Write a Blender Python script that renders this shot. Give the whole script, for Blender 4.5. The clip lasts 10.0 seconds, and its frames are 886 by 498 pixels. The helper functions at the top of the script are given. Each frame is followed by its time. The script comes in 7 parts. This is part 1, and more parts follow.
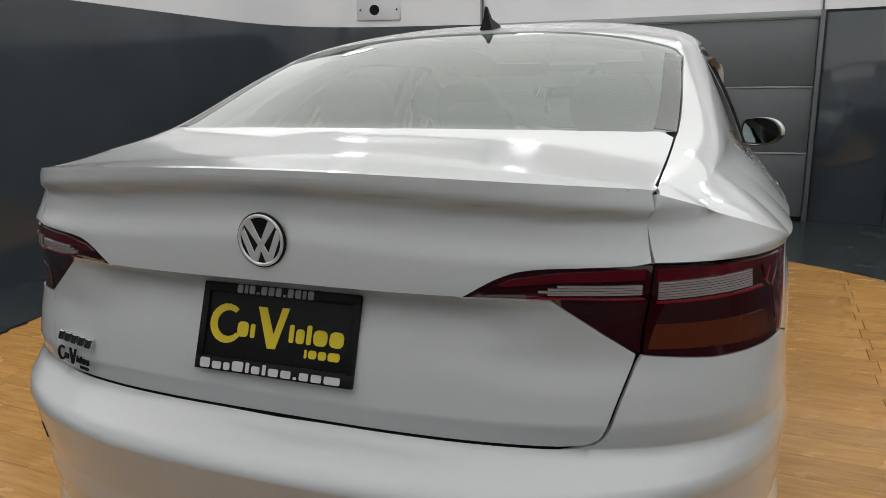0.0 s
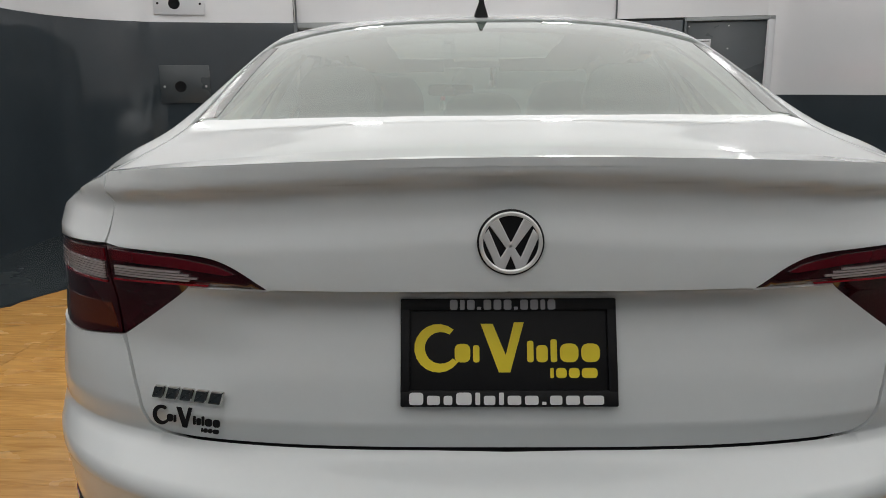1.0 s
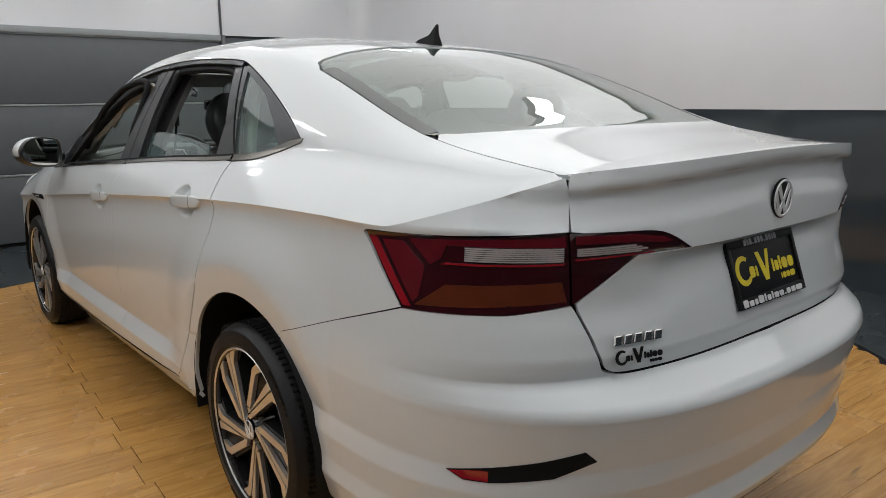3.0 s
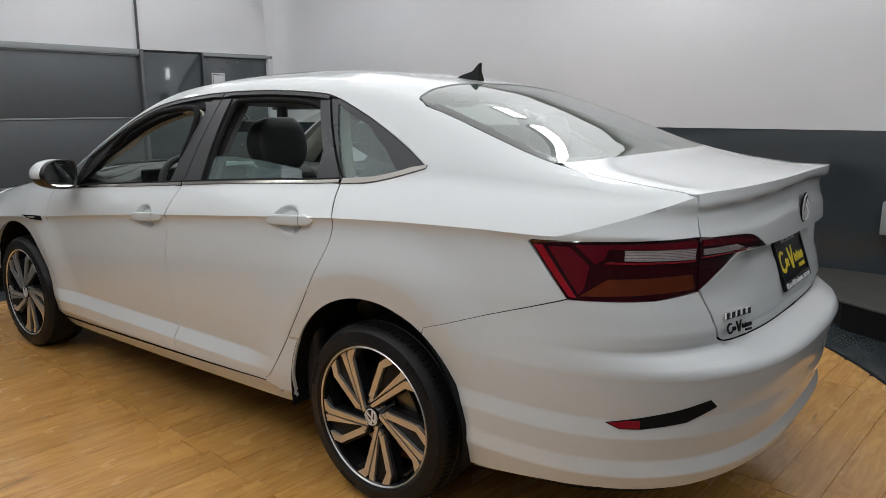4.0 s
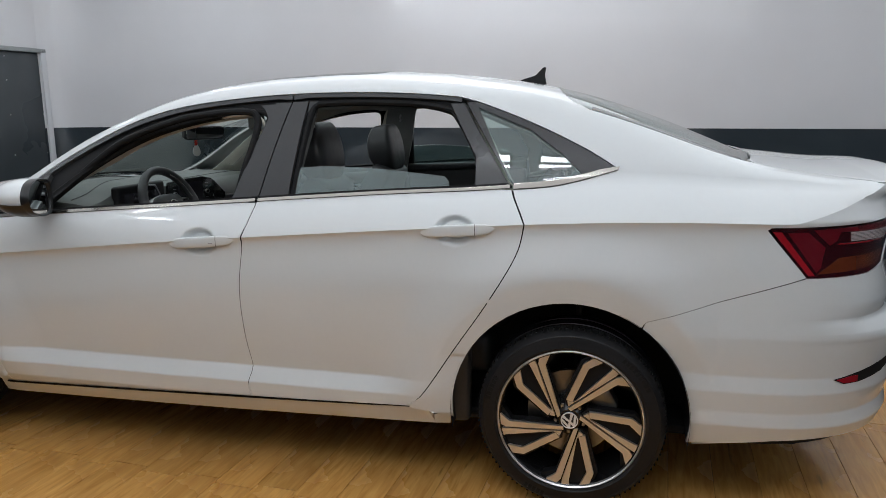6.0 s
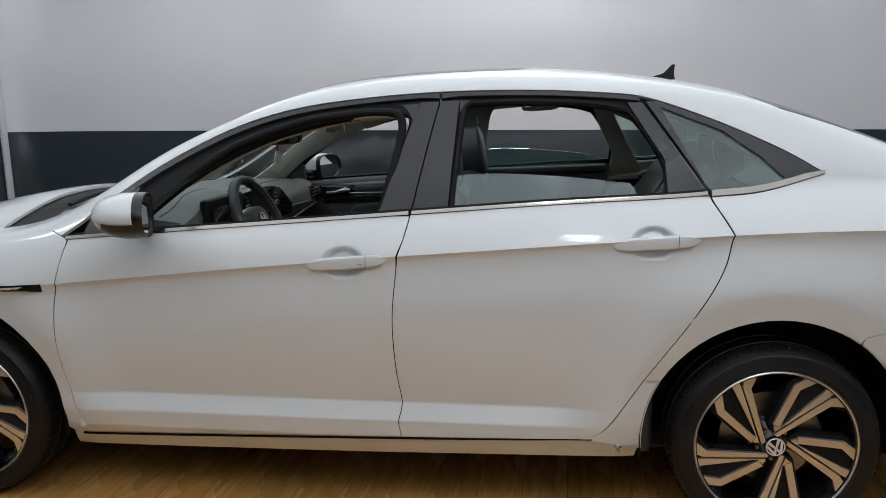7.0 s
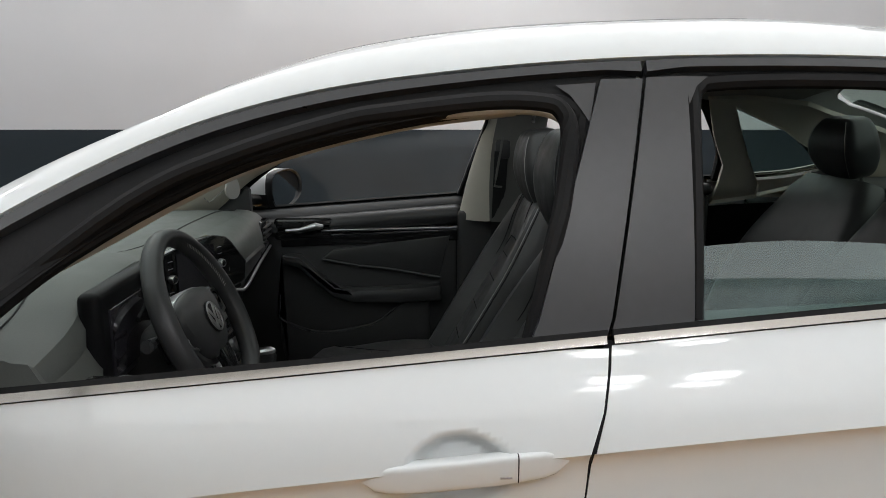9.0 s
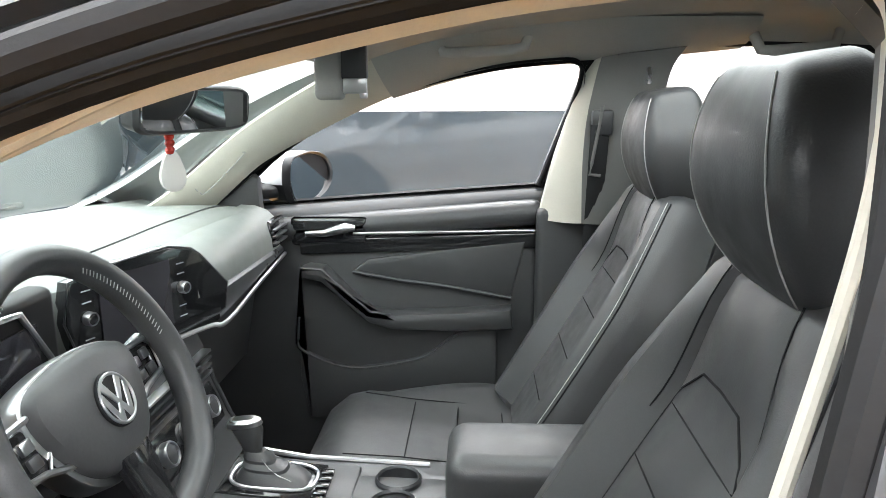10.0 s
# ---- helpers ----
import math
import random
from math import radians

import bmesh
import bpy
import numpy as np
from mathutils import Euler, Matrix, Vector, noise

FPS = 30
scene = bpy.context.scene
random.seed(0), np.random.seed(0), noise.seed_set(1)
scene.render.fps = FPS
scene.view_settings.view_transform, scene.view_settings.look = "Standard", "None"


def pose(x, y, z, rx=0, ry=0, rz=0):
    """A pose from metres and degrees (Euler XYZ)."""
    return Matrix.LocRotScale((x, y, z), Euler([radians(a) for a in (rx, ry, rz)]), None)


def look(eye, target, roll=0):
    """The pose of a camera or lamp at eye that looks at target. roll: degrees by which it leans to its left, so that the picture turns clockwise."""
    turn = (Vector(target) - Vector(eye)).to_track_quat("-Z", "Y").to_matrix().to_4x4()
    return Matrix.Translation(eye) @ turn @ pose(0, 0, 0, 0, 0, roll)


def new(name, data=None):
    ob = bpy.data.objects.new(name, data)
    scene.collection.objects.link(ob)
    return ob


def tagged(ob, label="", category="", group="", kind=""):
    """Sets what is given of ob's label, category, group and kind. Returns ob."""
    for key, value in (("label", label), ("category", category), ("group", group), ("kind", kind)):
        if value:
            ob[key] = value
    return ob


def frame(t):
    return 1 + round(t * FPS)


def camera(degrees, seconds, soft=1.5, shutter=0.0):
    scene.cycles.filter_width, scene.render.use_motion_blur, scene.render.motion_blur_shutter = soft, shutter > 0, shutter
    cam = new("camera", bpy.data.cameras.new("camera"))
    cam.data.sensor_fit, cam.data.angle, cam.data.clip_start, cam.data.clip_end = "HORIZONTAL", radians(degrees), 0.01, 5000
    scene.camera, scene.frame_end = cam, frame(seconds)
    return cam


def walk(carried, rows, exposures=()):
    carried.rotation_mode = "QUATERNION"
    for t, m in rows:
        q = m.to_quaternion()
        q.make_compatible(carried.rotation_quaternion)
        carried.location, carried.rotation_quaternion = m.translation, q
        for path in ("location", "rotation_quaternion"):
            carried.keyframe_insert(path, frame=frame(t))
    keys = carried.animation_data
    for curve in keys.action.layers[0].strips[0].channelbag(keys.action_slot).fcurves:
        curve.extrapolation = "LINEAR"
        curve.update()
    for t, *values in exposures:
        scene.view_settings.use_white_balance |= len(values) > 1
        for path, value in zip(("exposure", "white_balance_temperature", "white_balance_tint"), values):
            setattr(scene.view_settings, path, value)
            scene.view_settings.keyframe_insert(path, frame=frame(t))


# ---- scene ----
cam = camera(62.8, 10.0, 0.6)
PATH = [
    (0, (0.711, -2.105, 1.274), (0.023, -0.278, 0.84), -0.7),
    (0.5, (0.327, -2.138, 1.261), (-0.043, -0.221, 0.829), -0.7),
    (1, (-0.074, -2.091, 1.236), (-0.116, -0.137, 0.81), -0.6),
    (1.5, (-0.517, -2.059, 1.214), (-0.138, -0.142, 0.79), -0.8),
    (2, (-0.894, -2.002, 1.204), (-0.147, -0.194, 0.785), -0.7),
    (2.5, (-1.322, -1.923, 1.218), (-0.272, -0.269, 0.817), -0.7),
    (2.7, (-1.468, -1.917, 1.229), (-0.339, -0.316, 0.826), -0.6),
    (3.8, (-2.386, -1.693, 1.355), (-0.886, -0.431, 0.96), -0.4),
    (4, (-2.526, -1.626, 1.348), (-0.995, -0.398, 0.961), -0.2),
    (4.5, (-2.834, -1.4, 1.351), (-1.193, -0.323, 0.968), -0.2),
    (5, (-3.041, -0.992, 1.364), (-1.267, -0.15, 0.982), -0.2),
    (5.2, (-3.103, -0.846, 1.373), (-1.294, -0.079, 0.994), -0.1),
    (6.3, (-3.223, 0.178, 1.358), (-1.294, 0.535, 0.973), -0.3),
    (6.5, (-3.177, 0.371, 1.364), (-1.237, 0.676, 0.983), -0.3),
    (7, (-3.08, 0.795, 1.354), (-1.128, 1.008, 0.974), -0.3),
    (7.5, (-2.846, 1.079, 1.339), (-0.886, 1.189, 0.959), -0.3),
    (8, (-2.48, 1.309, 1.357), (-0.517, 1.319, 0.975), -0),
    (8.5, (-2.129, 1.443, 1.359), (-0.167, 1.392, 0.974), -0),
    (9, (-1.745, 1.409, 1.338), (0.215, 1.323, 0.948), 0.1),
    (9.5, (-1.393, 1.398, 1.284), (0.566, 1.415, 0.882), -0.2),
    (9.6, (-1.329, 1.397, 1.279), (0.629, 1.431, 0.874), -0.22),
    (9.7, (-1.26, 1.397, 1.273), (0.697, 1.449, 0.866), -0.24),
    (9.8, (-1.181, 1.396, 1.266), (0.775, 1.47, 0.856), -0.27),
    (9.9, (-1.129, 1.395, 1.261), (0.825, 1.483, 0.85), -0.29),
    (10, (-1.09, 1.395, 1.258), (0.864, 1.493, 0.845), -0.3),
]
walk(cam, [(t, look(eye, target, roll)) for t, eye, target, roll in PATH], [
    (0, 0.1, 6800, 10), (1, 0.12, 6850, 10), (1.5, 0.12, 7050, 10), (2, 0.12, 7000, 10), (2.5, 0.1, 6800, 10), (4, 0.05, 6550, 10), (5, 0.08, 6400, 10), (6.5, 0.05, 6250, 10), (8, 0.0, 6350, 10),
    (8.6, 0.05, 6550, 10), (9.0, 0.28, 6700, 10), (9.2, 0.45, 6800, 10), (9.5, 1.0, 6900, 10), (9.6, 1.38, 6850, 10), (9.7, 2.0, 6700, 10), (9.85, 2.68, 6600, 10), (10, 3.02, 6550, 10),
])

# ---- light ----
scene.view_settings.exposure = 0.0
LAMP_POWER, SOFT_POWER, BANK_POWER = 19.0, 0.86, 0.90
REAR_FILL_POWER = 0.80
world = bpy.data.worlds.new("world")
world.use_nodes = True
world.node_tree.nodes["Background"].inputs[0].default_value = (0.9, 0.95, 1.0, 1)
world.node_tree.nodes["Background"].inputs[1].default_value = 0.02
scene.world = world


# ---- materials ----
def material(name, colour, rough=0.5, metal=0.0, coat=0.0, grain=0.0, scale=40.0, bump=0.0, wear=0.0, **more):
    """A principled surface with two scales of variation in colour, gloss and relief."""
    m = bpy.data.materials.new(name)
    m.use_nodes = True
    nt = m.node_tree
    p = nt.nodes["Principled BSDF"]
    p.inputs["Base Color"].default_value = (*colour, 1)
    p.inputs["Roughness"].default_value = rough
    p.inputs["Metallic"].default_value = metal
    p.inputs["Coat Weight"].default_value = coat
    p.inputs["Coat Roughness"].default_value = more.get("coat_rough", 0.03)
    if "spec" in more:
        p.inputs["Specular IOR Level"].default_value = more["spec"]
    if "emit" in more:
        p.inputs["Emission Color"].default_value = (*more["emit"], 1)
        p.inputs["Emission Strength"].default_value = more["power"]
    if grain or bump or wear:
        co = nt.nodes.new("ShaderNodeTexCoord")
        fine = nt.nodes.new("ShaderNodeTexNoise")
        fine.inputs["Scale"].default_value, fine.inputs["Detail"].default_value = scale, 6
        broad = nt.nodes.new("ShaderNodeTexNoise")
        broad.inputs["Scale"].default_value, broad.inputs["Detail"].default_value = scale * 0.06 + 0.7, 4
        for n in (fine, broad):
            nt.links.new(co.outputs["Object"], n.inputs["Vector"])
        if grain:
            add = nt.nodes.new("ShaderNodeMath")
            add.operation = "ADD"
            nt.links.new(fine.outputs["Fac"], add.inputs[0])
            nt.links.new(broad.outputs["Fac"], add.inputs[1])
            ramp = nt.nodes.new("ShaderNodeMapRange")
            ramp.inputs["From Min"].default_value, ramp.inputs["From Max"].default_value = 0.6, 1.4
            ramp.inputs["To Min"].default_value, ramp.inputs["To Max"].default_value = 1 - grain, 1 + grain
            nt.links.new(add.outputs[0], ramp.inputs["Value"])
            mul = nt.nodes.new("ShaderNodeVectorMath")
            mul.operation = "SCALE"
            mul.inputs[0].default_value = colour
            nt.links.new(ramp.outputs[0], mul.inputs["Scale"])
            nt.links.new(mul.outputs[0], p.inputs["Base Color"])
        if wear:
            rr = nt.nodes.new("ShaderNodeMapRange")
            rr.inputs["From Min"].default_value, rr.inputs["From Max"].default_value = 0.35, 0.7
            rr.inputs["To Min"].default_value, rr.inputs["To Max"].default_value = max(rough - wear, 0.02), rough + wear
            nt.links.new(broad.outputs["Fac"], rr.inputs["Value"])
            nt.links.new(rr.outputs[0], p.inputs["Roughness"])
        if bump:
            b = nt.nodes.new("ShaderNodeBump")
            b.inputs["Strength"].default_value, b.inputs["Distance"].default_value = 1.0, bump
            nt.links.new(fine.outputs["Fac"], b.inputs["Height"])
            nt.links.new(b.outputs[0], p.inputs["Normal"])
            nt.links.new(b.outputs[0], p.inputs["Coat Normal"])
    return m


def glass(name, tint, ior=1.52, clear=1.0, rough=0.0, smear_sheen=0.03, film_colour=(0.62, 0.66, 0.63)):
    """A pane: clear and tinted, with a mirror whose strength follows the angle."""
    m = bpy.data.materials.new(name)
    m.use_nodes = True
    nt = m.node_tree
    nt.nodes.clear()
    out = nt.nodes.new("ShaderNodeOutputMaterial")
    tr = nt.nodes.new("ShaderNodeBsdfTransparent")
    tr.inputs[0].default_value = (*[c * clear for c in tint], 1)
    gl = nt.nodes.new("ShaderNodeBsdfGlossy")
    gl.inputs["Roughness"].default_value = rough
    lw = nt.nodes.new("ShaderNodeLayerWeight")
    lw.inputs["Blend"].default_value = 0.5
    steep, fr = nt.nodes.new("ShaderNodeMath"), nt.nodes.new("ShaderNodeMath")
    steep.operation, fr.operation = "POWER", "MULTIPLY_ADD"
    steep.inputs[1].default_value = 5.0
    base = ((ior - 1) / (ior + 1)) ** 2
    fr.inputs[1].default_value, fr.inputs[2].default_value = 1 - base, base
    nt.links.new(lw.outputs["Facing"], steep.inputs[0])
    nt.links.new(steep.outputs[0], fr.inputs[0])
    two, one, both = (nt.nodes.new("ShaderNodeMath") for _ in range(3))
    two.operation, one.operation, both.operation = "MULTIPLY", "ADD", "DIVIDE"
    two.inputs[1].default_value, one.inputs[1].default_value = 2.0, 1.0
    nt.links.new(fr.outputs[0], two.inputs[0])
    nt.links.new(fr.outputs[0], one.inputs[0])
    nt.links.new(two.outputs[0], both.inputs[0])
    nt.links.new(one.outputs[0], both.inputs[1])
    # Pale film: smears, plus the room's reflection painted into the pane's colour.
    film = nt.nodes.new("ShaderNodeBsdfDiffuse")
    film.inputs[0].default_value = (*film_colour, 1)
    smear = nt.nodes.new("ShaderNodeTexNoise")
    smear.inputs["Scale"].default_value, smear.inputs["Detail"].default_value = 5.0, 5
    place = nt.nodes.new("ShaderNodeTexCoord")
    nt.links.new(place.outputs["Object"], smear.inputs["Vector"])
    amount = nt.nodes.new("ShaderNodeMapRange")
    amount.inputs["To Min"].default_value, amount.inputs["To Max"].default_value = 0.5 * smear_sheen, 1.5 * smear_sheen
    nt.links.new(smear.outputs["Fac"], amount.inputs["Value"])
    body = nt.nodes.new("ShaderNodeMixShader")
    nt.links.new(amount.outputs[0], body.inputs[0])
    nt.links.new(tr.outputs[0], body.inputs[1])
    nt.links.new(film.outputs[0], body.inputs[2])
    mix = nt.nodes.new("ShaderNodeMixShader")
    nt.links.new(both.outputs[0], mix.inputs[0])
    nt.links.new(body.outputs[0], mix.inputs[1])
    nt.links.new(gl.outputs[0], mix.inputs[2])
    nt.links.new(mix.outputs[0], out.inputs[0])
    return m


PAINT = material("white_paint", (0.722, 0.750, 0.752), 0.38, coat=1.0, coat_rough=0.06, grain=0.012, scale=900)
GAP = material("gap_black", (0.010, 0.010, 0.011), 0.8, spec=0.15)
TRIM = material("black_trim", (0.036, 0.037, 0.039), 0.34, grain=0.1, scale=60, wear=0.08)
RUBBER = material("rubber", (0.012, 0.012, 0.0125), 0.6, spec=0.16, grain=0.15, scale=120, bump=0.0004)
CHROME = material("chrome", (0.72, 0.71, 0.69), 0.08, metal=1.0, wear=0.03)
FRIT = material("printed_border", (0.10, 0.105, 0.10), 0.2)
BELT_CHROME = material("belt_chrome", (0.36, 0.34, 0.31), 0.18, metal=1.0, wear=0.04)
# Strong tinted films carry the mirrored wall and ceiling in their colour.
GLASS = glass("window_glass", (0.55, 0.76, 0.72), 1.52, smear_sheen=0.17, film_colour=(0.36, 0.53, 0.52))
REAR_GLASS = glass("rear_glass", (0.62, 0.76, 0.69), 1.52, smear_sheen=0.22, film_colour=(0.46, 0.57, 0.49))
WINDSCREEN = glass("windscreen_glass", (0.84, 0.92, 0.89), 1.52, smear_sheen=0.02)
ROOF_GLASS = glass("roof_glass", (0.66, 0.70, 0.69), 1.52)
DARK_GLASS = glass("privacy_glass", (0.52, 0.66, 0.62), 1.52, smear_sheen=0.16, film_colour=(0.40, 0.55, 0.53))
RED = material("red_lens", (0.30, 0.008, 0.016), 0.10, coat=1.0, grain=0.12, scale=25)
DARK_RED = material("dark_red_lens", (0.034, 0.0016, 0.004), 0.1, coat=1.0, grain=0.12, scale=25)
CLEAR_LENS = material("clear_lens", (0.42, 0.37, 0.37), 0.2, coat=1.0)
WHITE_WALL = material("white_wall", (0.72, 0.72, 0.735), 0.22, coat=1.0, coat_rough=0.05, grain=0.03, scale=2.2, bump=0.006, wear=0.06)
SLATE = material("slate_panel", (0.036, 0.046, 0.054), 0.11, coat=0.3, coat_rough=0.05, grain=0.12, scale=2.0, bump=0.004, wear=0.05)
STEEL_GREY = material("grey_steel", (0.10, 0.108, 0.113), 0.42, grain=0.07, scale=12, wear=0.06)
CEILING = material("ceiling_white", (0.78, 0.78, 0.78), 0.7, grain=0.02, scale=4)
LAMP = material("lamp_diffuser", (0.9, 0.9, 0.9), 0.4, emit=(0.94, 0.98, 1.02), power=LAMP_POWER)
SOFTBOX = material("light_ceiling", (0.85, 0.85, 0.85), 0.6, emit=(0.94, 0.98, 1.02), power=SOFT_POWER)
BANK = material("light_bank", (0.85, 0.85, 0.85), 0.6, emit=(0.94, 0.98, 1.02), power=BANK_POWER)
# Glow of the unseen bank added behind the car.
REAR_FILL = material("rear_fill_light", (0.85, 0.85, 0.85), 0.6, emit=(0.94, 0.98, 1.02), power=REAR_FILL_POWER)
FLOOR_DARK = material("dark_floor", (0.035, 0.042, 0.046), 0.24, grain=0.2, scale=9, wear=0.08)


# ---- mesh helpers ----
def raw(name, verts, faces, mat, parent=None, label="", smooth=True, normals=None):
    me = bpy.data.meshes.new(name)
    me.from_pydata([tuple(v) for v in verts], [], [tuple(f) for f in faces])
    me.materials.append(mat)
    if smooth:
        me.shade_smooth()
        if normals is not None:
            me.normals_split_custom_set_from_vertices([tuple(n) for n in normals])
    ob = new(name, me)
    if parent is not None:
        ob.parent = parent
        ob.matrix_parent_inverse = parent.matrix_world.inverted()
    if label:
        ob["label"] = label
    return ob


def part(name, bm, mat, parent=None, label="", smooth=True):
    me = bpy.data.meshes.new(name)
    bm.to_mesh(me)
    bm.free()
    me.materials.append(mat)
    if smooth:
        me.shade_smooth()
        me.set_sharp_from_angle(angle=radians(35))
    ob = new(name, me)
    if parent is not None:
        ob.parent = parent
        ob.matrix_parent_inverse = parent.matrix_world.inverted()
    if label:
        ob["label"] = label
    return ob


def block(x0, x1, y0, y1, z0, z1, bevel=0.0, seg=2, m=None, bm=None):
    """A box with rounded edges, as a bmesh; m turns or moves it."""
    one = bmesh.new()
    bmesh.ops.create_cube(one, size=1, matrix=Matrix.Translation(((x0 + x1) / 2, (y0 + y1) / 2, (z0 + z1) / 2)) @ Matrix.Diagonal((x1 - x0, y1 - y0, z1 - z0, 1)))
    if bevel:
        bmesh.ops.bevel(one, geom=one.edges[:], offset=bevel, segments=seg, affect="EDGES", profile=0.5)
    if m is not None:
        bmesh.ops.transform(one, matrix=m, verts=one.verts)
    if bm is None:
        return one
    return join(bm, one)


def join(bm, one):
    me = bpy.data.meshes.new("tmp")
    one.to_mesh(me)
    one.free()
    bm.from_mesh(me)
    bpy.data.meshes.remove(me)
    return bm


def lathe(profile, steps=48, m=None, bm=None, closed=False):
    """A turned body: (radius, height) pairs round the z axis."""
    one = bmesh.new()
    rings = []
    for r, h in profile:
        rings.append([one.verts.new((r * math.cos(2 * math.pi * k / steps), r * math.sin(2 * math.pi * k / steps), h)) for k in range(steps)])
    pairs = list(zip(rings, rings[1:])) + ([(rings[-1], rings[0])] if closed else [])
    for a, b in pairs:
        for k in range(steps):
            one.faces.new((a[k], a[(k + 1) % steps], b[(k + 1) % steps], b[k]))
    bmesh.ops.remove_doubles(one, verts=one.verts, dist=1e-6)
    bmesh.ops.recalc_face_normals(one, faces=one.faces)
    if m is not None:
        bmesh.ops.transform(one, matrix=m, verts=one.verts)
    return one if bm is None else join(bm, one)


def prism(points, depth, m=None, bevel=0.0, bm=None):
    """A flat outline in x, y, given thickness along z."""
    one = bmesh.new()
    f = one.faces.new([one.verts.new((x, y, 0)) for x, y in points])
    ex = bmesh.ops.extrude_face_region(one, geom=[f])
    bmesh.ops.translate(one, verts=[v for v in ex["geom"] if isinstance(v, bmesh.types.BMVert)], vec=(0, 0, depth))
    bmesh.ops.recalc_face_normals(one, faces=one.faces)
    if bevel:
        top = [e for e in one.edges if all(abs(v.co.z - depth) < 1e-6 for v in e.verts)]
        bmesh.ops.bevel(one, geom=top, offset=bevel, segments=2, affect="EDGES", profile=0.5)
    if m is not None:
        bmesh.ops.transform(one, matrix=m, verts=one.verts)
    return one if bm is None else join(bm, one)


def tube(path, radius, sides=10, bm=None, flat=1.0, caps=True):
    """A round bar along a list of points; radius may be a list."""
    one = bmesh.new()
    pts = [Vector(p) for p in path]
    rad = radius if isinstance(radius, (list, tuple)) else [radius] * len(pts)
    up = Vector((0, 0, 1))
    rings = []
    for k, p in enumerate(pts):
        d = (pts[min(k + 1, len(pts) - 1)] - pts[max(k - 1, 0)]).normalized()
        side = d.cross(up)
        if side.length < 1e-3:
            side = d.cross(Vector((0, 1, 0)))
        side.normalize()
        top = side.cross(d)
        rings.append([one.verts.new(p + rad[k] * (side * math.cos(a) + flat * top * math.sin(a))) for a in (2 * math.pi * n / sides for n in range(sides))])
    for a, b in zip(rings, rings[1:]):
        for n in range(sides):
            one.faces.new((a[n], a[(n + 1) % sides], b[(n + 1) % sides], b[n]))
    if caps:
        one.faces.new(rings[0][::-1])
        one.faces.new(rings[-1])
    bmesh.ops.recalc_face_normals(one, faces=one.faces)
    return one if bm is None else join(bm, one)


def cv(*keys):
    """A smooth curve through (place, value) pairs, for numbers or arrays."""
    xs, ys = np.array(keys, float).T
    d = np.diff(ys) / np.diff(xs)
    h = np.diff(xs)
    m = np.r_[d[0], np.where(d[:-1] * d[1:] > 0, (h[1:] + h[:-1]) / (h[1:] / np.where(d[:-1] == 0, 1e-9, d[:-1]) + h[:-1] / np.where(d[1:] == 0, 1e-9, d[1:])), 0), d[-1]]

    def f(x):
        x = np.clip(np.asarray(x, float), xs[0], xs[-1])
        k = np.clip(np.searchsorted(xs, x) - 1, 0, len(h) - 1)
        s = (x - xs[k]) / h[k]
        return (2 * s**3 - 3 * s**2 + 1) * ys[k] + (s**3 - 2 * s**2 + s) * h[k] * m[k] + (3 * s**2 - 2 * s**3) * ys[k + 1] + (s**3 - s**2) * h[k] * m[k + 1]

    return f


def cs(*keys):
    """A curve of even curvature through (place, value) pairs."""
    xs, ys = np.array(keys, float).T
    n, h = len(xs), np.diff(xs)
    A, b = np.eye(n), np.zeros(n)
    for k in range(1, n - 1):
        A[k, k - 1 : k + 2] = h[k - 1], 2 * (h[k - 1] + h[k]), h[k]
        b[k] = 6 * ((ys[k + 1] - ys[k]) / h[k] - (ys[k] - ys[k - 1]) / h[k - 1])
    c = np.linalg.solve(A, b)

    def f(x):
        x = np.clip(np.asarray(x, float), xs[0], xs[-1])
        k = np.clip(np.searchsorted(xs, x) - 1, 0, n - 2)
        p, q = xs[k + 1] - x, x - xs[k]
        return (c[k] * p**3 + c[k + 1] * q**3) / (6 * h[k]) + (ys[k] / h[k] - c[k] * h[k] / 6) * p + (ys[k + 1] / h[k] - c[k + 1] * h[k] / 6) * q

    return f


def ease(x):
    x = np.clip(x, 0, 1)
    return x * x * (3 - 2 * x)


# ---- the body's surfaces (rear axle at y = 0, nose towards +y, left side at -x; written for the +x half) ----
YC = -0.45


def poly(*keys, r=0.0035):
    """A line of straight runs with small rounded corners through (place, value) pairs."""
    xs, ys = np.array(keys, float).T
    return lambda x: sum(np.interp(np.asarray(x, float) + d, xs, ys) for d in np.linspace(-r, r, 7)) / 7


def stack(at, below, above):
    return lambda x: np.where(np.asarray(x, float) < at, below(x), above(x))


BUMPER = poly((0.16, -1.00), (0.22, -1.075), (0.30, -1.118), (0.345, -1.134), (0.392, -1.124), (0.460, -1.142), (0.512, -1.148), (0.634, -1.177), (0.655, -1.160), (0.690, -1.094), (0.702, -1.076), (0.745, -1.087), (0.80, -1.0745))
REAR = stack(0.775, BUMPER, cv((0.70, -1.0755), (0.702, -1.076), (0.745, -1.086), (0.78, -1.080), (0.86, -1.058), (0.925, -1.036), (0.944, -1.052), (0.952, -1.088), (1.02, -1.084), (1.07, -1.072), (1.098, -1.070), (1.112, -1.078), (1.120, -1.096), (1.15, -1.102)))
REAR_LAMP = stack(0.775, BUMPER, cv((0.70, -1.0755), (0.702, -1.076), (0.745, -1.086), (0.78, -1.080), (0.86, -1.060), (0.925, -1.066), (0.952, -1.074), (1.02, -1.080), (1.07, -1.072), (1.098, -1.070), (1.112, -1.078), (1.120, -1.096), (1.15, -1.102)))
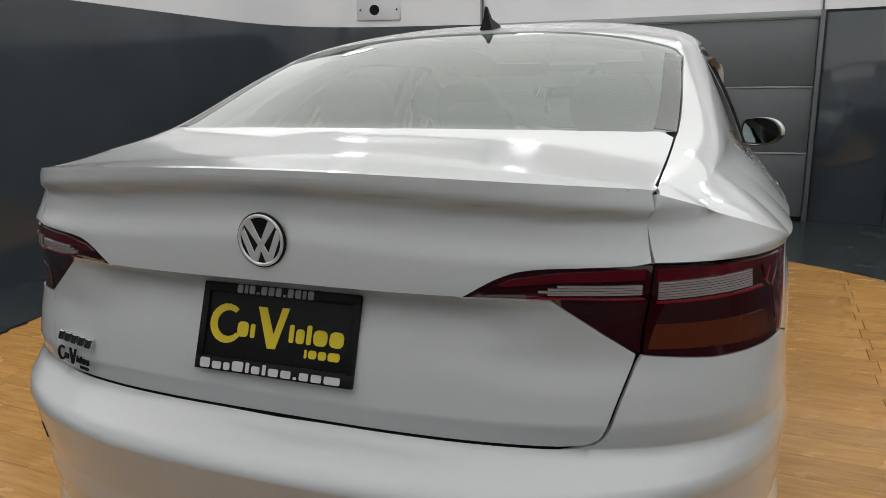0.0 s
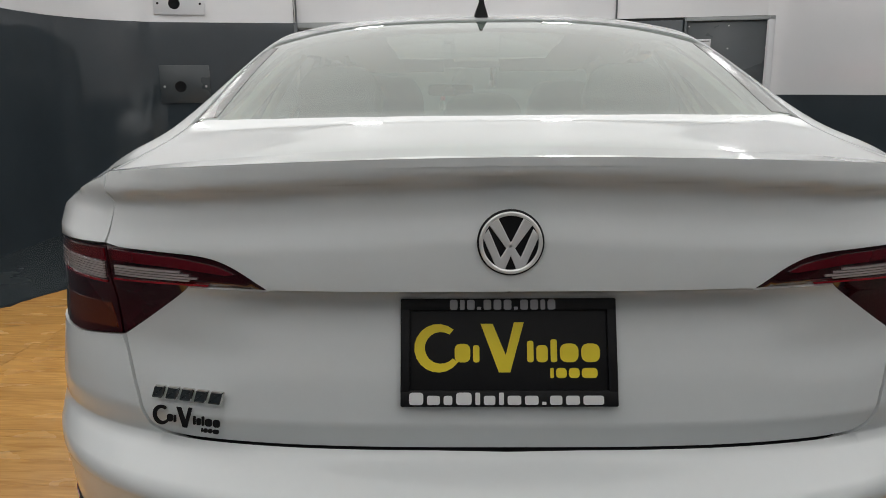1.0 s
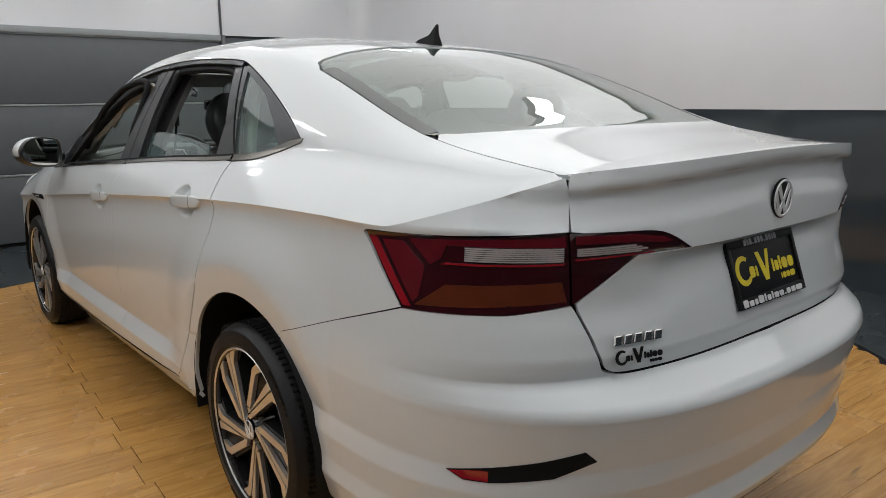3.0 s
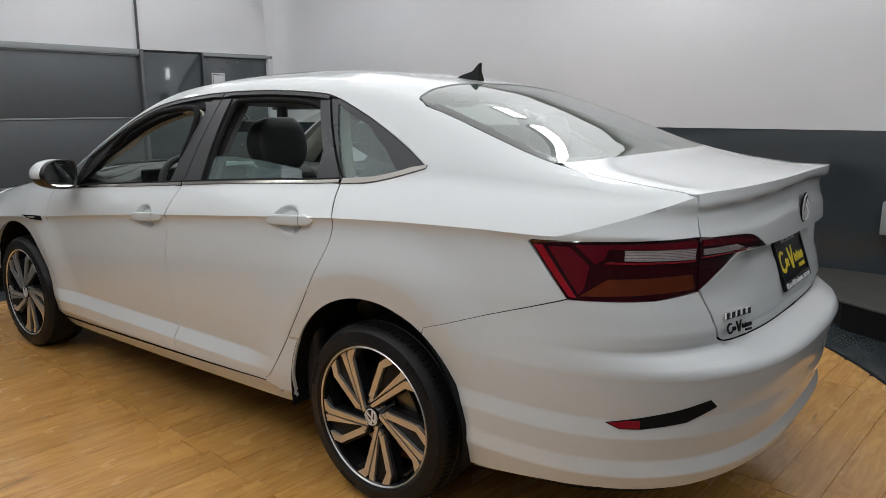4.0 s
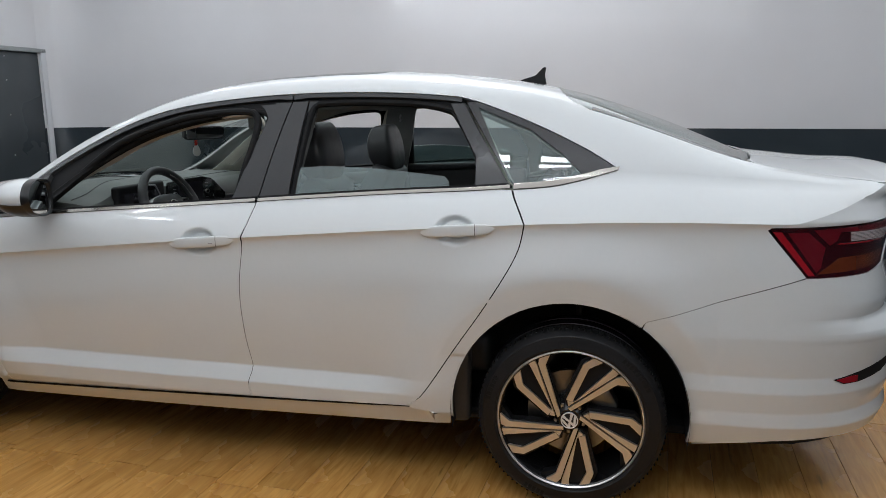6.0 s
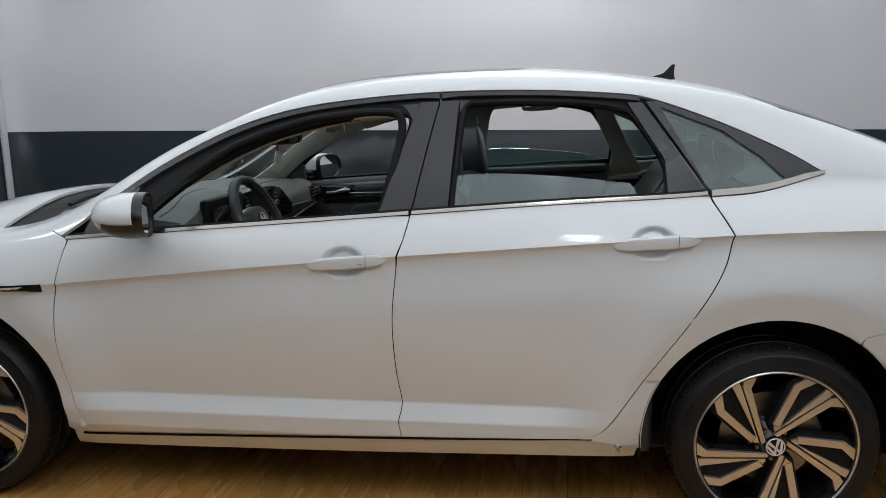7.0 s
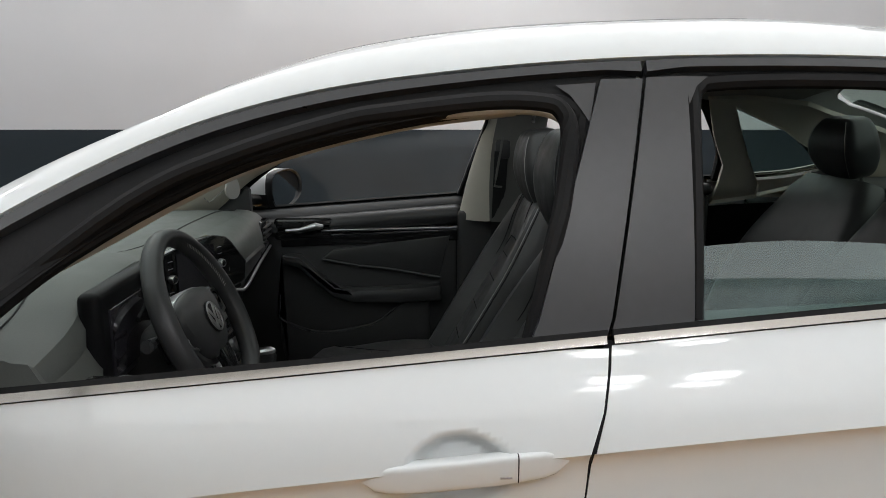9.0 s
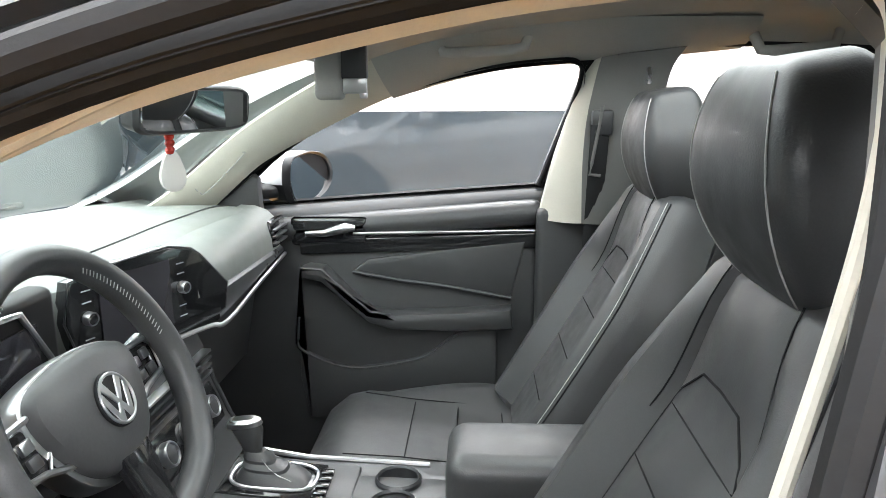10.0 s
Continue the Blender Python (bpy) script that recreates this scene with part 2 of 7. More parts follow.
WIDE = cs((-0.95, 0.80), (-0.45, 0.862), (0.0, 0.884), (0.6, 0.895), (1.2, 0.900), (2.0, 0.902), (2.7, 0.895), (3.2, 0.865), (3.5, 0.80))
SECTION = stack(0.435, poly((0.18, -0.075), (0.235, -0.036), (0.30, -0.004), (0.358, 0.001), (0.414, -0.0255), (0.50, -0.014)), cv((0.414, -0.0255), (0.435, -0.0225), (0.50, -0.014), (0.65, -0.002), (0.80, 0.003), (0.92, 0.002), (1.15, 0.0)))
SECTION_TAIL = poly((0.18, -0.075), (0.235, -0.045), (0.27, -0.026), (0.345, -0.003), (0.392, -0.007), (0.460, -0.002), (0.512, -0.010), (0.640, 0.004), (0.80, 0.003), (1.15, 0.0))
LEAN = cv((0.90, 0.0), (0.92, 0.0), (0.97, -0.010), (1.02, -0.042), (1.10, -0.095), (1.15, -0.12))
Z_TORN = cs((-0.80, 1.003), (-0.45, 1.002), (-0.2, 0.998), (0.17, 0.981), (0.66, 0.945), (1.18, 0.903), (1.74, 0.852), (2.32, 0.793), (3.4, 0.70))
X_BELT = cs((-0.9, 0.70), (-0.5, 0.735), (-0.12, 0.752), (0.21, 0.785), (1.14, 0.829), (2.2, 0.858), (2.8, 0.83), (3.4, 0.74))
Z_BELT = cs((-0.955, 1.110), (-0.8, 1.108), (-0.5, 1.112), (-0.12, 1.120), (0.22, 1.086), (0.54, 1.065), (1.14, 1.022), (1.73, 0.977), (2.29, 0.930), (3.4, 0.80))
X_RAIL = cs((-0.955, 0.620), (-0.53, 0.640), (-0.3, 0.634), (0.0, 0.617), (0.3, 0.611), (0.6, 0.612), (1.06, 0.622), (1.5, 0.628), (1.8, 0.645), (2.05, 0.678), (2.3, 0.722), (2.5, 0.73), (3.4, 0.62))
Z_RAIL = cs((-0.955, 1.119), (-0.75, 1.140), (-0.53, 1.181), (-0.3, 1.258), (0.0, 1.357), (0.2, 1.402), (0.45, 1.430), (0.76, 1.447), (1.06, 1.446), (1.34, 1.427), (1.56, 1.393), (1.69, 1.357), (1.86, 1.292), (2.06, 1.192), (2.26, 1.065), (2.42, 0.985), (2.8, 0.93), (3.4, 0.84))
Z_MID = cv((-1.1, 1.147), (-0.95, 1.150), (-0.75, 1.166), (-0.60, 1.188), (-0.5, 1.226), (-0.36, 1.284), (-0.25, 1.326), (-0.12, 1.371), (0.0, 1.408), (0.12, 1.437), (0.3, 1.466), (0.58, 1.496), (0.81, 1.507), (1.19, 1.493), (1.49, 1.457), (1.70, 1.400), (1.88, 1.326), (2.08, 1.224), (2.35, 1.095), (2.56, 1.005), (2.75, 1.015), (3.4, 0.87))
CROWN = cv((-1.1, 2.2), (-0.6, 2.4), (0.0, 2.8), (0.6, 3.2), (1.4, 3.0), (1.8, 1.9), (2.3, 1.7), (2.6, 2.2), (3.4, 2.4))


def arch(y, z):
    """How far the wheel arches' flares stand out."""
    out = 0.0
    for c in (0.01, 2.742):
        r = np.hypot(y - c, z - 0.33)
        low = np.where((y > c) | (c > 1), ease((z - 0.25) / 0.16), 1.0)
        out = out + low * 0.020 * (1 - ease((r - 0.478) / 0.20)) - 0.13 * np.clip(0.478 - r, 0, 0.3)
    return out


def dent(y, z):
    """The hollows behind the door handles."""
    r = np.minimum(np.hypot((y - 1.350) / 0.076, (z - 0.878) / 0.054), np.hypot((y - 0.397) / 0.076, (z - 0.952) / 0.054))
    return 0.026 * ease((1 - r) / 0.45)


def half_width(y, z):
    fade = ease((y - 0.45) / 0.3) * ease((2.4 - y) / 0.25)
    tail = ease((-0.25 - y) / 0.17)
    ledge = SECTION(z) * np.where(z < 0.52, fade * 0.9 + 0.1, 1) - np.where(z < 0.52, (1 - fade) * 0.9 * 0.014, 0)
    ledge = np.where(z < 0.30, SECTION(z), ledge) * (1 - tail) + SECTION_TAIL(z) * tail
    under = Z_TORN(y) - z
    tuck = 0.013 * (1 - np.exp(-np.clip(under, 0, 1) / 0.011)) * (1 - ease((under - 0.03) / 0.17)) * ease((y + 0.62) / 0.15)
    return WIDE(y) + ledge + arch(y, z) - dent(y, z) - tuck


def lower(u, z):
    """The lower body: u runs from the tail's middle round the corner and forward along the side, z is the height."""
    u, z = np.broadcast_arrays(np.asarray(u, float), np.asarray(z, float))
    phi = np.clip(u / 0.75, 0, math.pi / 2)
    lift = 0.035 * np.clip(np.sin(phi) / 0.75, 0, 1) ** 2 * ease((z - 0.96) / 0.08)
    n = 3.1 - 0.35 * ease((0.72 - z) / 0.1)
    X = half_width(np.full_like(u, YC), z) + LEAN(z) * (1 - np.sin(phi) ** 8)
    lamp = ease((np.sin(phi) - 0.48) / 0.2)
    D = YC - REAR(z + lift) * (1 - lamp) - REAR_LAMP(z + lift) * lamp
    r = ((np.sin(phi) / X) ** n + (np.cos(phi) / D) ** n) ** (-1 / n)
    y = np.where(u > 0.75 * math.pi / 2, YC + u - 0.75 * math.pi / 2, YC - r * np.cos(phi))
    x = np.where(u > 0.75 * math.pi / 2, half_width(y, z), r * np.sin(phi))
    return np.stack([x, y, z], -1)


def u_of(kind, a, z):
    """The place along the lower body at which x or y is a."""
    a, z = np.broadcast_arrays(np.asarray(a, float), np.asarray(z, float))
    if kind == "y":
        side = 0.75 * math.pi / 2 + a - YC
        if np.all(a >= YC):
            return side
    lo, hi = np.zeros(a.shape), np.full(a.shape, 0.75 * math.pi / 2)
    for _ in range(40):
        mid = (lo + hi) / 2
        less = lower(mid, z)[..., 0 if kind == "x" else 1] < a
        lo, hi = np.where(less, mid, lo), np.where(less, hi, mid)
    return lo if kind == "x" else np.where(a >= YC, side, lo)


Y_SHUT = float(lower(u_of("x", 0.628, 1.112), 1.112)[1])


def z_crease(y):
    """The height of the edge between lower and upper body: the side's crease, then up to the lip."""
    q = np.clip((-0.66 - y) / (-0.66 - Y_SHUT), 0, 1)
    return Z_TORN(y) + (1.112 - 1.003) * (0.7 * q + 0.3 * q * q)


WB = np.array([0.0, 0.14, 0.56, 1.21])


def upper(y, w):
    """The upper body: y along the car, w from the side's crease up to the belt, the rail and the middle."""
    y, w = np.broadcast_arrays(np.asarray(y, float), np.asarray(w, float))
    v = np.interp(w, WB, np.arange(4.0))
    zt = z_crease(y)
    xt = lower(u_of("y", y, zt), zt)[..., 0] + dent(y, zt)
    gone = ease((-0.66 - y) / 0.295)
    xr, zr, zc, p = X_RAIL(y), Z_RAIL(y), Z_MID(y), CROWN(y)
    xb, zb = X_BELT(y) * (1 - gone) + gone * (xt * 0.5 + xr * 0.5), Z_BELT(y) * (1 - gone) + gone * (zt * 0.5 + zr * 0.5)

    def low(s):
        b = 0.010 * 4 * s * (1 - s) * (1 - gone)
        return xt + (xb - xt) * s + b * 0.5, zt + (zb - zt) * s + b * 0.5

    def mid(s):
        b = 0.016 * 4 * s * (1 - s) * (1 - gone)
        return xb + (xr - xb) * s + b * 0.9, zb + (zr - zb) * s + b * 0.45

    def top(s):
        x = xr * (1 - s)
        return x, zr + (zc - zr) * (1 - (1 - s) ** p)

    def blend(f, g, a, b, c):
        t = np.clip((v - (c - a)) / (a + b), 0, 1)
        p0, p1, p2 = f(1 - a), f(np.ones_like(v)), g(np.zeros_like(v) + b)
        return [(1 - t) ** 2 * q0 + 2 * t * (1 - t) * q1 + t * t * q2 for q0, q1, q2 in zip(p0, p1, p2)]

    l1 = np.hypot(xr - xb, zr - zb) + 0.02
    a2, b2 = np.clip(0.045 / l1, 0.02, 0.3), 0.045 + 0.045 * ease((y - 0.1) / 0.4)
    a1, b1 = 0.22 + 0 * y, np.clip(0.03 / l1, 0.02, 0.4)
    L1, M1, T1 = low(np.clip(v, 0, 1)), mid(np.clip(v - 1, 0, 1)), top(np.clip(v - 2, 0, 1))
    F1, F2 = blend(low, mid, a1, b1, 1.0), blend(mid, top, a2, b2, 2.0)
    pick = [v < 1 - a1, v < 1 + b1, v < 2 - a2, v < 2 + b2]
    x = np.select(pick, [L1[0], F1[0], M1[0], F2[0]], T1[0])
    z = np.select(pick, [L1[1], F1[1], M1[1], F2[1]], T1[1])
    return np.stack([x - dent(y, z), y, z], -1)


def w_of(y, a, axis=2):
    """The place w on the upper body at which z (axis 2) or x (axis 0) is a."""
    y, a = np.broadcast_arrays(np.asarray(y, float), np.asarray(a, float))
    lo, hi = np.zeros(y.shape), np.full(y.shape, 0.72 if axis == 2 else 1.21)
    for _ in range(36):
        mid = (lo + hi) / 2
        c = upper(y, mid)[..., axis]
        less = c < a if axis == 2 else c > a
        lo, hi = np.where(less, mid, lo), np.where(less, hi, mid)
    return lo


def deck(x, y):
    """The boot lid's top."""
    xr, zr, zc, p = X_RAIL(y), Z_RAIL(y), Z_MID(y), CROWN(y)
    z = zr + (zc - zr) * (1 - np.clip(np.abs(x) / xr, 0, 1.3) ** p)
    return np.stack([x + 0 * y, y + 0 * x, z], -1)


def dense(points, step):
    """An outline with extra points along its straight stretches."""
    out = []
    for a, b in zip(points, points[1:] + points[:1]):
        n = max(1, math.ceil(math.dist(a, b) / step))
        out += [(a[0] + (b[0] - a[0]) * k / n, a[1] + (b[1] - a[1]) * k / n) for k in range(n)]
    return out


def bend(points, per=6, closed=False):
    """A smooth curve through points (Catmull-Rom)."""
    p = [np.array(q, float) for q in points]
    p = [p[-1]] + p + p[:2] if closed else [2 * p[0] - p[1]] + p + [2 * p[-1] - p[-2]]
    out = []
    for a, b, c, d in zip(p, p[1:], p[2:], p[3:]):
        for k in range(per):
            s = k / per
            out.append(tuple(0.5 * (2 * b + (c - a) * s + (2 * a - 5 * b + 4 * c - d) * s * s + (3 * b - a - 3 * c + d) * s**3)))
    return out if closed else out + [tuple(p[-2])]


from mathutils import geometry


def fill(outline, step):
    """Triangles in a flat outline: its own points and a grid within."""
    edge = np.array(outline)
    lo, hi = edge.min(0), edge.max(0)
    gx, gy = np.meshgrid(np.arange(lo[0] + step / 2, hi[0], step), np.arange(lo[1] + step / 2, hi[1], step))
    g = np.stack([gx.ravel(), gy.ravel()], -1)
    a, b = edge, np.roll(edge, -1, 0)
    inside = np.zeros(len(g), bool)
    near = np.full(len(g), 9e9)
    for p, q in zip(a, b):
        cross = (p[1] > g[:, 1]) != (q[1] > g[:, 1])
        with np.errstate(divide="ignore", invalid="ignore"):
            inside ^= cross & (g[:, 0] < (q[0] - p[0]) * (g[:, 1] - p[1]) / (q[1] - p[1] + 1e-12) + p[0])
        d = q - p
        s = np.clip(((g - p) @ d) / (d @ d + 1e-12), 0, 1)
        near = np.minimum(near, np.hypot(*(g - p - s[:, None] * d).T))
    g = g[inside & (near > 0.35 * step)]
    verts = [Vector(v) for v in np.r_[edge, g]]
    n = len(edge)
    v, e, f, *_ = geometry.delaunay_2d_cdt(verts, [(k, (k + 1) % n) for k in range(n)], [], 1, 1e-6)
    return np.array([tuple(c) for c in v]), [tuple(t) for t in f], n


def skin(surface, outline, step=0.03, off=0.0, flange=0.012, side=1, whole=False):
    """A panel cut from a surface: points, faces, normals. side -1: mirrored to the car's left; whole: both halves."""
    outline = dense(outline, step)
    q, faces, n = fill(outline, step)
    e = 1.5e-3
    p = surface(q[:, 0], q[:, 1])
    du = surface(q[:, 0] + e, q[:, 1]) - surface(q[:, 0] - e, q[:, 1])
    dv = surface(q[:, 0], q[:, 1] + e) - surface(q[:, 0], q[:, 1] - e)
    nor = np.cross(du, dv)
    nor /= np.linalg.norm(nor, axis=1)[:, None] + 1e-12
    mid = p.mean(0)
    if nor.mean(0) @ (mid - np.array((0, np.clip(mid[1], -0.4, 2.4), 0.65))) < 0:
        nor = -nor
    p = p + off * nor
    P, N, F = [p], [nor], []
    tri = np.array(faces)
    flip = np.einsum("ij,ij->i", np.cross(p[tri[:, 1]] - p[tri[:, 0]], p[tri[:, 2]] - p[tri[:, 0]]), nor[tri[:, 0]]) < 0
    tri[flip] = tri[flip][:, ::-1]
    F += tri.tolist()
    if flange:
        count = {}
        for t in tri.tolist():
            for a, b in ((t[0], t[1]), (t[1], t[2]), (t[2], t[0])):
                count[(a, b)] = 1
        base = len(p)
        for a, b in count:
            if (b, a) in count or (whole and abs(p[a][0]) < 1e-4 and abs(p[b][0]) < 1e-4):
                continue
            k = base
            quad = np.array([p[a], p[b], p[b] - flange * nor[b], p[a] - flange * nor[a]])
            fn = np.cross(quad[1] - quad[0], quad[3] - quad[0])
            fn = -fn / (np.linalg.norm(fn) + 1e-12)
            P.append(quad)
            N.append(np.repeat(fn[None], 4, 0))
            F.append([k + 3, k + 2, k + 1, k][::1])
            base += 4
    P, N = np.concatenate(P), np.concatenate(N)
    S = np.array((side, 1, 1))
    if whole:
        N[np.abs(P[:, 0]) < 1e-4, 0] = 0
        m = len(P)
        F = F + [[i + m for i in f[::-1]] for f in F]
        P, N = np.r_[P, P * (-1, 1, 1)], np.r_[N, N * (-1, 1, 1)]
    elif side < 0:
        P, N, F = P * S, N * S, [f[::-1] for f in F]
    return P, F, N


def panel(name, pieces, mat, parent, label="", **more):
    """One panel out of one or more cut skins: pieces of (surface, outline)."""
    P, F, N, k = [], [], [], 0
    for surface, outline, *fine in pieces:
        p, f, n = skin(surface, outline, **(more | {"step": fine[0]} if fine else more))
        P.append(p), N.append(n)
        F += [[i + k for i in t] for t in f]
        k += len(p)
    return raw(name, np.concatenate(P), F, mat, parent, label, True, np.concatenate(N))


def bands(outline, *edges, fine=0.011):
    """An outline on the lower body cut at heights into bands; every second one is a narrow rounded edge."""
    def half(pts, z, sign):
        out = []
        for a, b in zip(pts, pts[1:] + pts[:1]):
            da, db = sign * (a[1] - z), sign * (b[1] - z)
            if da >= 0:
                out.append(a)
            if da * db < 0:
                q = da / (da - db)
                out.append((a[0] + (b[0] - a[0]) * q, z))
        return out

    got = []
    levels = [-9.0] + list(edges) + [9.0]
    whole = dense(outline, 0.02)
    for k, (a, b) in enumerate(zip(levels, levels[1:])):
        piece = half(half(whole, a, 1), b, -1)
        if len(piece) > 2:
            got.append((lower, piece, fine))
    return got


def rear_pts(*pts):
    """Points (x, z) on the tail as places on the lower body."""
    x, z = np.array(pts, float).T
    return list(zip(u_of("x", x, z).tolist(), z.tolist()))


def side_pts(*pts):
    """Points (y, z) on the side as places on the lower body."""
    y, z = np.array(pts, float).T
    return list(zip(u_of("y", y, z).tolist(), z.tolist()))


def up_pts(*pts):
    """Points (y, z) on the side as places on the upper body."""
    y, z = np.array(pts, float).T
    return list(zip(y.tolist(), w_of(y, z).tolist()))


def top_pts(*pts):
    """Points (x, y) seen from above as places on the upper body."""
    x, y = np.array(pts, float).T
    return list(zip(y.tolist(), w_of(y, x, 0).tolist()))


def crease_low(y0, y1, step=0.03, drop=0.0):
    ys = np.linspace(y0, y1, max(2, math.ceil(abs(y1 - y0) / step) + 1))
    z = z_crease(ys)
    return list(zip(u_of("y", ys, z).tolist(), (z - drop).tolist()))


def crease_up(y0, y1, step=0.03):
    return [(float(y), 0.0) for y in np.linspace(y0, y1, max(2, math.ceil(abs(y1 - y0) / step) + 1))]


# ---- the room ----
def structure(ob, label, category):
    return tagged(ob, label, category, kind="structure")


CX, CY, DISC = -0.1, 1.15, 2.83
FLOOR_Z = -0.03


def wall_path():
    """The wall's line in plan, clockwise from the left: straight sides and rounded corners."""
    pts = []

    def turn(cx, cy, r, a0, a1, n=10):
        for k in range(n + 1):
            a = radians(a0 + (a1 - a0) * k / n)
            pts.append((cx + r * math.cos(a), cy + r * math.sin(a)))

    turn(-2.55, 4.25, 1.2, 180, 112)
    pts.append((-1.75, 5.66))
    pts.append((1.55, 5.64))
    pts.append((2.98, 5.42))
    for k in range(1, 15):
        q = k / 14
        a, b, c, d = (1 - q) ** 3, 3 * q * (1 - q) ** 2, 3 * q * q * (1 - q), q**3
        pts.append((2.98 * a + 3.22 * b + 3.45 * (c + d), 5.42 * a + 5.383 * b + 4.75 * c + 3.5 * d))
    turn(2.0, -1.9, 1.45, 0, -90)
    turn(-2.25, -1.8, 1.5, 270, 180)
    return pts


WALL = wall_path()


def wall_strip(name, pts, z0, z1, mat, label, thick=0.12, inset=0.0):
    """A run of wall with thickness, along plan points."""
    bm = bmesh.new()
    n = len(pts)
    normal = []
    for k in range(n):
        a, b = Vector(pts[max(k - 1, 0)]), Vector(pts[min(k + 1, n - 1)])
        d = (b - a).normalized()
        normal.append(Vector((d.y, -d.x)))
    mid = Vector((CX, CY))
    if (Vector(pts[n // 2]) - mid).dot(normal[n // 2]) < 0:
        normal = [-q for q in normal]
    inner = [Vector(p) - q * inset for p, q in zip(pts, normal)]
    outer = [Vector(p) + q * thick for p, q in zip(pts, normal)]
    rows = [[bm.verts.new((*p, z)) for p in line] for line, z in ((inner, z0), (inner, z1), (outer, z1), (outer, z0))]
    for a, b in zip(rows, rows[1:] + rows[:1]):
        for k in range(n - 1):
            bm.faces.new((a[k], a[k + 1], b[k + 1], b[k]))
    bm.faces.new([r[0] for r in rows])
    bm.faces.new([r[-1] for r in rows])
    bmesh.ops.recalc_face_normals(bm, faces=bm.faces)
    return structure(part(name, bm, mat), label, "wall")


def between(a, b, n=2):
    return [(a[0] + (b[0] - a[0]) * k / n, a[1] + (b[1] - a[1]) * k / n) for k in range(n + 1)]


TOP = 3.4
iG, jG = WALL.index((-1.75, 5.66)), WALL.index((1.55, 5.64))
LEFT = WALL[: iG + 1]
RIGHT = WALL[jG + 1 :] + [WALL[0]]
kR = next(k for k, p in enumerate(RIGHT) if p[1] < -2.6)
wall_strip("wall_left", LEFT, 1.93, TOP, WHITE_WALL, "glossy white upper wall of the photo booth")
wall_strip("wall_left_lower", [(-3.75, 1.2), (-3.75, 2.6)] + LEFT, FLOOR_Z, 1.926, SLATE, "glossy slate-grey lower wall panel", inset=0.006)
wall_strip("wall_right", RIGHT, 1.165, TOP, WHITE_WALL, "glossy white curved upper wall with lamp reflections")
wall_strip("wall_right_lower", RIGHT[: kR + 1], FLOOR_Z, 1.161, SLATE, "glossy slate-grey lower wall band", inset=0.006)
wall_strip("wall_back_lower", RIGHT[kR:-1] + [(-3.75, 1.196)], FLOOR_Z, 1.161, SLATE, "glossy slate-grey lower wall band", inset=0.006)
wall_strip("wall_front", between(WALL[iG], WALL[jG]), 1.93, TOP, WHITE_WALL, "white wall above the roller door", inset=-0.02)
wall_strip("wall_corner", between(WALL[jG], WALL[jG + 1]), 1.93, TOP, WHITE_WALL, "white upper wall above the service door")

bm = bmesh.new()
bmesh.ops.create_circle(bm, cap_ends=True, segments=64, radius=5.6, matrix=pose(CX, CY, TOP))
structure(part("ceiling", bm, CEILING, smooth=False), "white ceiling over the photo booth", "ceiling")
bm = bmesh.new()
bmesh.ops.create_circle(bm, cap_ends=True, segments=64, radius=5.6, matrix=pose(CX, CY, FLOOR_Z))
structure(part("floor", bm, FLOOR_DARK, smooth=False), "glossy dark grey floor round the turntable", "floor")
turntable = structure(part("floor_turntable", lathe([(0, FLOOR_Z), (DISC + 0.025, FLOOR_Z), (DISC + 0.025, -0.004), (DISC + 0.01, -0.002), (DISC, -0.008), (0, -0.008)], 128, pose(CX, CY, 0)), GAP), "round turntable with a black edge, covered in maple boards", "turntable")

soft = tagged(new("ceiling_light"), "large luminous stretched ceiling panel over the turntable, lit", "lamp")
part("frame", block(-3.05, 2.85, -2.6, 4.95, TOP - 0.09, TOP - 0.002, 0.01), CEILING, soft)
part("diffuser", block(-3.07, 2.87, -2.62, 4.97, TOP - 0.10, TOP - 0.0905), SOFTBOX, soft, smooth=False)
for sx, x0, x1 in ((-1, -3.62, -3.05), (1, 3.34, 2.85)):
    bank = tagged(new("light_bank"), "long tilted white light bank, out of view under the ceiling edge, lit", "lamp", group="light banks")
    for name, mat, off in (("housing", CEILING, 0.03), ("diffuser", BANK, 0.0)):
        q = [(x0, 2.62), (x1, 3.296)]
        d = Vector((q[1][0] - q[0][0], q[1][1] - q[0][1])).normalized()
        nrm = Vector((-d.y, d.x)) if sx > 0 else Vector((d.y, -d.x))
        nrm = nrm if nrm.y < 0 else -nrm
        if name == "housing":
            pts = [(q[0][0] - 0.004 * nrm.x, q[0][1] - 0.004 * nrm.y), (q[1][0] - 0.004 * nrm.x, q[1][1] - 0.004 * nrm.y), (q[1][0] - 0.04 * nrm.x, q[1][1] - 0.04 * nrm.y), (q[0][0] - 0.04 * nrm.x, q[0][1] - 0.04 * nrm.y)]
        else:
            pts = [q[0], q[1], (q[1][0] - 0.003 * nrm.x, q[1][1] - 0.003 * nrm.y), (q[0][0] - 0.003 * nrm.x, q[0][1] - 0.003 * nrm.y)]
        part(name, prism(pts, 5.9, Matrix(((1, 0, 0, 0), (0, 0, -1, 4.1), (0, 1, 0, 0), (0, 0, 0, 1)))), mat, bank, smooth=False)
# Unseen bank added at the back to brighten the car's tail.
bank = tagged(new("light_bank"), "long tilted white light bank, out of view under the ceiling edge, lit", "lamp", group="light banks")
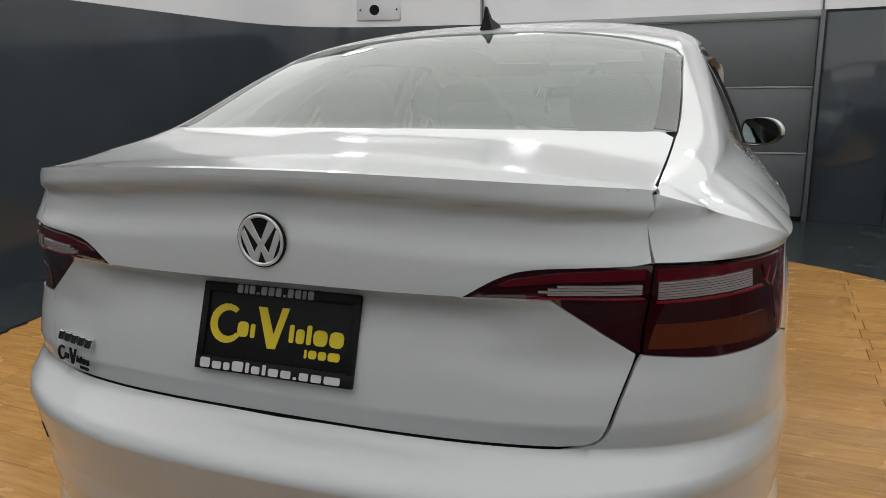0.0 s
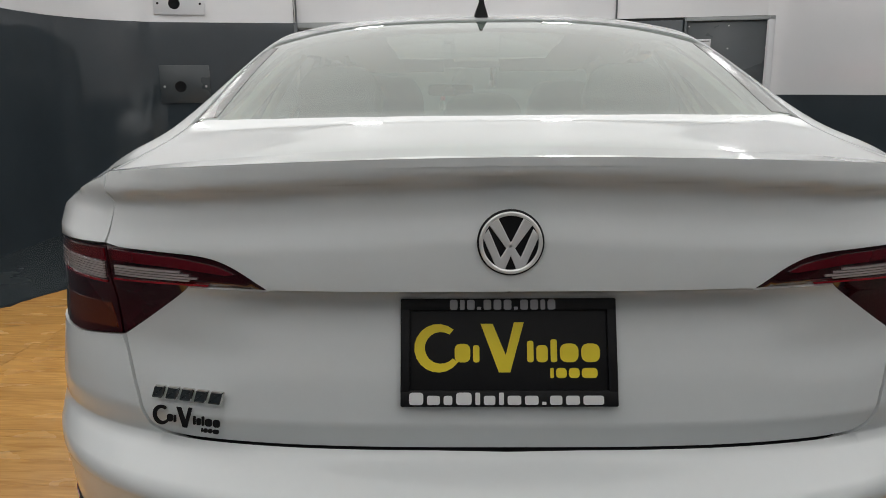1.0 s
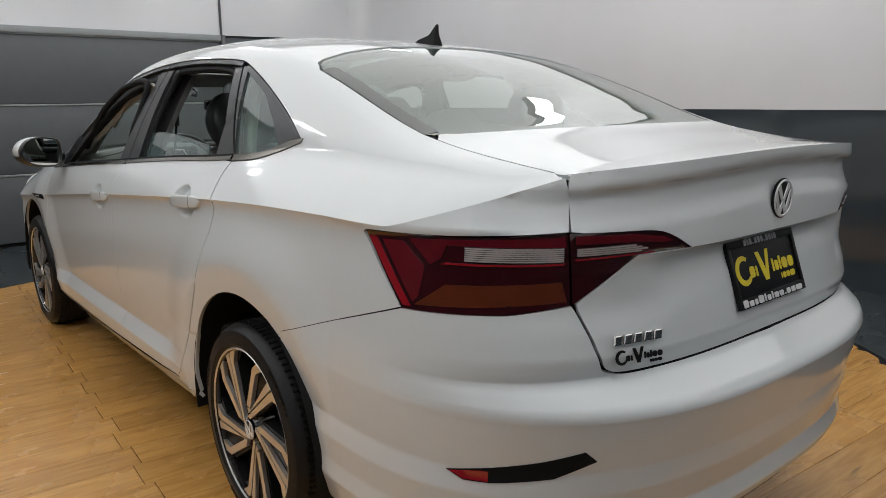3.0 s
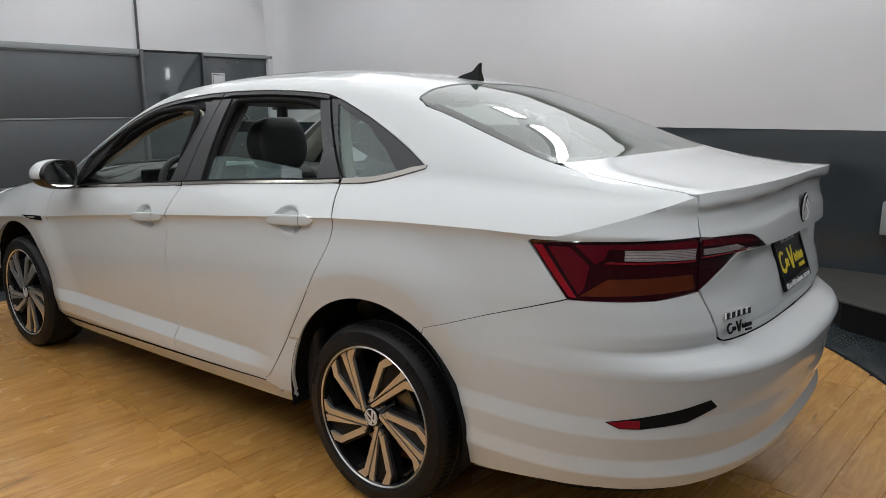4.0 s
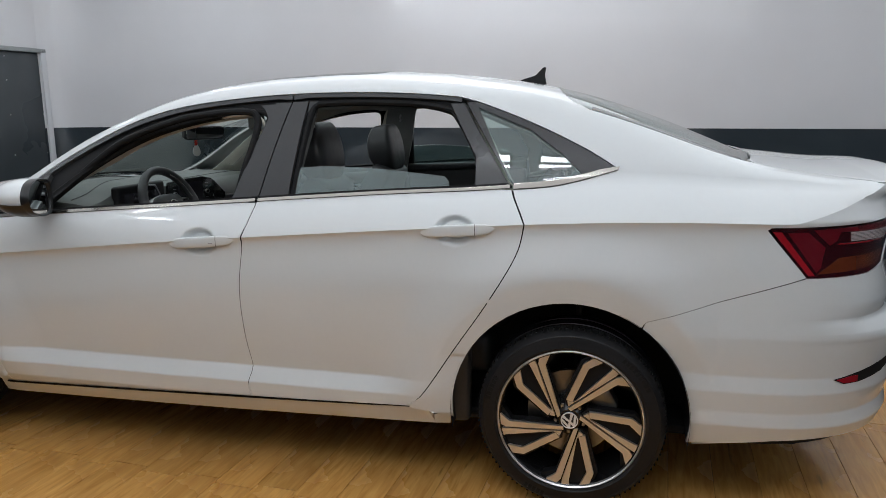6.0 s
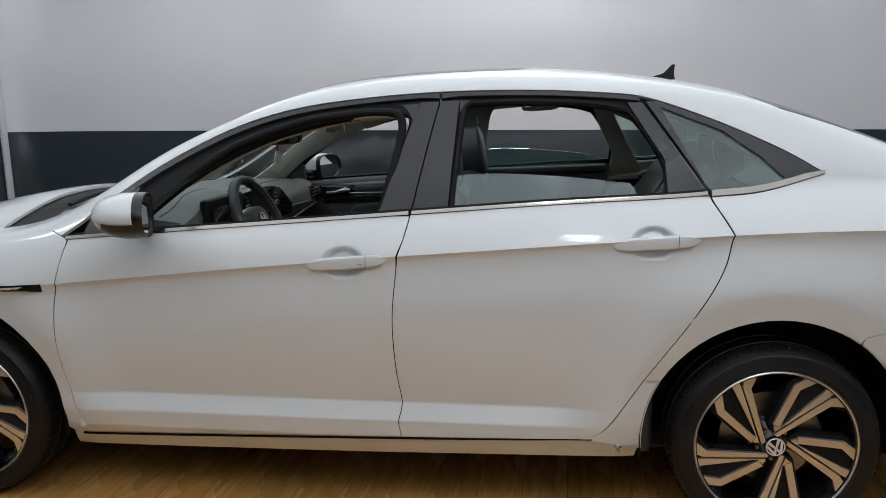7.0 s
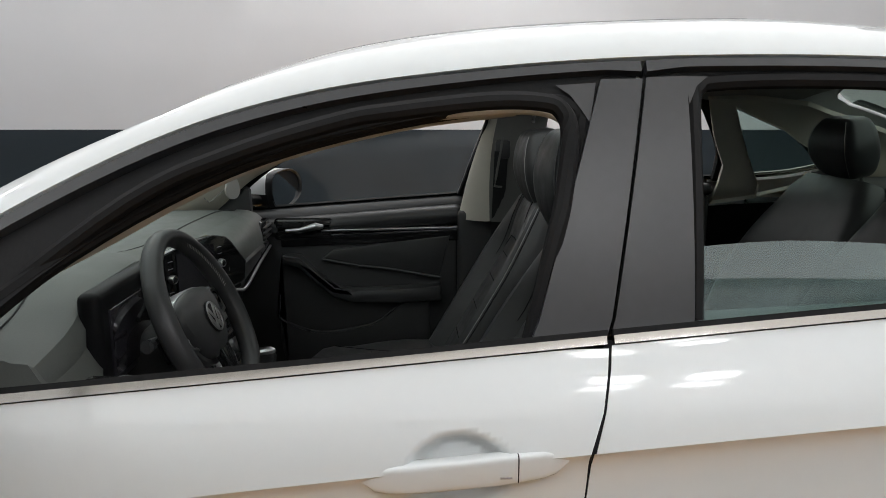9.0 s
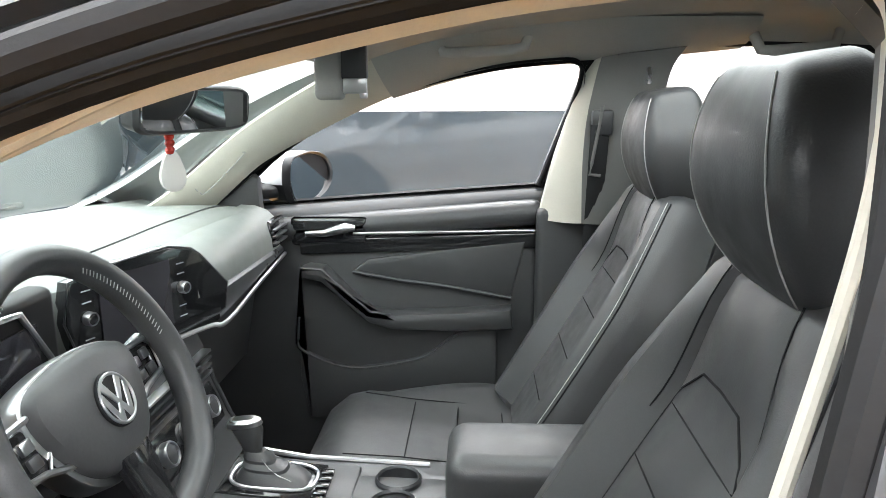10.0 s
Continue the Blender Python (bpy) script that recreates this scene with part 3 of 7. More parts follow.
for name, mat, off, deep in (("housing", CEILING, -0.034, 0.03), ("diffuser", REAR_FILL, 0.0, 0.003)):
    one = block(-2.3, 2.1, -0.40, 0.40, off - deep, off, 0.0, m=Matrix.Translation((0, -3.02, 2.93)) @ pose(0, 0, 0, -142, 0, 0))
    part(name, one, mat, bank, smooth=False)
for x, y, z, a in ((-2.75, 0.0, TOP, 0.12), (-2.75, 0.5, TOP, 0.12), (-3.12, 0.0, TOP, 0.12), (-3.12, 0.5, TOP, 0.12), (2.65, 0.75, TOP, 0.14), (2.65, 1.25, TOP, 0.14), (-2.6, 3.7, TOP, 0.14), (2.55, 3.7, TOP, 0.14), (-1.0, 4.7, TOP, 0.14), (0.9, 4.7, TOP, 0.14)):
    flood = tagged(new("flood_light"), "small square white floodlight under the ceiling, lit", "lamp", group="flood lights")
    part("housing", block(x - a - 0.02, x + a + 0.02, y - a - 0.02, y + a + 0.02, z - 0.20, z - 0.101, 0.012), CEILING, flood)
    part("diffuser", block(x - a, x + a, y - a, y + a, z - 0.208, z - 0.195, 0.004), LAMP, flood)



# ---- the car's outside ----
car = tagged(new("car"), "white four-door saloon car with lowered side windows on the turntable", "car")
ARCH_R = 0.397


def arc(a0, a1, cy=0.01, cz=0.33, r=ARCH_R, n=22):
    """Points (y, z) along a wheel arch; the angle runs from the front (0) over the top (90) to the rear (180)."""
    return [(cy + r * math.cos(radians(a0 + (a1 - a0) * k / n)), cz + r * math.sin(radians(a0 + (a1 - a0) * k / n))) for k in range(n + 1)]


MID_SEAM = bend([(1.179, 0.901), (1.196, 0.706), (1.189, 0.538), (1.172, 0.414), (1.181, 0.356), (1.172, 0.303)], 5)
FRONT_SEAM = bend([(2.322, 0.790), (2.335, 0.691), (2.324, 0.482), (2.27, 0.30), (2.252, 0.267)], 5)
REAR_SEAM = bend([(0.163, 0.981), (0.19, 0.874), (0.281, 0.714), (0.391, 0.548), (0.497, 0.385), (0.545, 0.335), (0.60, 0.317)], 5)
ROOF_EDGE = bend([(2.215, 1.03), (2.023, 1.165), (1.79, 1.285), (1.578, 1.352), (1.34, 1.388), (1.063, 1.409), (0.76, 1.413), (0.50, 1.401), (0.373, 1.380), (0.168, 1.306), (-0.013, 1.223), (-0.126, 1.157)], 5)
LOW_EDGE = bend([(-0.126, 1.150), (-0.011, 1.116), (0.09, 1.094), (0.215, 1.083)], 4)
SHUT_UP = [(0.630, 1.110), (0.632, 1.004)]
SHUT_LOW = bend([(0.617, 0.856), (0.595, 0.79), (0.577, 0.735), (0.56, 0.714), (0.52, 0.705), (0.40, 0.7035), (0.0, 0.7035)], 4)
LAMP_TOP = bend([(0.6325, 1.004), (0.52, 1.002), (0.45, 0.998), (0.405, 0.984), (0.352, 0.953)], 4)
LAMP_LOW = [(0.352, 0.950), (0.485, 0.9475), (0.6185, 0.857)]
G = 0.0016


def shift(points, dx, dz=0.0):
    return [(a + dx, b + dz) for a, b in points]


def seam(ys, off=0.0):
    """The shut line along the boot lid's side, on the upper body."""
    return list(zip(ys.tolist(), w_of(ys, 0.628 + 0.006 * np.clip((ys - Y_SHUT) / (-0.53 - Y_SHUT), 0, 1) + off, 0).tolist()))


def pane_edge(ys, off=0.0):
    """The side edge of the rear window, on the upper body."""
    return list(zip(ys.tolist(), w_of(ys, X_RAIL(ys) - 0.008 + off, 0).tolist()))


# shell: quarter panels, pillars and roof
FLARE_R = 0.478
q_low = side_pts(*REAR_SEAM[10::-1]) + crease_low(0.163, Y_SHUT + 0.002)[1:]
q_low += rear_pts((0.628, 1.085), (0.6345, 1.007))
q_low += side_pts((-0.80, 0.997), (-0.59, 0.990), (-0.580, 0.982), (-0.702, 0.8375))
q_low += side_pts((-0.446, 0.7515), (-0.297, 0.6995)) + side_pts(*arc(129.5, 55, r=FLARE_R))
q_ring = side_pts(*REAR_SEAM[10:]) + side_pts((0.58, 0.315), (0.405, 0.289)) + side_pts(*arc(-7, 125)) + side_pts((-0.232, 0.6775), (-0.295, 0.6990)) + side_pts(*arc(129.5, 55, r=FLARE_R))
q_up = [(y, w) for y, w in crease_up(0.163, Y_SHUT + 0.004)]
q_up += seam(np.linspace(Y_SHUT + 0.03, -0.56, 12))
q_up += pane_edge(np.linspace(-0.53, -0.02, 18), 0.004) + [(0.025, 0.580)]
q_up += top_pts((0.56, 0.050), (0.45, 0.085), (0.3, 0.11), (0.15, 0.125)) + [(0.13, 1.21), (0.775, 1.21)]
q_up += top_pts((0.25, 0.775), (0.42, 0.785), (0.46, 0.84), (0.472, 1.2), (0.465, 1.58), (0.42, 1.69), (0.25, 1.73)) + [(1.74, 1.21), (1.80, 1.21)]
q_up += top_pts((0.2, 1.79), (0.4, 1.75), (0.53, 1.69)) + [(1.70, 0.60)] + [(float(y), 0.57) for y in np.linspace(1.78, 2.36, 14)]
q_up += up_pts((2.37, 0.96), (2.32, 0.945)) + up_pts(*ROOF_EDGE) + up_pts(*LOW_EDGE) + up_pts((0.200, 1.05), (0.180, 1.015))
panel("body_shell", [(lower, q_low), (lower, q_ring, 0.009), (upper, q_up)], PAINT, car, whole=True, step=0.018)

# doors
for side, where in ((-1, "left"), (1, "right")):
    low = side_pts(*shift(FRONT_SEAM[::-1], -G)) + crease_low(2.3204, 1.183)[1:] + side_pts(*shift(MID_SEAM, G)[1:]) + side_pts((1.7, 0.286))
    upp = crease_up(2.3204, 1.183) + up_pts((1.1637, 0.95), (1.1478, 1.020)) + up_pts(*[(y, float(Z_BELT(y)) + 0.0018) for y in np.linspace(1.2, 2.29, 18)])
    front = panel("front_door", bands(low, 0.353, 0.363, 0.409, 0.419, fine=0.0085 if side < 0 else 0.014) + [(upper, upp)], PAINT, car, side=side, step=0.0075 if side < 0 else 0.014)
    low = side_pts(*shift(MID_SEAM[::-1], -G)) + crease_low(1.176, 0.168)[1:] + side_pts(*shift(REAR_SEAM, 0.0042)[1:])
    upp = crease_up(1.176, 0.168) + up_pts((0.186, 1.015), (0.206, 1.05), (0.222, 1.083)) + up_pts(*[(y, float(Z_BELT(y)) + 0.0018) for y in np.linspace(0.26, 1.143, 16)]) + up_pts((1.1600, 0.95))
    rear = panel("rear_door", bands(low, 0.353, 0.363, 0.409, 0.419, fine=0.0085 if side < 0 else 0.014) + [(upper, upp)], PAINT, car, side=side, step=0.0075 if side < 0 else 0.014)
    strip = [(y, float(Z_BELT(y)) + 0.003) for y in np.linspace(2.30, 1.15, 20)]
    panel("chrome_strip", [(upper, up_pts(*strip) + up_pts(*shift(strip[::-1], 0, 0.0105)))], BELT_CHROME, front, "bright chrome strip", off=0.004, side=side, flange=0.006)
    strip = [(y, float(Z_BELT(y)) + 0.003) for y in np.linspace(1.14, 0.228, 16)]
    panel("chrome_strip", [(upper, up_pts(*strip) + up_pts(*shift(strip[::-1], 0, 0.0105)))], BELT_CHROME, rear, "bright chrome strip", off=0.004, side=side, flange=0.006)
    for lo, hi, host in ((2.28, 1.1475, front), (1.1405, 0.236, rear)):
        lip = [(y, float(Z_BELT(y)) + 0.0135) for y in np.linspace(lo, hi, 16)]
        panel("belt_seal", [(upper, up_pts(*lip) + up_pts(*shift(lip[::-1], 0, 0.0075)))], RUBBER, host, "black rubber window lip", off=0.002, side=side, flange=0.012)
    strip = shift(LOW_EDGE[::-1], 0, 0.002)
    panel("chrome_strip", [(upper, up_pts(*strip) + up_pts(*shift(LOW_EDGE[:1], -0.004, 0.012)) + up_pts(*shift(LOW_EDGE[2:], 0, 0.020)))], BELT_CHROME, car, "bright chrome strip", off=0.004, side=side, flange=0.006)
    edge_f = [p for p in ROOF_EDGE if p[0] > 1.075]
    opening = bend([(2.05, 1.0), (1.885, 1.14), (1.668, 1.255), (1.433, 1.320), (1.23, 1.346), (1.168, 1.342), (1.148, 1.305), (1.182, 1.17), (1.232, 1.037)], 5)
    ring = up_pts(*shift(edge_f, 0, -0.006)) + up_pts((1.070, 1.402), (1.150, 1.040)) + up_pts(*opening[::-1]) + up_pts((2.10, 0.965), (2.235, 0.955))
    frame_f = panel("window_frame", [(upper, ring)], RUBBER, front, "black rubber window frame", off=-0.016, side=side, flange=0.02)
    cut = [(y - 0.012 * min(1, max(0, (y - 1.1) / 0.4)), z - 0.016) for y, z in edge_f]
    panel("frame_trim", [(upper, up_pts(*shift(edge_f, 0, -0.004)) + up_pts((1.068, 1.404), (1.068, 1.388)) + up_pts(*cut[::-1]))], TRIM, front, "matt black frame strip", off=-0.002, side=side, flange=0.014)
    panel("pillar_trim", [(upper, up_pts((1.068, 1.378), (1.1455, 1.040), (1.248, 1.034), (1.130, 1.377)))], TRIM, front, "matt black pillar cover", off=-0.003, side=side, flange=0.014)
    panel("corner_plate", [(upper, up_pts((1.136, 1.376), (1.196, 1.372), (1.176, 1.358), (1.160, 1.335), (1.150, 1.318)))], TRIM, front, "grey inner frame corner", off=-0.011, side=side, flange=0)
    panel("corner_plate", [(upper, up_pts((1.001, 1.386), (0.966, 1.386), (0.985, 1.372), (1.0, 1.345)))], TRIM, rear, "grey inner frame corner", off=-0.011, side=side, flange=0)
    edge_r = [p for p in ROOF_EDGE if 0.41 < p[0] < 1.055]
    opening = bend([(0.352, 1.092), (0.358, 1.19), (0.44, 1.325), (0.482, 1.356), (0.60, 1.376), (0.80, 1.383), (0.945, 1.380), (0.99, 1.370), (1.001, 1.34), (1.014, 1.2), (1.026, 1.046)], 5)
    ring = up_pts((1.060, 1.402)) + up_pts(*shift(edge_r, 0, -0.006)) + up_pts((0.410, 1.376), (0.224, 1.102)) + up_pts(*opening) + up_pts((1.138, 1.040))
    panel("window_frame", [(upper, ring)], RUBBER, rear, "black rubber window frame", off=-0.016, side=side, flange=0.02)
    panel("frame_trim", [(upper, up_pts((1.060, 1.404)) + up_pts(*shift(edge_r, 0, -0.004)) + up_pts(*shift(edge_r[::-1], 0, -0.016)) + up_pts((1.060, 1.388)))], TRIM, rear, "matt black frame strip", off=-0.002, side=side, flange=0.014)
    panel("pillar_trim", [(upper, up_pts((1.062, 1.380), (1.002, 1.382), (1.028, 1.044), (1.1405, 1.040)))], TRIM, rear, "matt black pillar cover", off=-0.003, side=side, flange=0.014)
    panel("pillar_trim", [(upper, up_pts((0.462, 1.372), (0.414, 1.372), (0.226, 1.102), (0.345, 1.092), (0.352, 1.195)))], TRIM, rear, "matt black pillar cover", off=-0.003, side=side, flange=0.014)
    edge_q = [p for p in ROOF_EDGE if p[0] < 0.39]
    ring = up_pts((0.403, 1.374)) + up_pts(*shift(edge_q, 0, -0.004)[:-1]) + up_pts((-0.117, 1.160), (-0.01, 1.139), (0.06, 1.205), (0.17, 1.283), (0.36, 1.358), (0.217, 1.104), (0.212, 1.104))
    panel("quarter_window_trim", [(upper, ring)], TRIM, car, "black window trim", off=-0.002, side=side, flange=0.02)
    pane = up_pts((0.222, 1.104), (0.365, 1.36), (0.17, 1.287), (0.05, 1.205), (-0.06, 1.14), (0.07, 1.113))
    panel("quarter_window", [(upper, pane)], DARK_GLASS, car, "fixed tinted quarter window", off=-0.008, side=side, flange=0)
    sill = side_pts((2.335, 0.262), (2.25, 0.265), (1.7, 0.284), (1.172, 0.300), (0.58, 0.316), (0.414, 0.291), (0.420, 0.246), (1.3, 0.215), (2.352, 0.190))
    panel("sill", [(lower, sill)], PAINT, car, off=-0.007, side=side, flange=0.03)
    panel("shut_line", [(lower, side_pts((2.3, 0.253), (1.9, 0.268), (1.5, 0.2829), (1.176, 0.2949), (0.85, 0.3071), (0.56, 0.3179), (0.56, 0.3143), (0.85, 0.3035), (1.176, 0.2913), (1.5, 0.2793), (1.9, 0.2644), (2.3, 0.2494)))], GAP, car, "dark gap between the doors and the sill", side=side, off=0.0006, flange=0.006)
    for low, top in ((MID_SEAM, [(1.179, 0.901), (1.162, 0.95), (1.146, 1.03)]), (REAR_SEAM, [(0.163, 0.981), (0.183, 1.015), (0.203, 1.05), (0.219, 1.083)]), (FRONT_SEAM, [(2.322, 0.790), (2.3065, 0.86), (2.2930, 0.930)])):
        low = [p for p in low if p[1] > 0.335]
        strip = [(lower, side_pts(*shift(low, 0.010)) + side_pts(*shift(low[::-1], -0.007))), (upper, up_pts(*shift(top, 0.006)) + up_pts(*shift(top[::-1], -0.005)))]
        panel("shut_line", strip, GAP, car, "dark gap along the door's edge", side=side, off=-0.0024, flange=0)
    panel("shut_line", [(lower, side_pts((-0.235, 0.684), (-0.446, 0.758), (-0.700, 0.843), (-0.700, 0.829), (-0.446, 0.743), (-0.235, 0.668)))], GAP, car, "dark gap above the bumper", side=side, off=-0.0024, flange=0)
    fen = side_pts(*shift(FRONT_SEAM, G)) + side_pts((2.325, 0.260)) + side_pts(*arc(187, 10, cy=2.742)) + side_pts((3.25, 0.42), (3.4, 0.60)) + crease_low(3.4, 2.3236)
    fup = crease_up(3.4, 2.3236) + up_pts((2.3090, 0.86), (2.2955, 0.931), (2.322, 0.9435), (2.371, 0.9585)) + [(2.364, 0.568), (2.40, 0.573)] + [(float(y), 0.528) for y in np.linspace(2.62, 3.4, 12)]
    panel("fender", [(lower, fen), (upper, fup)], PAINT, car, side=side)
panel("hood", [(upper, [(float(y), 0.53) for y in np.linspace(3.4, 2.63, 12)] + top_pts((0.4, 2.69), (0.2, 2.72)) + [(2.73, 1.21), (3.4, 1.21)])], PAINT, car, whole=True)
panel("windshield", [(upper, [(1.81, 1.21)] + top_pts((0.2, 1.80), (0.4, 1.76), (0.525, 1.70)) + [(1.72, 0.605)] + [(float(y), 0.575) for y in np.linspace(1.80, 2.40, 12)] + top_pts((0.4, 2.54), (0.2, 2.58)) + [(2.60, 1.21)])], WINDSCREEN, car, "clear windscreen", whole=True, off=-0.004, flange=0)
panel("cowl", [(upper, [(2.60, 1.21)] + top_pts((0.2, 2.58), (0.4, 2.54)) + [(2.40, 0.575), (2.62, 0.53)] + top_pts((0.4, 2.68), (0.2, 2.71)) + [(2.72, 1.21)])], RUBBER, car, "black plastic cowl", whole=True, off=-0.012, flange=0)

for x0, x1, y0, y1 in ((-0.60, 0.05, 2.44, 2.56), (-0.02, 0.55, 2.60, 2.47)):
    xs, ys = np.linspace(x0, x1, 10), np.linspace(y0, y1, 10)
    on = upper(ys, w_of(ys, np.abs(xs), 0))
    part("wiper", tube([(float(x), float(q[1]), float(q[2]) + 0.016) for x, q in zip(xs, on)], 0.008, 8), RUBBER, car, "black windscreen wiper")
nose = bmesh.new()
rows = []
for y, a, zc, b in ((3.395, 0.825, 0.53, 0.335), (3.45, 0.815, 0.53, 0.325), (3.51, 0.76, 0.52, 0.29), (3.55, 0.66, 0.51, 0.23), (3.572, 0.50, 0.50, 0.15)):
    ring = []
    for k in range(40):
        c, d = math.cos(2 * math.pi * k / 40), math.sin(2 * math.pi * k / 40)
        ring.append(nose.verts.new((a * math.copysign(abs(c) ** 0.35, c), y, zc + b * math.copysign(abs(d) ** 0.4, d))))
    rows.append(ring)
for p, q in zip(rows, rows[1:]):
    for k in range(40):
        nose.faces.new((p[k], p[(k + 1) % 40], q[(k + 1) % 40], q[k]))
nose.faces.new(rows[-1])
nose.faces.new(rows[0][::-1])
bmesh.ops.recalc_face_normals(nose, faces=nose.faces)
part("front_bumper", nose, PAINT, car, "plain white front bumper")
# tail: lid, glass, bumper
glass_base = [(0.0, -0.600), (0.25, -0.592), (0.45, -0.572), (0.56, -0.552), (0.625, -0.533)]
rear_glass = [(0.128, 1.21)] + top_pts((0.15, 0.120), (0.3, 0.105), (0.45, 0.080), (0.56, 0.045)) + [(0.012, 0.585)] + pane_edge(np.linspace(-0.03, -0.525, 14)) + top_pts(*glass_base[::-1][1:-1]) + [(-0.600, 1.21)]
panel("rear_window", [(upper, rear_glass)], REAR_GLASS, car, "greenish tinted rear window", whole=True, off=-0.003, flange=0)
border = pane_edge(np.linspace(-0.03, -0.525, 14), -0.001) + pane_edge(np.linspace(-0.525, -0.03, 14), -0.044)
for s in (-1, 1):
    panel("glass_border", [(upper, border)], FRIT, car, "dark grey printed border of the rear window", side=s, off=-0.0022, flange=0)
lip_x = np.concatenate((np.linspace(0.0, 0.585, 17), (0.595, 0.603, 0.610, 0.616, 0.620, 0.6235)))
lip_z = 1.147 - 0.032 * (lip_x / 0.632) ** 2
for _ in range(5):
    lip_y = lower(u_of("x", lip_x, lip_z), lip_z)[:, 1]
    lip_w = w_of(lip_y, lip_x, 0)
    lip_z = 0.5 * lip_z + 0.5 * upper(lip_y, lip_w)[:, 2]
zs = list(zip(lip_x.tolist(), lip_z.tolist()))
face = [(0.0, zs[0][1])] + rear_pts(*zs[1:]) + rear_pts((0.6246, 1.08), (0.6292, 1.007)) + rear_pts(*LAMP_TOP[1:]) + rear_pts(*LAMP_LOW[:-1]) + rear_pts((0.612, 0.858)) + rear_pts(*shift(SHUT_LOW[1:-1], -0.003, 0.003)) + [(0.0, 0.7065)]
lid_top = [(-0.608, 1.21)] + top_pts((0.25, -0.600), (0.45, -0.580), (0.56, -0.560), (0.60, -0.545)) + seam(np.linspace(-0.57, lip_y[-1] + 0.006, 12), -0.0045) + list(zip(lip_y[-1:0:-1].tolist(), lip_w[-1:0:-1].tolist())) + [(float(lip_y[0]), 1.21)]
lid = panel("boot_lid", bands(face, 0.739, 0.751) + [(upper, lid_top, 0.013)], PAINT, car, whole=True, step=0.013)
b_ring = side_pts(*arc(190, 126)) + side_pts((-0.232, 0.6755), (-0.295, 0.6972)) + side_pts(*arc(129.8, 187, r=FLARE_R))
bump = side_pts(*arc(187, 129.8, r=FLARE_R)) + side_pts((-0.297, 0.6976), (-0.446, 0.7495), (-0.704, 0.8345)) + rear_pts((0.73, 0.840), (0.622, 0.8545)) + rear_pts(*shift(SHUT_LOW[1:-1], 0.002, -0.002)) + [(0.0, 0.700), (0.0, 0.325)] + rear_pts((0.40, 0.320), (0.52, 0.314), (0.65, 0.306)) + side_pts((-0.80, 0.304), (-0.645, 0.295), (-0.50, 0.275), (-0.40, 0.257))
panel("rear_bumper", bands(bump, 0.340, 0.350, 0.387, 0.397, 0.455, 0.465, 0.507, 0.517, 0.628, 0.660, 0.685, 0.7055) + [(lower, b_ring, 0.009)], PAINT, car, whole=True, step=0.018)
shade = [(0.0, 0.322)] + rear_pts((0.40, 0.317), (0.52, 0.311), (0.60, 0.306)) + rear_pts((0.60, 0.298), (0.5, 0.290)) + [(0.0, 0.285)]
panel("bumper_valance", [(lower, shade)], TRIM, car, "black lower valance", whole=True, off=-0.010, flange=0.03)

# Black strip below the boot lid's edge, standing in for the gap's shade.
seal = seam(np.linspace(-0.52, Y_SHUT + 0.012, 14), 0.012) + seam(np.linspace(Y_SHUT + 0.012, -0.52, 14), -0.022)
for s in (-1, 1):
    panel("boot_gap_strip", [(upper, seal)], GAP, car, "black strip added as the shade in the boot gap", side=s, off=-0.007, flange=0)
# dark inner body behind the gaps
inner = side_pts((3.3, 0.22)) + side_pts(*arc(8, 172, cy=2.742, r=0.40)) + side_pts(*arc(8, 172, r=0.405)) + side_pts((-0.45, 0.24)) + [(0.0, 0.26), (0.0, 1.10)] + rear_pts((0.6, 1.07)) + crease_low(-0.85, 3.3, 0.1, 0.01)
panel("inner_body", [(lower, inner)], GAP, car, whole=True, off=-0.035, flange=0, step=0.06)


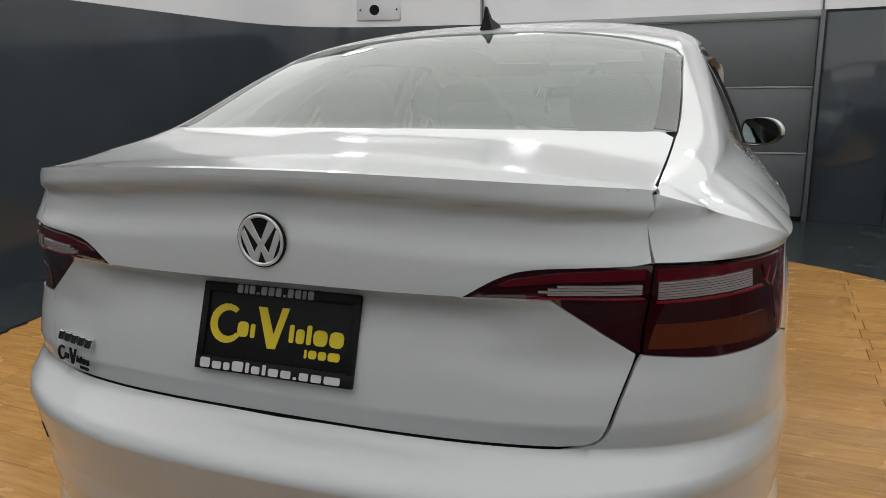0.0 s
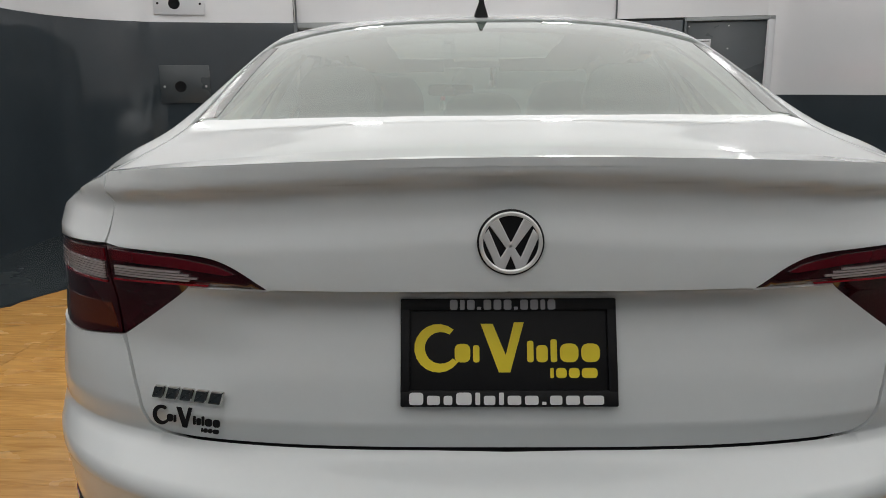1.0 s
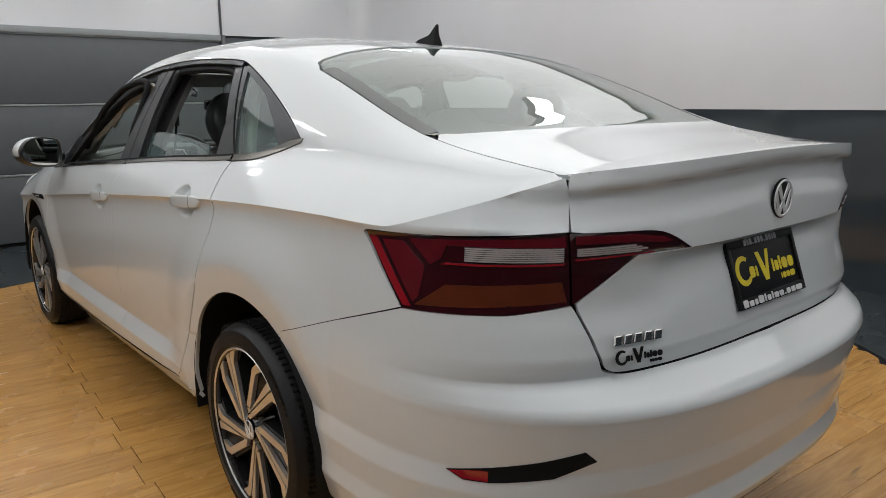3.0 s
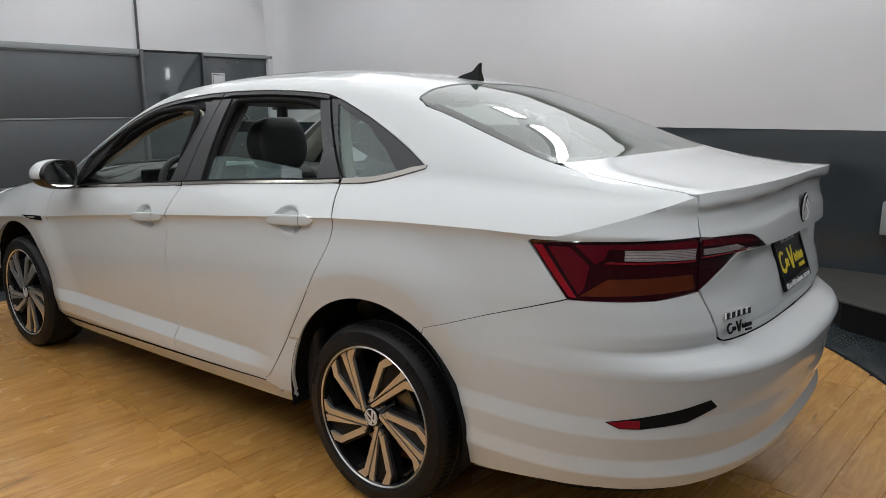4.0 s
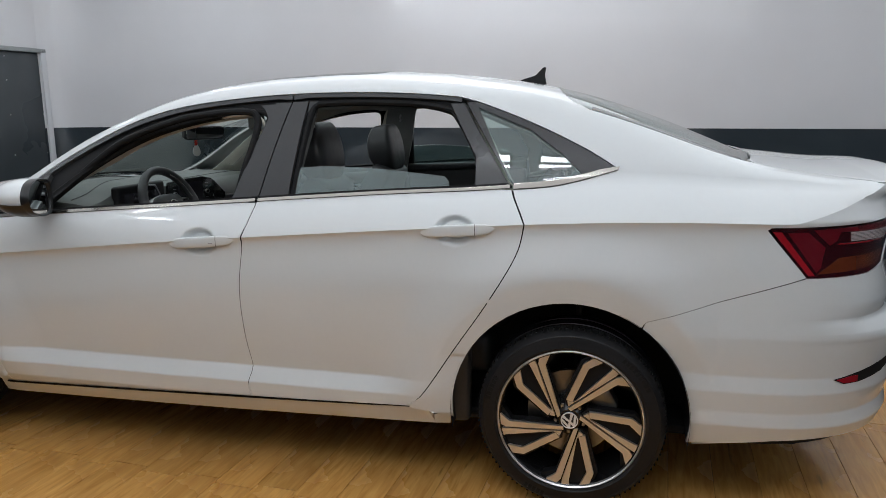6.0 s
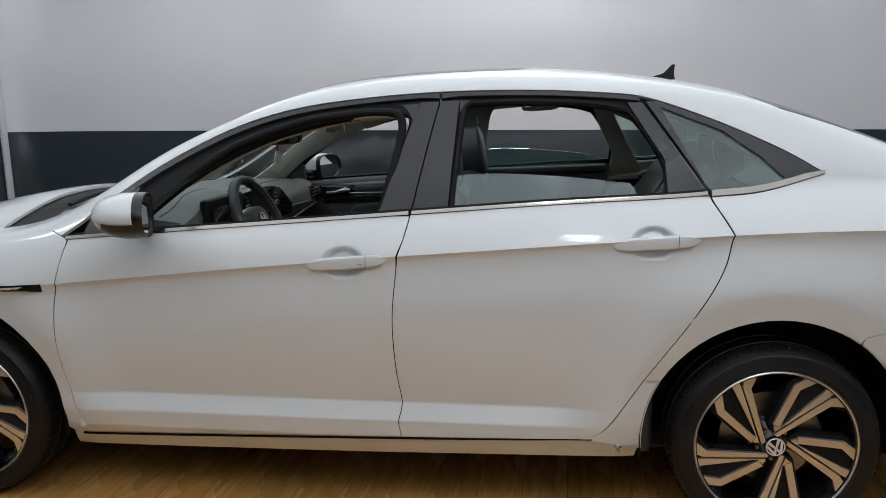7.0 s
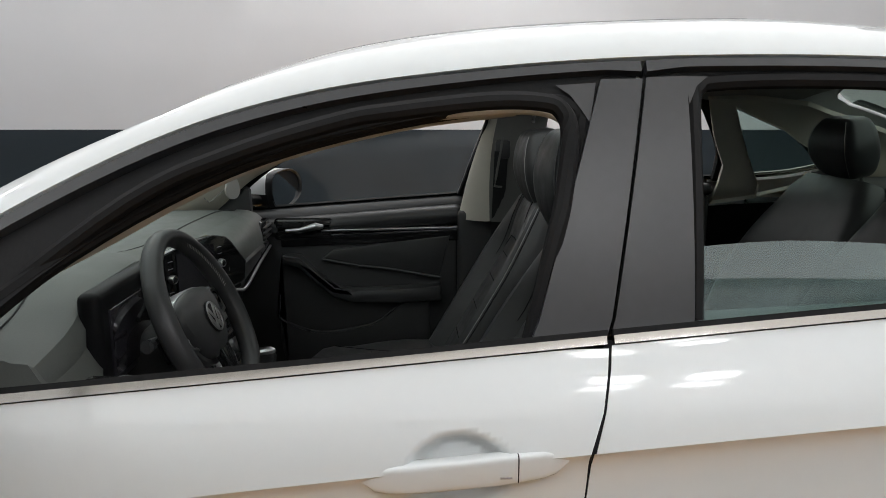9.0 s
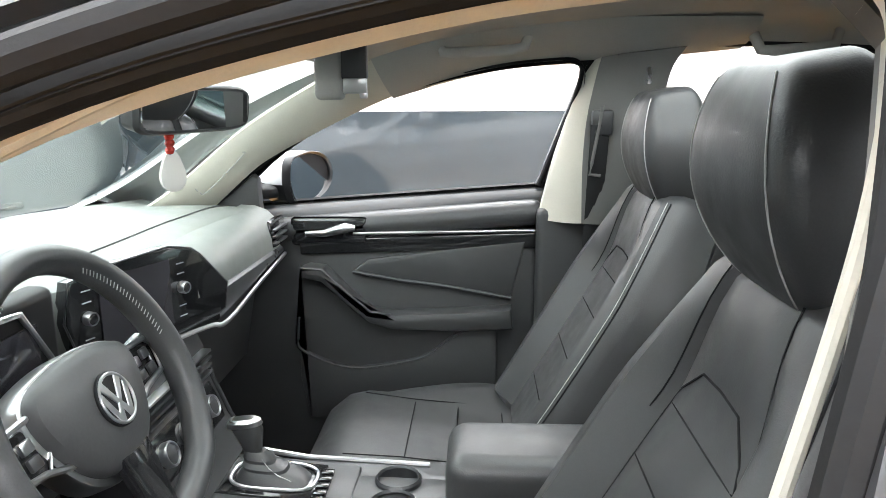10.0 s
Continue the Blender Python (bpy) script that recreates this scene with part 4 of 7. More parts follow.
# tail lamps: an outer one on the body and an inner one on the lid, each side
MID_RED = material("mid_red_lens", (0.115, 0.005, 0.011), 0.10, coat=1.0, grain=0.12, scale=25)
# Lower lens browned in its colour by the wooden floor it mirrors.
REFLECT_RED = material("reflect_red_lens", (0.120, 0.025, 0.008), 0.10, coat=1.0, grain=0.15, scale=25)
for s in (-1, 1):
    outer = side_pts((-0.586, 0.986), (-0.704, 0.836)) + rear_pts((0.73, 0.842), (0.624, 0.857), (0.635, 1.001)) + side_pts((-0.80, 0.993))
    lampo = panel("tail_lamp", [(lower, outer)], DARK_RED, car, "dark red wraparound tail lamp", side=s, off=-0.003)
    panel("red_bar", [(lower, side_pts((-0.596, 0.977), (-0.622, 0.977), (-0.728, 0.843), (-0.708, 0.843)))], RED, lampo, "bright red light bar", side=s, off=-0.0012, flange=0.003)
    panel("red_facet", [(lower, side_pts((-0.640, 0.974), (-0.700, 0.977), (-0.755, 0.930), (-0.745, 0.868), (-0.732, 0.852)))], MID_RED, lampo, "red inner facet", side=s, off=-0.0018, flange=0.003)
    panel("red_wedge", [(lower, side_pts((-0.715, 0.984), (-0.83, 0.990)) + rear_pts((0.640, 0.997), (0.638, 0.977)) + side_pts((-0.80, 0.977), (-0.79, 0.950), (-0.768, 0.935)))], MID_RED, lampo, "red upper lens", side=s, off=-0.001, flange=0.003)
    panel("red_wedge", [(lower, side_pts((-0.755, 0.955), (-0.768, 0.968), (-0.785, 0.946), (-0.770, 0.944)))], MID_RED, lampo, "red corner lens", side=s, off=-0.0004, flange=0.003)
    panel("red_wedge", [(lower, side_pts((-0.735, 0.848), (-0.80, 0.897)) + rear_pts((0.640, 0.905), (0.630, 0.864)))], REFLECT_RED, lampo, "red lower lens with the floor's reflection painted brown", side=s, off=-0.0022, flange=0.003)
    panel("red_line", [(lower, side_pts((-0.79, 0.938), (-0.80, 0.9425)) + rear_pts((0.640, 0.9440), (0.640, 0.9400)))], RED, lampo, "thin red light line", side=s, off=-0.001, flange=0.003)
    a, b = float(u_of("y", -0.835, 0.96)), float(u_of("x", 0.642, 0.96))
    for k in range(7):
        z0 = 0.9475 + 0.0041 * k
        panel("clear_bar", [(lower, [(a, z0), (b, z0), (b, z0 + 0.0031), (a, z0 + 0.0031)])], CLEAR_LENS, lampo, "clear ribbed lens", side=s, off=0.0, flange=0.003)
    lampi = panel("tail_lamp", [(lower, rear_pts(*LAMP_TOP[:], *LAMP_LOW[1:]))], DARK_RED, lid, "dark red tail lamp on the boot lid", side=s, off=-0.003)
    panel("red_bar", [(lower, rear_pts((0.622, 0.998), (0.50, 0.994), (0.43, 0.984), (0.405, 0.974), (0.42, 0.972), (0.50, 0.978), (0.622, 0.981)))], MID_RED, lampi, "red upper lens", side=s, off=-0.001, flange=0.003)
    panel("red_line", [(lower, rear_pts((0.622, 0.951), (0.45, 0.955), (0.45, 0.952), (0.622, 0.948)))], RED, lampi, "thin red light line", side=s, off=-0.001, flange=0.003)
    a, b = float(u_of("x", 0.618, 0.96)), float(u_of("x", 0.455, 0.96))
    for k in range(4):
        z0 = 0.957 + 0.0041 * k
        end = b + (a - b) * (0.08 + 0.30 * abs(k - 1.0) / 3.5)
        panel("clear_bar", [(lower, [(a, z0), (end, z0 + 0.001), (end, z0 + 0.0038), (a, z0 + 0.0031)])], CLEAR_LENS, lampi, "clear ribbed lens", side=s, off=0.0, flange=0.003)
    refl = side_pts((-0.815, 0.505), (-0.87, 0.517)) + rear_pts((0.70, 0.545), (0.635, 0.566), (0.61, 0.542), (0.68, 0.505)) + side_pts((-0.90, 0.49), (-0.85, 0.489))
    panel("bumper_vent", [(lower, refl)], GAP, car, "black bumper corner slot", side=s, off=0.002, flange=0.004)
    panel("reflector", [(lower, side_pts((-0.822, 0.505), (-0.87, 0.514), (-0.895, 0.515), (-0.895, 0.493), (-0.85, 0.492)))], RED, car, "red bumper reflector", side=s, off=0.004, flange=0.004)

# boot lid furniture: emblem, plate, badge
YELLOW = material("yellow_print", (0.86, 0.67, 0.03), 0.4)
WHITE_INK = material("white_print", (0.75, 0.75, 0.75), 0.45)
GREY_INK = material("grey_print", (0.36, 0.36, 0.38), 0.45)
BLACK_GLOSS = material("black_gloss", (0.012, 0.012, 0.013), 0.12, coat=0.6)
BLACK_PLATE = material("black_plate", (0.010, 0.010, 0.011), 0.45, spec=0.2, grain=0.15, scale=60)
BADGE_SILVER = material("badge_silver", (0.90, 0.90, 0.90), 0.24, metal=0.35, coat=0.6)


def ring_mesh(r0, r1, h, m, steps=48):
    return lathe([(r0, 0), (r0, h * 0.8), (r0 + 0.3 * (r1 - r0), h), (r1 - 0.3 * (r1 - r0), h), (r1, h * 0.8), (r1, 0)], steps, m, closed=True)


def emblem(parent, m, r, silver=None):
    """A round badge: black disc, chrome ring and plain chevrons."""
    disc = part("emblem", lathe([(0, 0), (r * 1.0, 0), (r * 1.0, r * 0.08), (r * 0.96, r * 0.11), (0, r * 0.09)], 48, m), BLACK_PLATE, parent, "round black and chrome emblem")
    part("ring", ring_mesh(r * 0.82, r * 0.945, r * 0.17, m), silver or BADGE_SILVER, disc)
    for pts in (((-0.66, 0.56), (-0.38, 0.76), (0.0, 0.00), (0.38, 0.76), (0.66, 0.56), (0.14, -0.16), (-0.14, -0.16)), ((-0.84, 0.20), (-0.66, 0.42), (-0.30, -0.44), (0.0, 0.04), (0.30, -0.44), (0.66, 0.42), (0.84, 0.20), (0.42, -0.78), (0.18, -0.84), (0.0, -0.40), (-0.18, -0.84), (-0.42, -0.78))):
        part("chevron", prism([(x * r, y * r) for x, y in pts], r * 0.06, m @ pose(0, 0, r * 0.08), bevel=r * 0.03), silver or BADGE_SILVER, disc, smooth=False)
    return disc


BACK = Matrix(((1, 0, 0, 0), (0, 0, -1, 0), (0, 1, 0, 0), (0, 0, 0, 1)))
emblem(lid, Matrix.Translation((0, -1.085, 1.026)) @ BACK, 0.0475)

plate = tagged(new("licence_plate"), "black dealer plate in a black frame on the boot lid", "plate")
PM = Matrix.Translation((0, -1.064, 0.854)) @ pose(0, 0, 0, -19, 0, 0) @ BACK
part("plate", block(-0.150, 0.150, -0.072, 0.072, -0.006, -0.001, 0.001, m=PM), BLACK_PLATE, plate)
bm = bmesh.new()
for x0, x1, y0, y1 in ((-0.161, 0.161, -0.080, -0.056), (-0.161, 0.161, 0.062, 0.080), (-0.161, -0.147, -0.06, 0.066), (0.147, 0.161, -0.06, 0.066)):
    block(x0, x1, y0, y1, -0.007, 0.004, 0.002, m=PM, bm=bm)
part("frame", bm, BLACK_PLATE, plate, "black plastic plate frame")


def rounded(x0, y0, w, h, r=0.25, slant=0.0):
    """A bar with rounded corners, as an outline."""
    r = r * min(w, h)
    pts = []
    for cx, cy, a in ((x0 + w - r, y0 + r, -90), (x0 + w - r, y0 + h - r, 0), (x0 + r, y0 + h - r, 90), (x0 + r, y0 + r, 180)):
        pts += [(cx + r * math.cos(radians(a + k * 30)), cy + r * math.sin(radians(a + k * 30))) for k in range(4)]
    return [(x + slant * (y - y0), y) for x, y in pts]


def bars(name, parent, m, widths, x, y, h, gap, depth, mat, label, slant=0.0, r=0.25):
    for w, tall in widths:
        part(name, prism(rounded(x, y, w, h * tall, r, slant), depth, m, bevel=depth * 0.5 if depth > 0.004 and mat is CHROME else 0.0), mat, parent, label, smooth=False)
        x += w + gap


def sweep_arc(m, cx, cy, r, a0, a1, t, depth, squash=1.0):
    n = 16
    ang = [radians(a0 + (a1 - a0) * k / n) for k in range(n + 1)]
    return prism([(cx + r * math.cos(a), cy + squash * r * math.sin(a)) for a in ang] + [(cx + (r - t * (0.6 + 0.4 * math.sin(math.pi * k / n))) * math.cos(a), cy + squash * (r - t * (0.6 + 0.4 * math.sin(math.pi * k / n))) * math.sin(a)) for k, a in reversed(list(enumerate(ang)))], depth, m)


def dealer_mark(name, parent, m, s, mat, label, depth):
    """The dealer's mark as plain shapes: an open arc, a wedge and short bars."""
    part(name, sweep_arc(m, -0.095 * s, 0.002 * s, 0.034 * s, 50, 325, 0.015 * s, depth), mat, parent, label, smooth=False)
    part(name, prism([(p[0] * s, p[1] * s) for p in ((-0.035, 0.036), (-0.018, 0.036), (0.0, -0.008), (0.012, 0.038), (0.026, 0.038), (0.006, -0.032), (-0.010, -0.032))], depth, m), mat, parent, label, smooth=False)
    for x, w, h in ((-0.072, 0.022, 0.026), (-0.046, 0.009, 0.024), (0.030, 0.009, 0.030), (0.043, 0.016, 0.024), (0.063, 0.009, 0.032), (0.076, 0.026, 0.026), (0.106, 0.026, 0.026)):
        part(name, prism(rounded(x * s, -0.018 * s, w * s, h * s, 0.35), depth, m), mat, parent, label, smooth=False)
    for x, w in ((0.062, 0.005), (0.070, 0.015), (0.088, 0.015), (0.106, 0.022)):
        part(name, prism(rounded(x * s, -0.040 * s, w * s, 0.014 * s, 0.35), depth, m), mat, parent, label, smooth=False)


dealer_mark("dealer_mark", plate, PM @ Matrix.Translation((-0.004, 0.004, -0.0012)), 1.06, YELLOW, "plain yellow shapes printed on the plate", 0.0012)
bars("white_bar", plate, PM, [(0.021, 1), (0.019, 0.74), (0.013, 0.74), (0.023, 1), (0.007, 1), (0.017, 0.74), (0.007, 1), (0.020, 0.74), (0.020, 0.74), (0.006, 0.25), (0.018, 0.74), (0.020, 0.74), (0.030, 0.74)], -0.148, -0.077, 0.018, 0.0055, 0.0052, WHITE_INK, "white bars along the plate frame")
bars("grey_bar", plate, PM, [(0.0115, 1), (0.007, 1), (0.0115, 1), (0.006, 0.3), (0.0115, 1), (0.0115, 1), (0.0115, 1), (0.006, 0.3), (0.0115, 1), (0.0115, 1), (0.007, 1), (0.0115, 1)], -0.087, 0.063, 0.015, 0.0036, 0.0052, GREY_INK, "grey bars along the plate frame's top")

BADGE = Matrix.Translation((-0.494, -1.0455, 0.779)) @ pose(0, 0, 0, -14, 0, -15) @ BACK
bars("badge_block", lid, BADGE, [(0.020, 1), (0.021, 1), (0.021, 1), (0.021, 1), (0.022, 1)], -0.064, -0.010, 0.021, 0.0045, 0.006, CHROME, "five chrome badge blocks", slant=0.25, r=0.12)
dealer_mark("dealer_mark", lid, Matrix.Translation((-0.498, -1.0545, 0.744)) @ pose(0, 0, 0, -8, 0, -15) @ BACK, 0.46, BLACK_PLATE, "plain black dealer marks", 0.002)

# roof: sunroof glass and aerial
sun = [(0.79, 1.21)] + top_pts((0.40, 0.80), (0.44, 0.86), (0.455, 1.2), (0.45, 1.55), (0.40, 1.68)) + [(1.73, 1.21)]
panel("sunroof", [(upper, sun)], ROOF_GLASS, car, "dark tinted glass sunroof panel", whole=True, off=0.0, flange=0.012)
bm = bmesh.new()
fin = [(0.315, 1.461), (0.285, 1.474), (0.235, 1.489), (0.205, 1.522), (0.190, 1.525), (0.196, 1.49), (0.188, 1.449)]
verts = [(sx * (0.021 if z < 1.478 else 0.010 if z < 1.5 else 0.0035), y, z) for sx in (-1, 1) for y, z in fin]
bmv = [bm.verts.new(v) for v in verts]
n = len(fin)
bm.faces.new(bmv[:n])
bm.faces.new(bmv[n:][::-1])
for k in range(n):
    bm.faces.new((bmv[k], bmv[(k + 1) % n], bmv[n + (k + 1) % n], bmv[n + k]))
bmesh.ops.recalc_face_normals(bm, faces=bm.faces)
bmesh.ops.bevel(bm, geom=bm.edges[:], offset=0.003, segments=2, affect="EDGES")
part("aerial", bm, RUBBER, car, "black shark-fin roof aerial")


def loft(rings, bm=None, caps=True):
    """A closed skin over rings of equally many points."""
    one = bmesh.new()
    rows = [[one.verts.new(p) for p in ring] for ring in rings]
    for a, b in zip(rows, rows[1:]):
        for k in range(len(a)):
            one.faces.new((a[k], a[(k + 1) % len(a)], b[(k + 1) % len(a)], b[k]))
    if caps:
        one.faces.new(rows[0][::-1])
        one.faces.new(rows[-1])
    bmesh.ops.recalc_face_normals(one, faces=one.faces)
    return one if bm is None else join(bm, one)


def oval(cx, cy, cz, a, b, ux, uy, n=20, p=0.7):
    """A superellipse ring with half axes a along ux and b along uy."""
    ux, uy, c = Vector(ux), Vector(uy), Vector((cx, cy, cz))
    out = []
    for k in range(n):
        t = 2 * math.pi * k / n
        ct, st = math.cos(t), math.sin(t)
        out.append(c + ux * a * math.copysign(abs(ct) ** p, ct) + uy * b * math.copysign(abs(st) ** p, st))
    return out


# door mirrors and handles
MIRROR_BLACK = material("mirror_black", (0.014, 0.014, 0.015), 0.28, grain=0.1, scale=80)
MIRROR = material("mirror_glass", (0.85, 0.87, 0.88), 0.01, metal=1.0)
OUTLINE = bend([(-0.078, 0.046), (-0.04, 0.061), (0.02, 0.065), (0.070, 0.050), (0.100, 0.014), (0.099, -0.022), (0.072, -0.052), (0.02, -0.072), (-0.04, -0.076), (-0.076, -0.062), (-0.088, -0.01)], 4, closed=True)
for s in (-1, 1):
    M = Matrix.Translation((0.921, 1.906, 1.045) if s > 0 else (-0.978, 1.992, 1.040)) @ pose(0, 0, 0, 0, 0, -25 if s > 0 else 18)
    if s < 0:
        M = M @ Matrix.Diagonal((-1, 1, 1, 1))
    mirror = tagged(new("door_mirror"), "white door mirror with a black base")
    mirror.parent = car

    def shell(rows, low=False):
        return loft([[M @ Vector((x * g - 0.035 * max(0, y), y, (min(z, -0.020) if low else z) * h)) for x, z in OUTLINE] for y, g, h in rows])

    part("cap", shell(((-0.022, 0.97, 0.97), (-0.018, 1.0, 1.0), (0.015, 1.0, 1.0), (0.045, 0.93, 0.93), (0.072, 0.80, 0.79), (0.094, 0.60, 0.58), (0.106, 0.36, 0.34), (0.110, 0.12, 0.12))), PAINT, mirror, "white mirror cap")
    part("lower_shell", shell(((-0.026, 1.0, 1.0), (-0.022, 1.02, 1.025), (0.015, 1.02, 1.025), (0.045, 0.95, 0.96), (0.070, 0.82, 0.83), (0.088, 0.62, 0.66)), True), MIRROR_BLACK, mirror)
    part("rim", shell(((-0.019, 0.985, 0.985), (-0.024, 1.0, 1.0), (-0.046, 1.005, 1.005), (-0.050, 0.985, 0.98), (-0.046, 0.93, 0.90), (-0.038, 0.92, 0.89))), MIRROR_BLACK, mirror)
    pane = shell(((-0.036, 0.93, 0.90), (-0.0405, 0.925, 0.895)))
    c = M @ Vector((0, -0.038, 0))
    bmesh.ops.transform(pane, matrix=Matrix.Translation(c) @ pose(0, 0, 0, -2 if s < 0 else -5, 0, 0 if s < 0 else 3) @ Matrix.Translation(-c), verts=pane.verts)
    part("mirror_glass", pane, MIRROR, mirror)
    foot = [[M @ q for q in oval(x, y, z, 0.03, h, (0.3, 0.95, 0), (0, 0, 1), 16, 0.8)] for x, y, z, h in ((-0.055, 0.01, -0.040, 0.022), (-0.092, 0.03, -0.040, 0.02), (-0.135, 0.05, -0.034, 0.026))]
    part("foot", loft(foot), MIRROR_BLACK, mirror)
    tri = up_pts((2.235, 0.952), (2.215, 1.02), (2.07, 1.10), (2.085, 0.962))
    panel("mirror_base", [(upper, tri)], TRIM, car, "black triangular mirror base", side=s, off=0.003, flange=0.02)
    for y0, y1, zc in ((1.21, 1.475, 0.879), (0.262, 0.522, 0.953)):
        x0 = float(half_width(np.array(y0 - 0.02), np.array(zc)))
        rings = []
        for k in range(17):
            q = k / 16
            y = y0 + (y1 - y0) * q
            h = 0.003 * (1 - abs(2 * q - 1) ** 2.5) + 0.0160 * (1 - abs(2 * q - 1) ** 14) + 0.001
            out = 0.008 + 0.022 * (1 - abs(2 * q - 1) ** 3)
            slope = (Z_TORN(y0) - Z_TORN(y1)) / (y1 - y0)
            rings.append(oval(s * (x0 - 0.010 + out * 0.55), y, zc + 0.001 + slope * ((y0 + y1) / 2 - y), 0.012, h, (1, 0, 0), (0, 0, 1), 24, 0.42))
        handle = part("door_handle", loft(rings), PAINT, car, "white body-coloured door handle")
        part("cap_joint", loft([[q + Vector((s * 0.0004, dy, 0)) for q in rings[4]] for dy in (-0.0008, 0.0008)]), GAP, handle, "dark joint of the handle's end cap")
        if s < 0 and y0 > 1:
            part("key_mark", block(s * (x0 + 0.022), s * (x0 + 0.0235), 1.285, 1.300, 0.878, 0.8805), GREY_INK, handle)
    panel("side_badge", [(lower, side_pts((2.368, 0.766), (2.50, 0.766), (2.575, 0.782), (2.368, 0.792)))], BLACK_GLOSS, car, "black and chrome fender badge", side=s, off=0.003, flange=0.004)
    panel("badge_line", [(lower, side_pts((2.368, 0.765), (2.49, 0.765), (2.49, 0.768), (2.368, 0.768)))], CHROME, car, "chrome badge line", side=s, off=0.005, flange=0.004)

# wheels
TYRE = material("tyre", (0.011, 0.011, 0.012), 0.5, spec=0.3, grain=0.2, scale=70, bump=0.0006, wear=0.1)
ALLOY = material("machined_alloy", (0.78, 0.76, 0.74), 0.30, metal=0.85, grain=0.05, scale=150)
DISC_STEEL = material("brake_steel", (0.30, 0.29, 0.28), 0.35, metal=1.0, grain=0.2, scale=40)
SPOKES = (((-72, 10), (-178, 100), (-196, 160), (-172, 186), (-158, 112), (-60, 28)), ((-66, 12), (-48, 10), (-112, 185), (-126, 214), (-152, 196), (-135, 180), (-58, 34)), ((-40, 6), (-30, 14), (-84, 185), (-66, 234), (-104, 222), (-108, 188)))
for s in (-1, 1):
    for y in (0.0, 2.730):
        M = Matrix(((0, 0, s, s * 0.885), (s, 0, 0, y), (0, 1, 0, 0.318), (0, 0, 0, 1)))
        rim = part("wheel", lathe([(0.246, 0.004), (0.243, 0.008), (0.236, 0.002), (0.230, -0.03), (0.222, -0.08), (0.215, -0.16), (0.245, -0.19), (0.25, -0.1)], 72, M, closed=True), BLACK_GLOSS, car, "black alloy wheel with machined spokes")
        part("rim_edge", lathe([(0.240, 0.006), (0.244, 0.0095), (0.248, 0.006), (0.247, 0.0), (0.239, 0.0)], 96, M, closed=True), ALLOY, rim, "bright machined rim edge")
        tyre = part("tyre", lathe([(0.244, 0.0), (0.250, 0.010), (0.256, 0.0125), (0.2575, 0.0145), (0.260, 0.0145), (0.262, 0.0135), (0.280, 0.013), (0.294, 0.0088), (0.2955, 0.0102), (0.298, 0.0088), (0.2995, 0.0066), (0.309, -0.006), (0.3155, -0.022), (0.318, -0.04), (0.3185, -0.062), (0.314, -0.064), (0.314, -0.070), (0.3185, -0.072), (0.3185, -0.128), (0.314, -0.130), (0.314, -0.136), (0.3185, -0.138), (0.3155, -0.185), (0.30, -0.205), (0.25, -0.2), (0.244, -0.18)], 96, M, closed=True), TYRE, rim, "black low-profile tyre")
        bm = bmesh.new()
        for k in range(96):
            block(-0.0025, 0.0025, 0.3105, 0.3192, -0.052, -0.016, m=M @ pose(0, 0, 0, 0, 0, 360 / 96 * k), bm=bm)
        for a0, num in ((150, 5), (-62, 9), (62, 6)):
            for k in range(num):
                block(-0.0055, 0.0055, 0.276, 0.292, 0.008, 0.0125 + 0.0008, 0.0, m=M @ pose(0, 0, 0, 0, 0, a0 + 3.1 * k), bm=bm)
        tagged(part("tread", bm, RUBBER, tyre, smooth=False), kind="stuff")
        part("brake_disc", lathe([(0.06, -0.075), (0.15, -0.075), (0.15, -0.095), (0.06, -0.095)], 48, M, closed=True), DISC_STEEL, rim, "grey brake disc")
        part("caliper", block(-0.05, 0.05, 0.085, 0.16, -0.12, -0.05, 0.012, m=M @ pose(0, 0, 0, 0, 0, 60 * s)), DISC_STEEL, rim)
        part("hub", lathe([(0.0, 0.0), (0.036, -0.002), (0.05, -0.02), (0.075, -0.05), (0.075, -0.07), (0.0, -0.07)], 40, M), BLACK_GLOSS, rim)
        emblem(rim, M @ pose(0, 0, 0.001, 0, 0, 20), 0.031)
        for k in range(5):
            R = M @ pose(0, 0, 0, 0, 0, 72 * k) @ Matrix.Diagonal((0.001012, 0.001012, 1, 1))
            back = [(-74, 0), (-190, 95), (-205, 165), (-160, 210), (-66, 238), (-40, 236), (-80, 180), (-22, 10)]
            part("spoke_back", prism(back, 0.036, R @ pose(0, 0, -0.048)), BLACK_PLATE, rim, smooth=False)
            for pts in SPOKES:
                part("spoke", prism(pts, 0.012, R @ pose(0, 0, -0.010)), ALLOY, rim, "machined silver spoke face", smooth=False)
            part("wheel_bolt", lathe([(0.0, 0.004), (0.006, 0.004), (0.0075, 0.0), (0.0075, -0.03), (0.0, -0.03)], 6, M @ pose(0.049 * math.cos(radians(72 * k + 50)), 0.049 * math.sin(radians(72 * k + 50)), -0.018)), DISC_STEEL, rim)
        well = lathe([(0.40, 0.012), (0.405, -0.03), (0.405, -0.32), (0.0, -0.33)], 64, Matrix(((0, 0, s, s * 0.878), (s, 0, 0, y + 0.012), (0, 1, 0, 0.33), (0, 0, 0, 1))))
        cut = [f for f in well.faces if f.calc_center_median().z < 0.27]
        bmesh.ops.delete(well, geom=cut, context="FACES")
        part("wheel_arch_liner", well, RUBBER, car, "black wheel-arch liner")
part("underbody", block(-0.74, 0.74, -0.75, 3.3, 0.235, 0.27, 0.015), GAP, car, "black underbody")


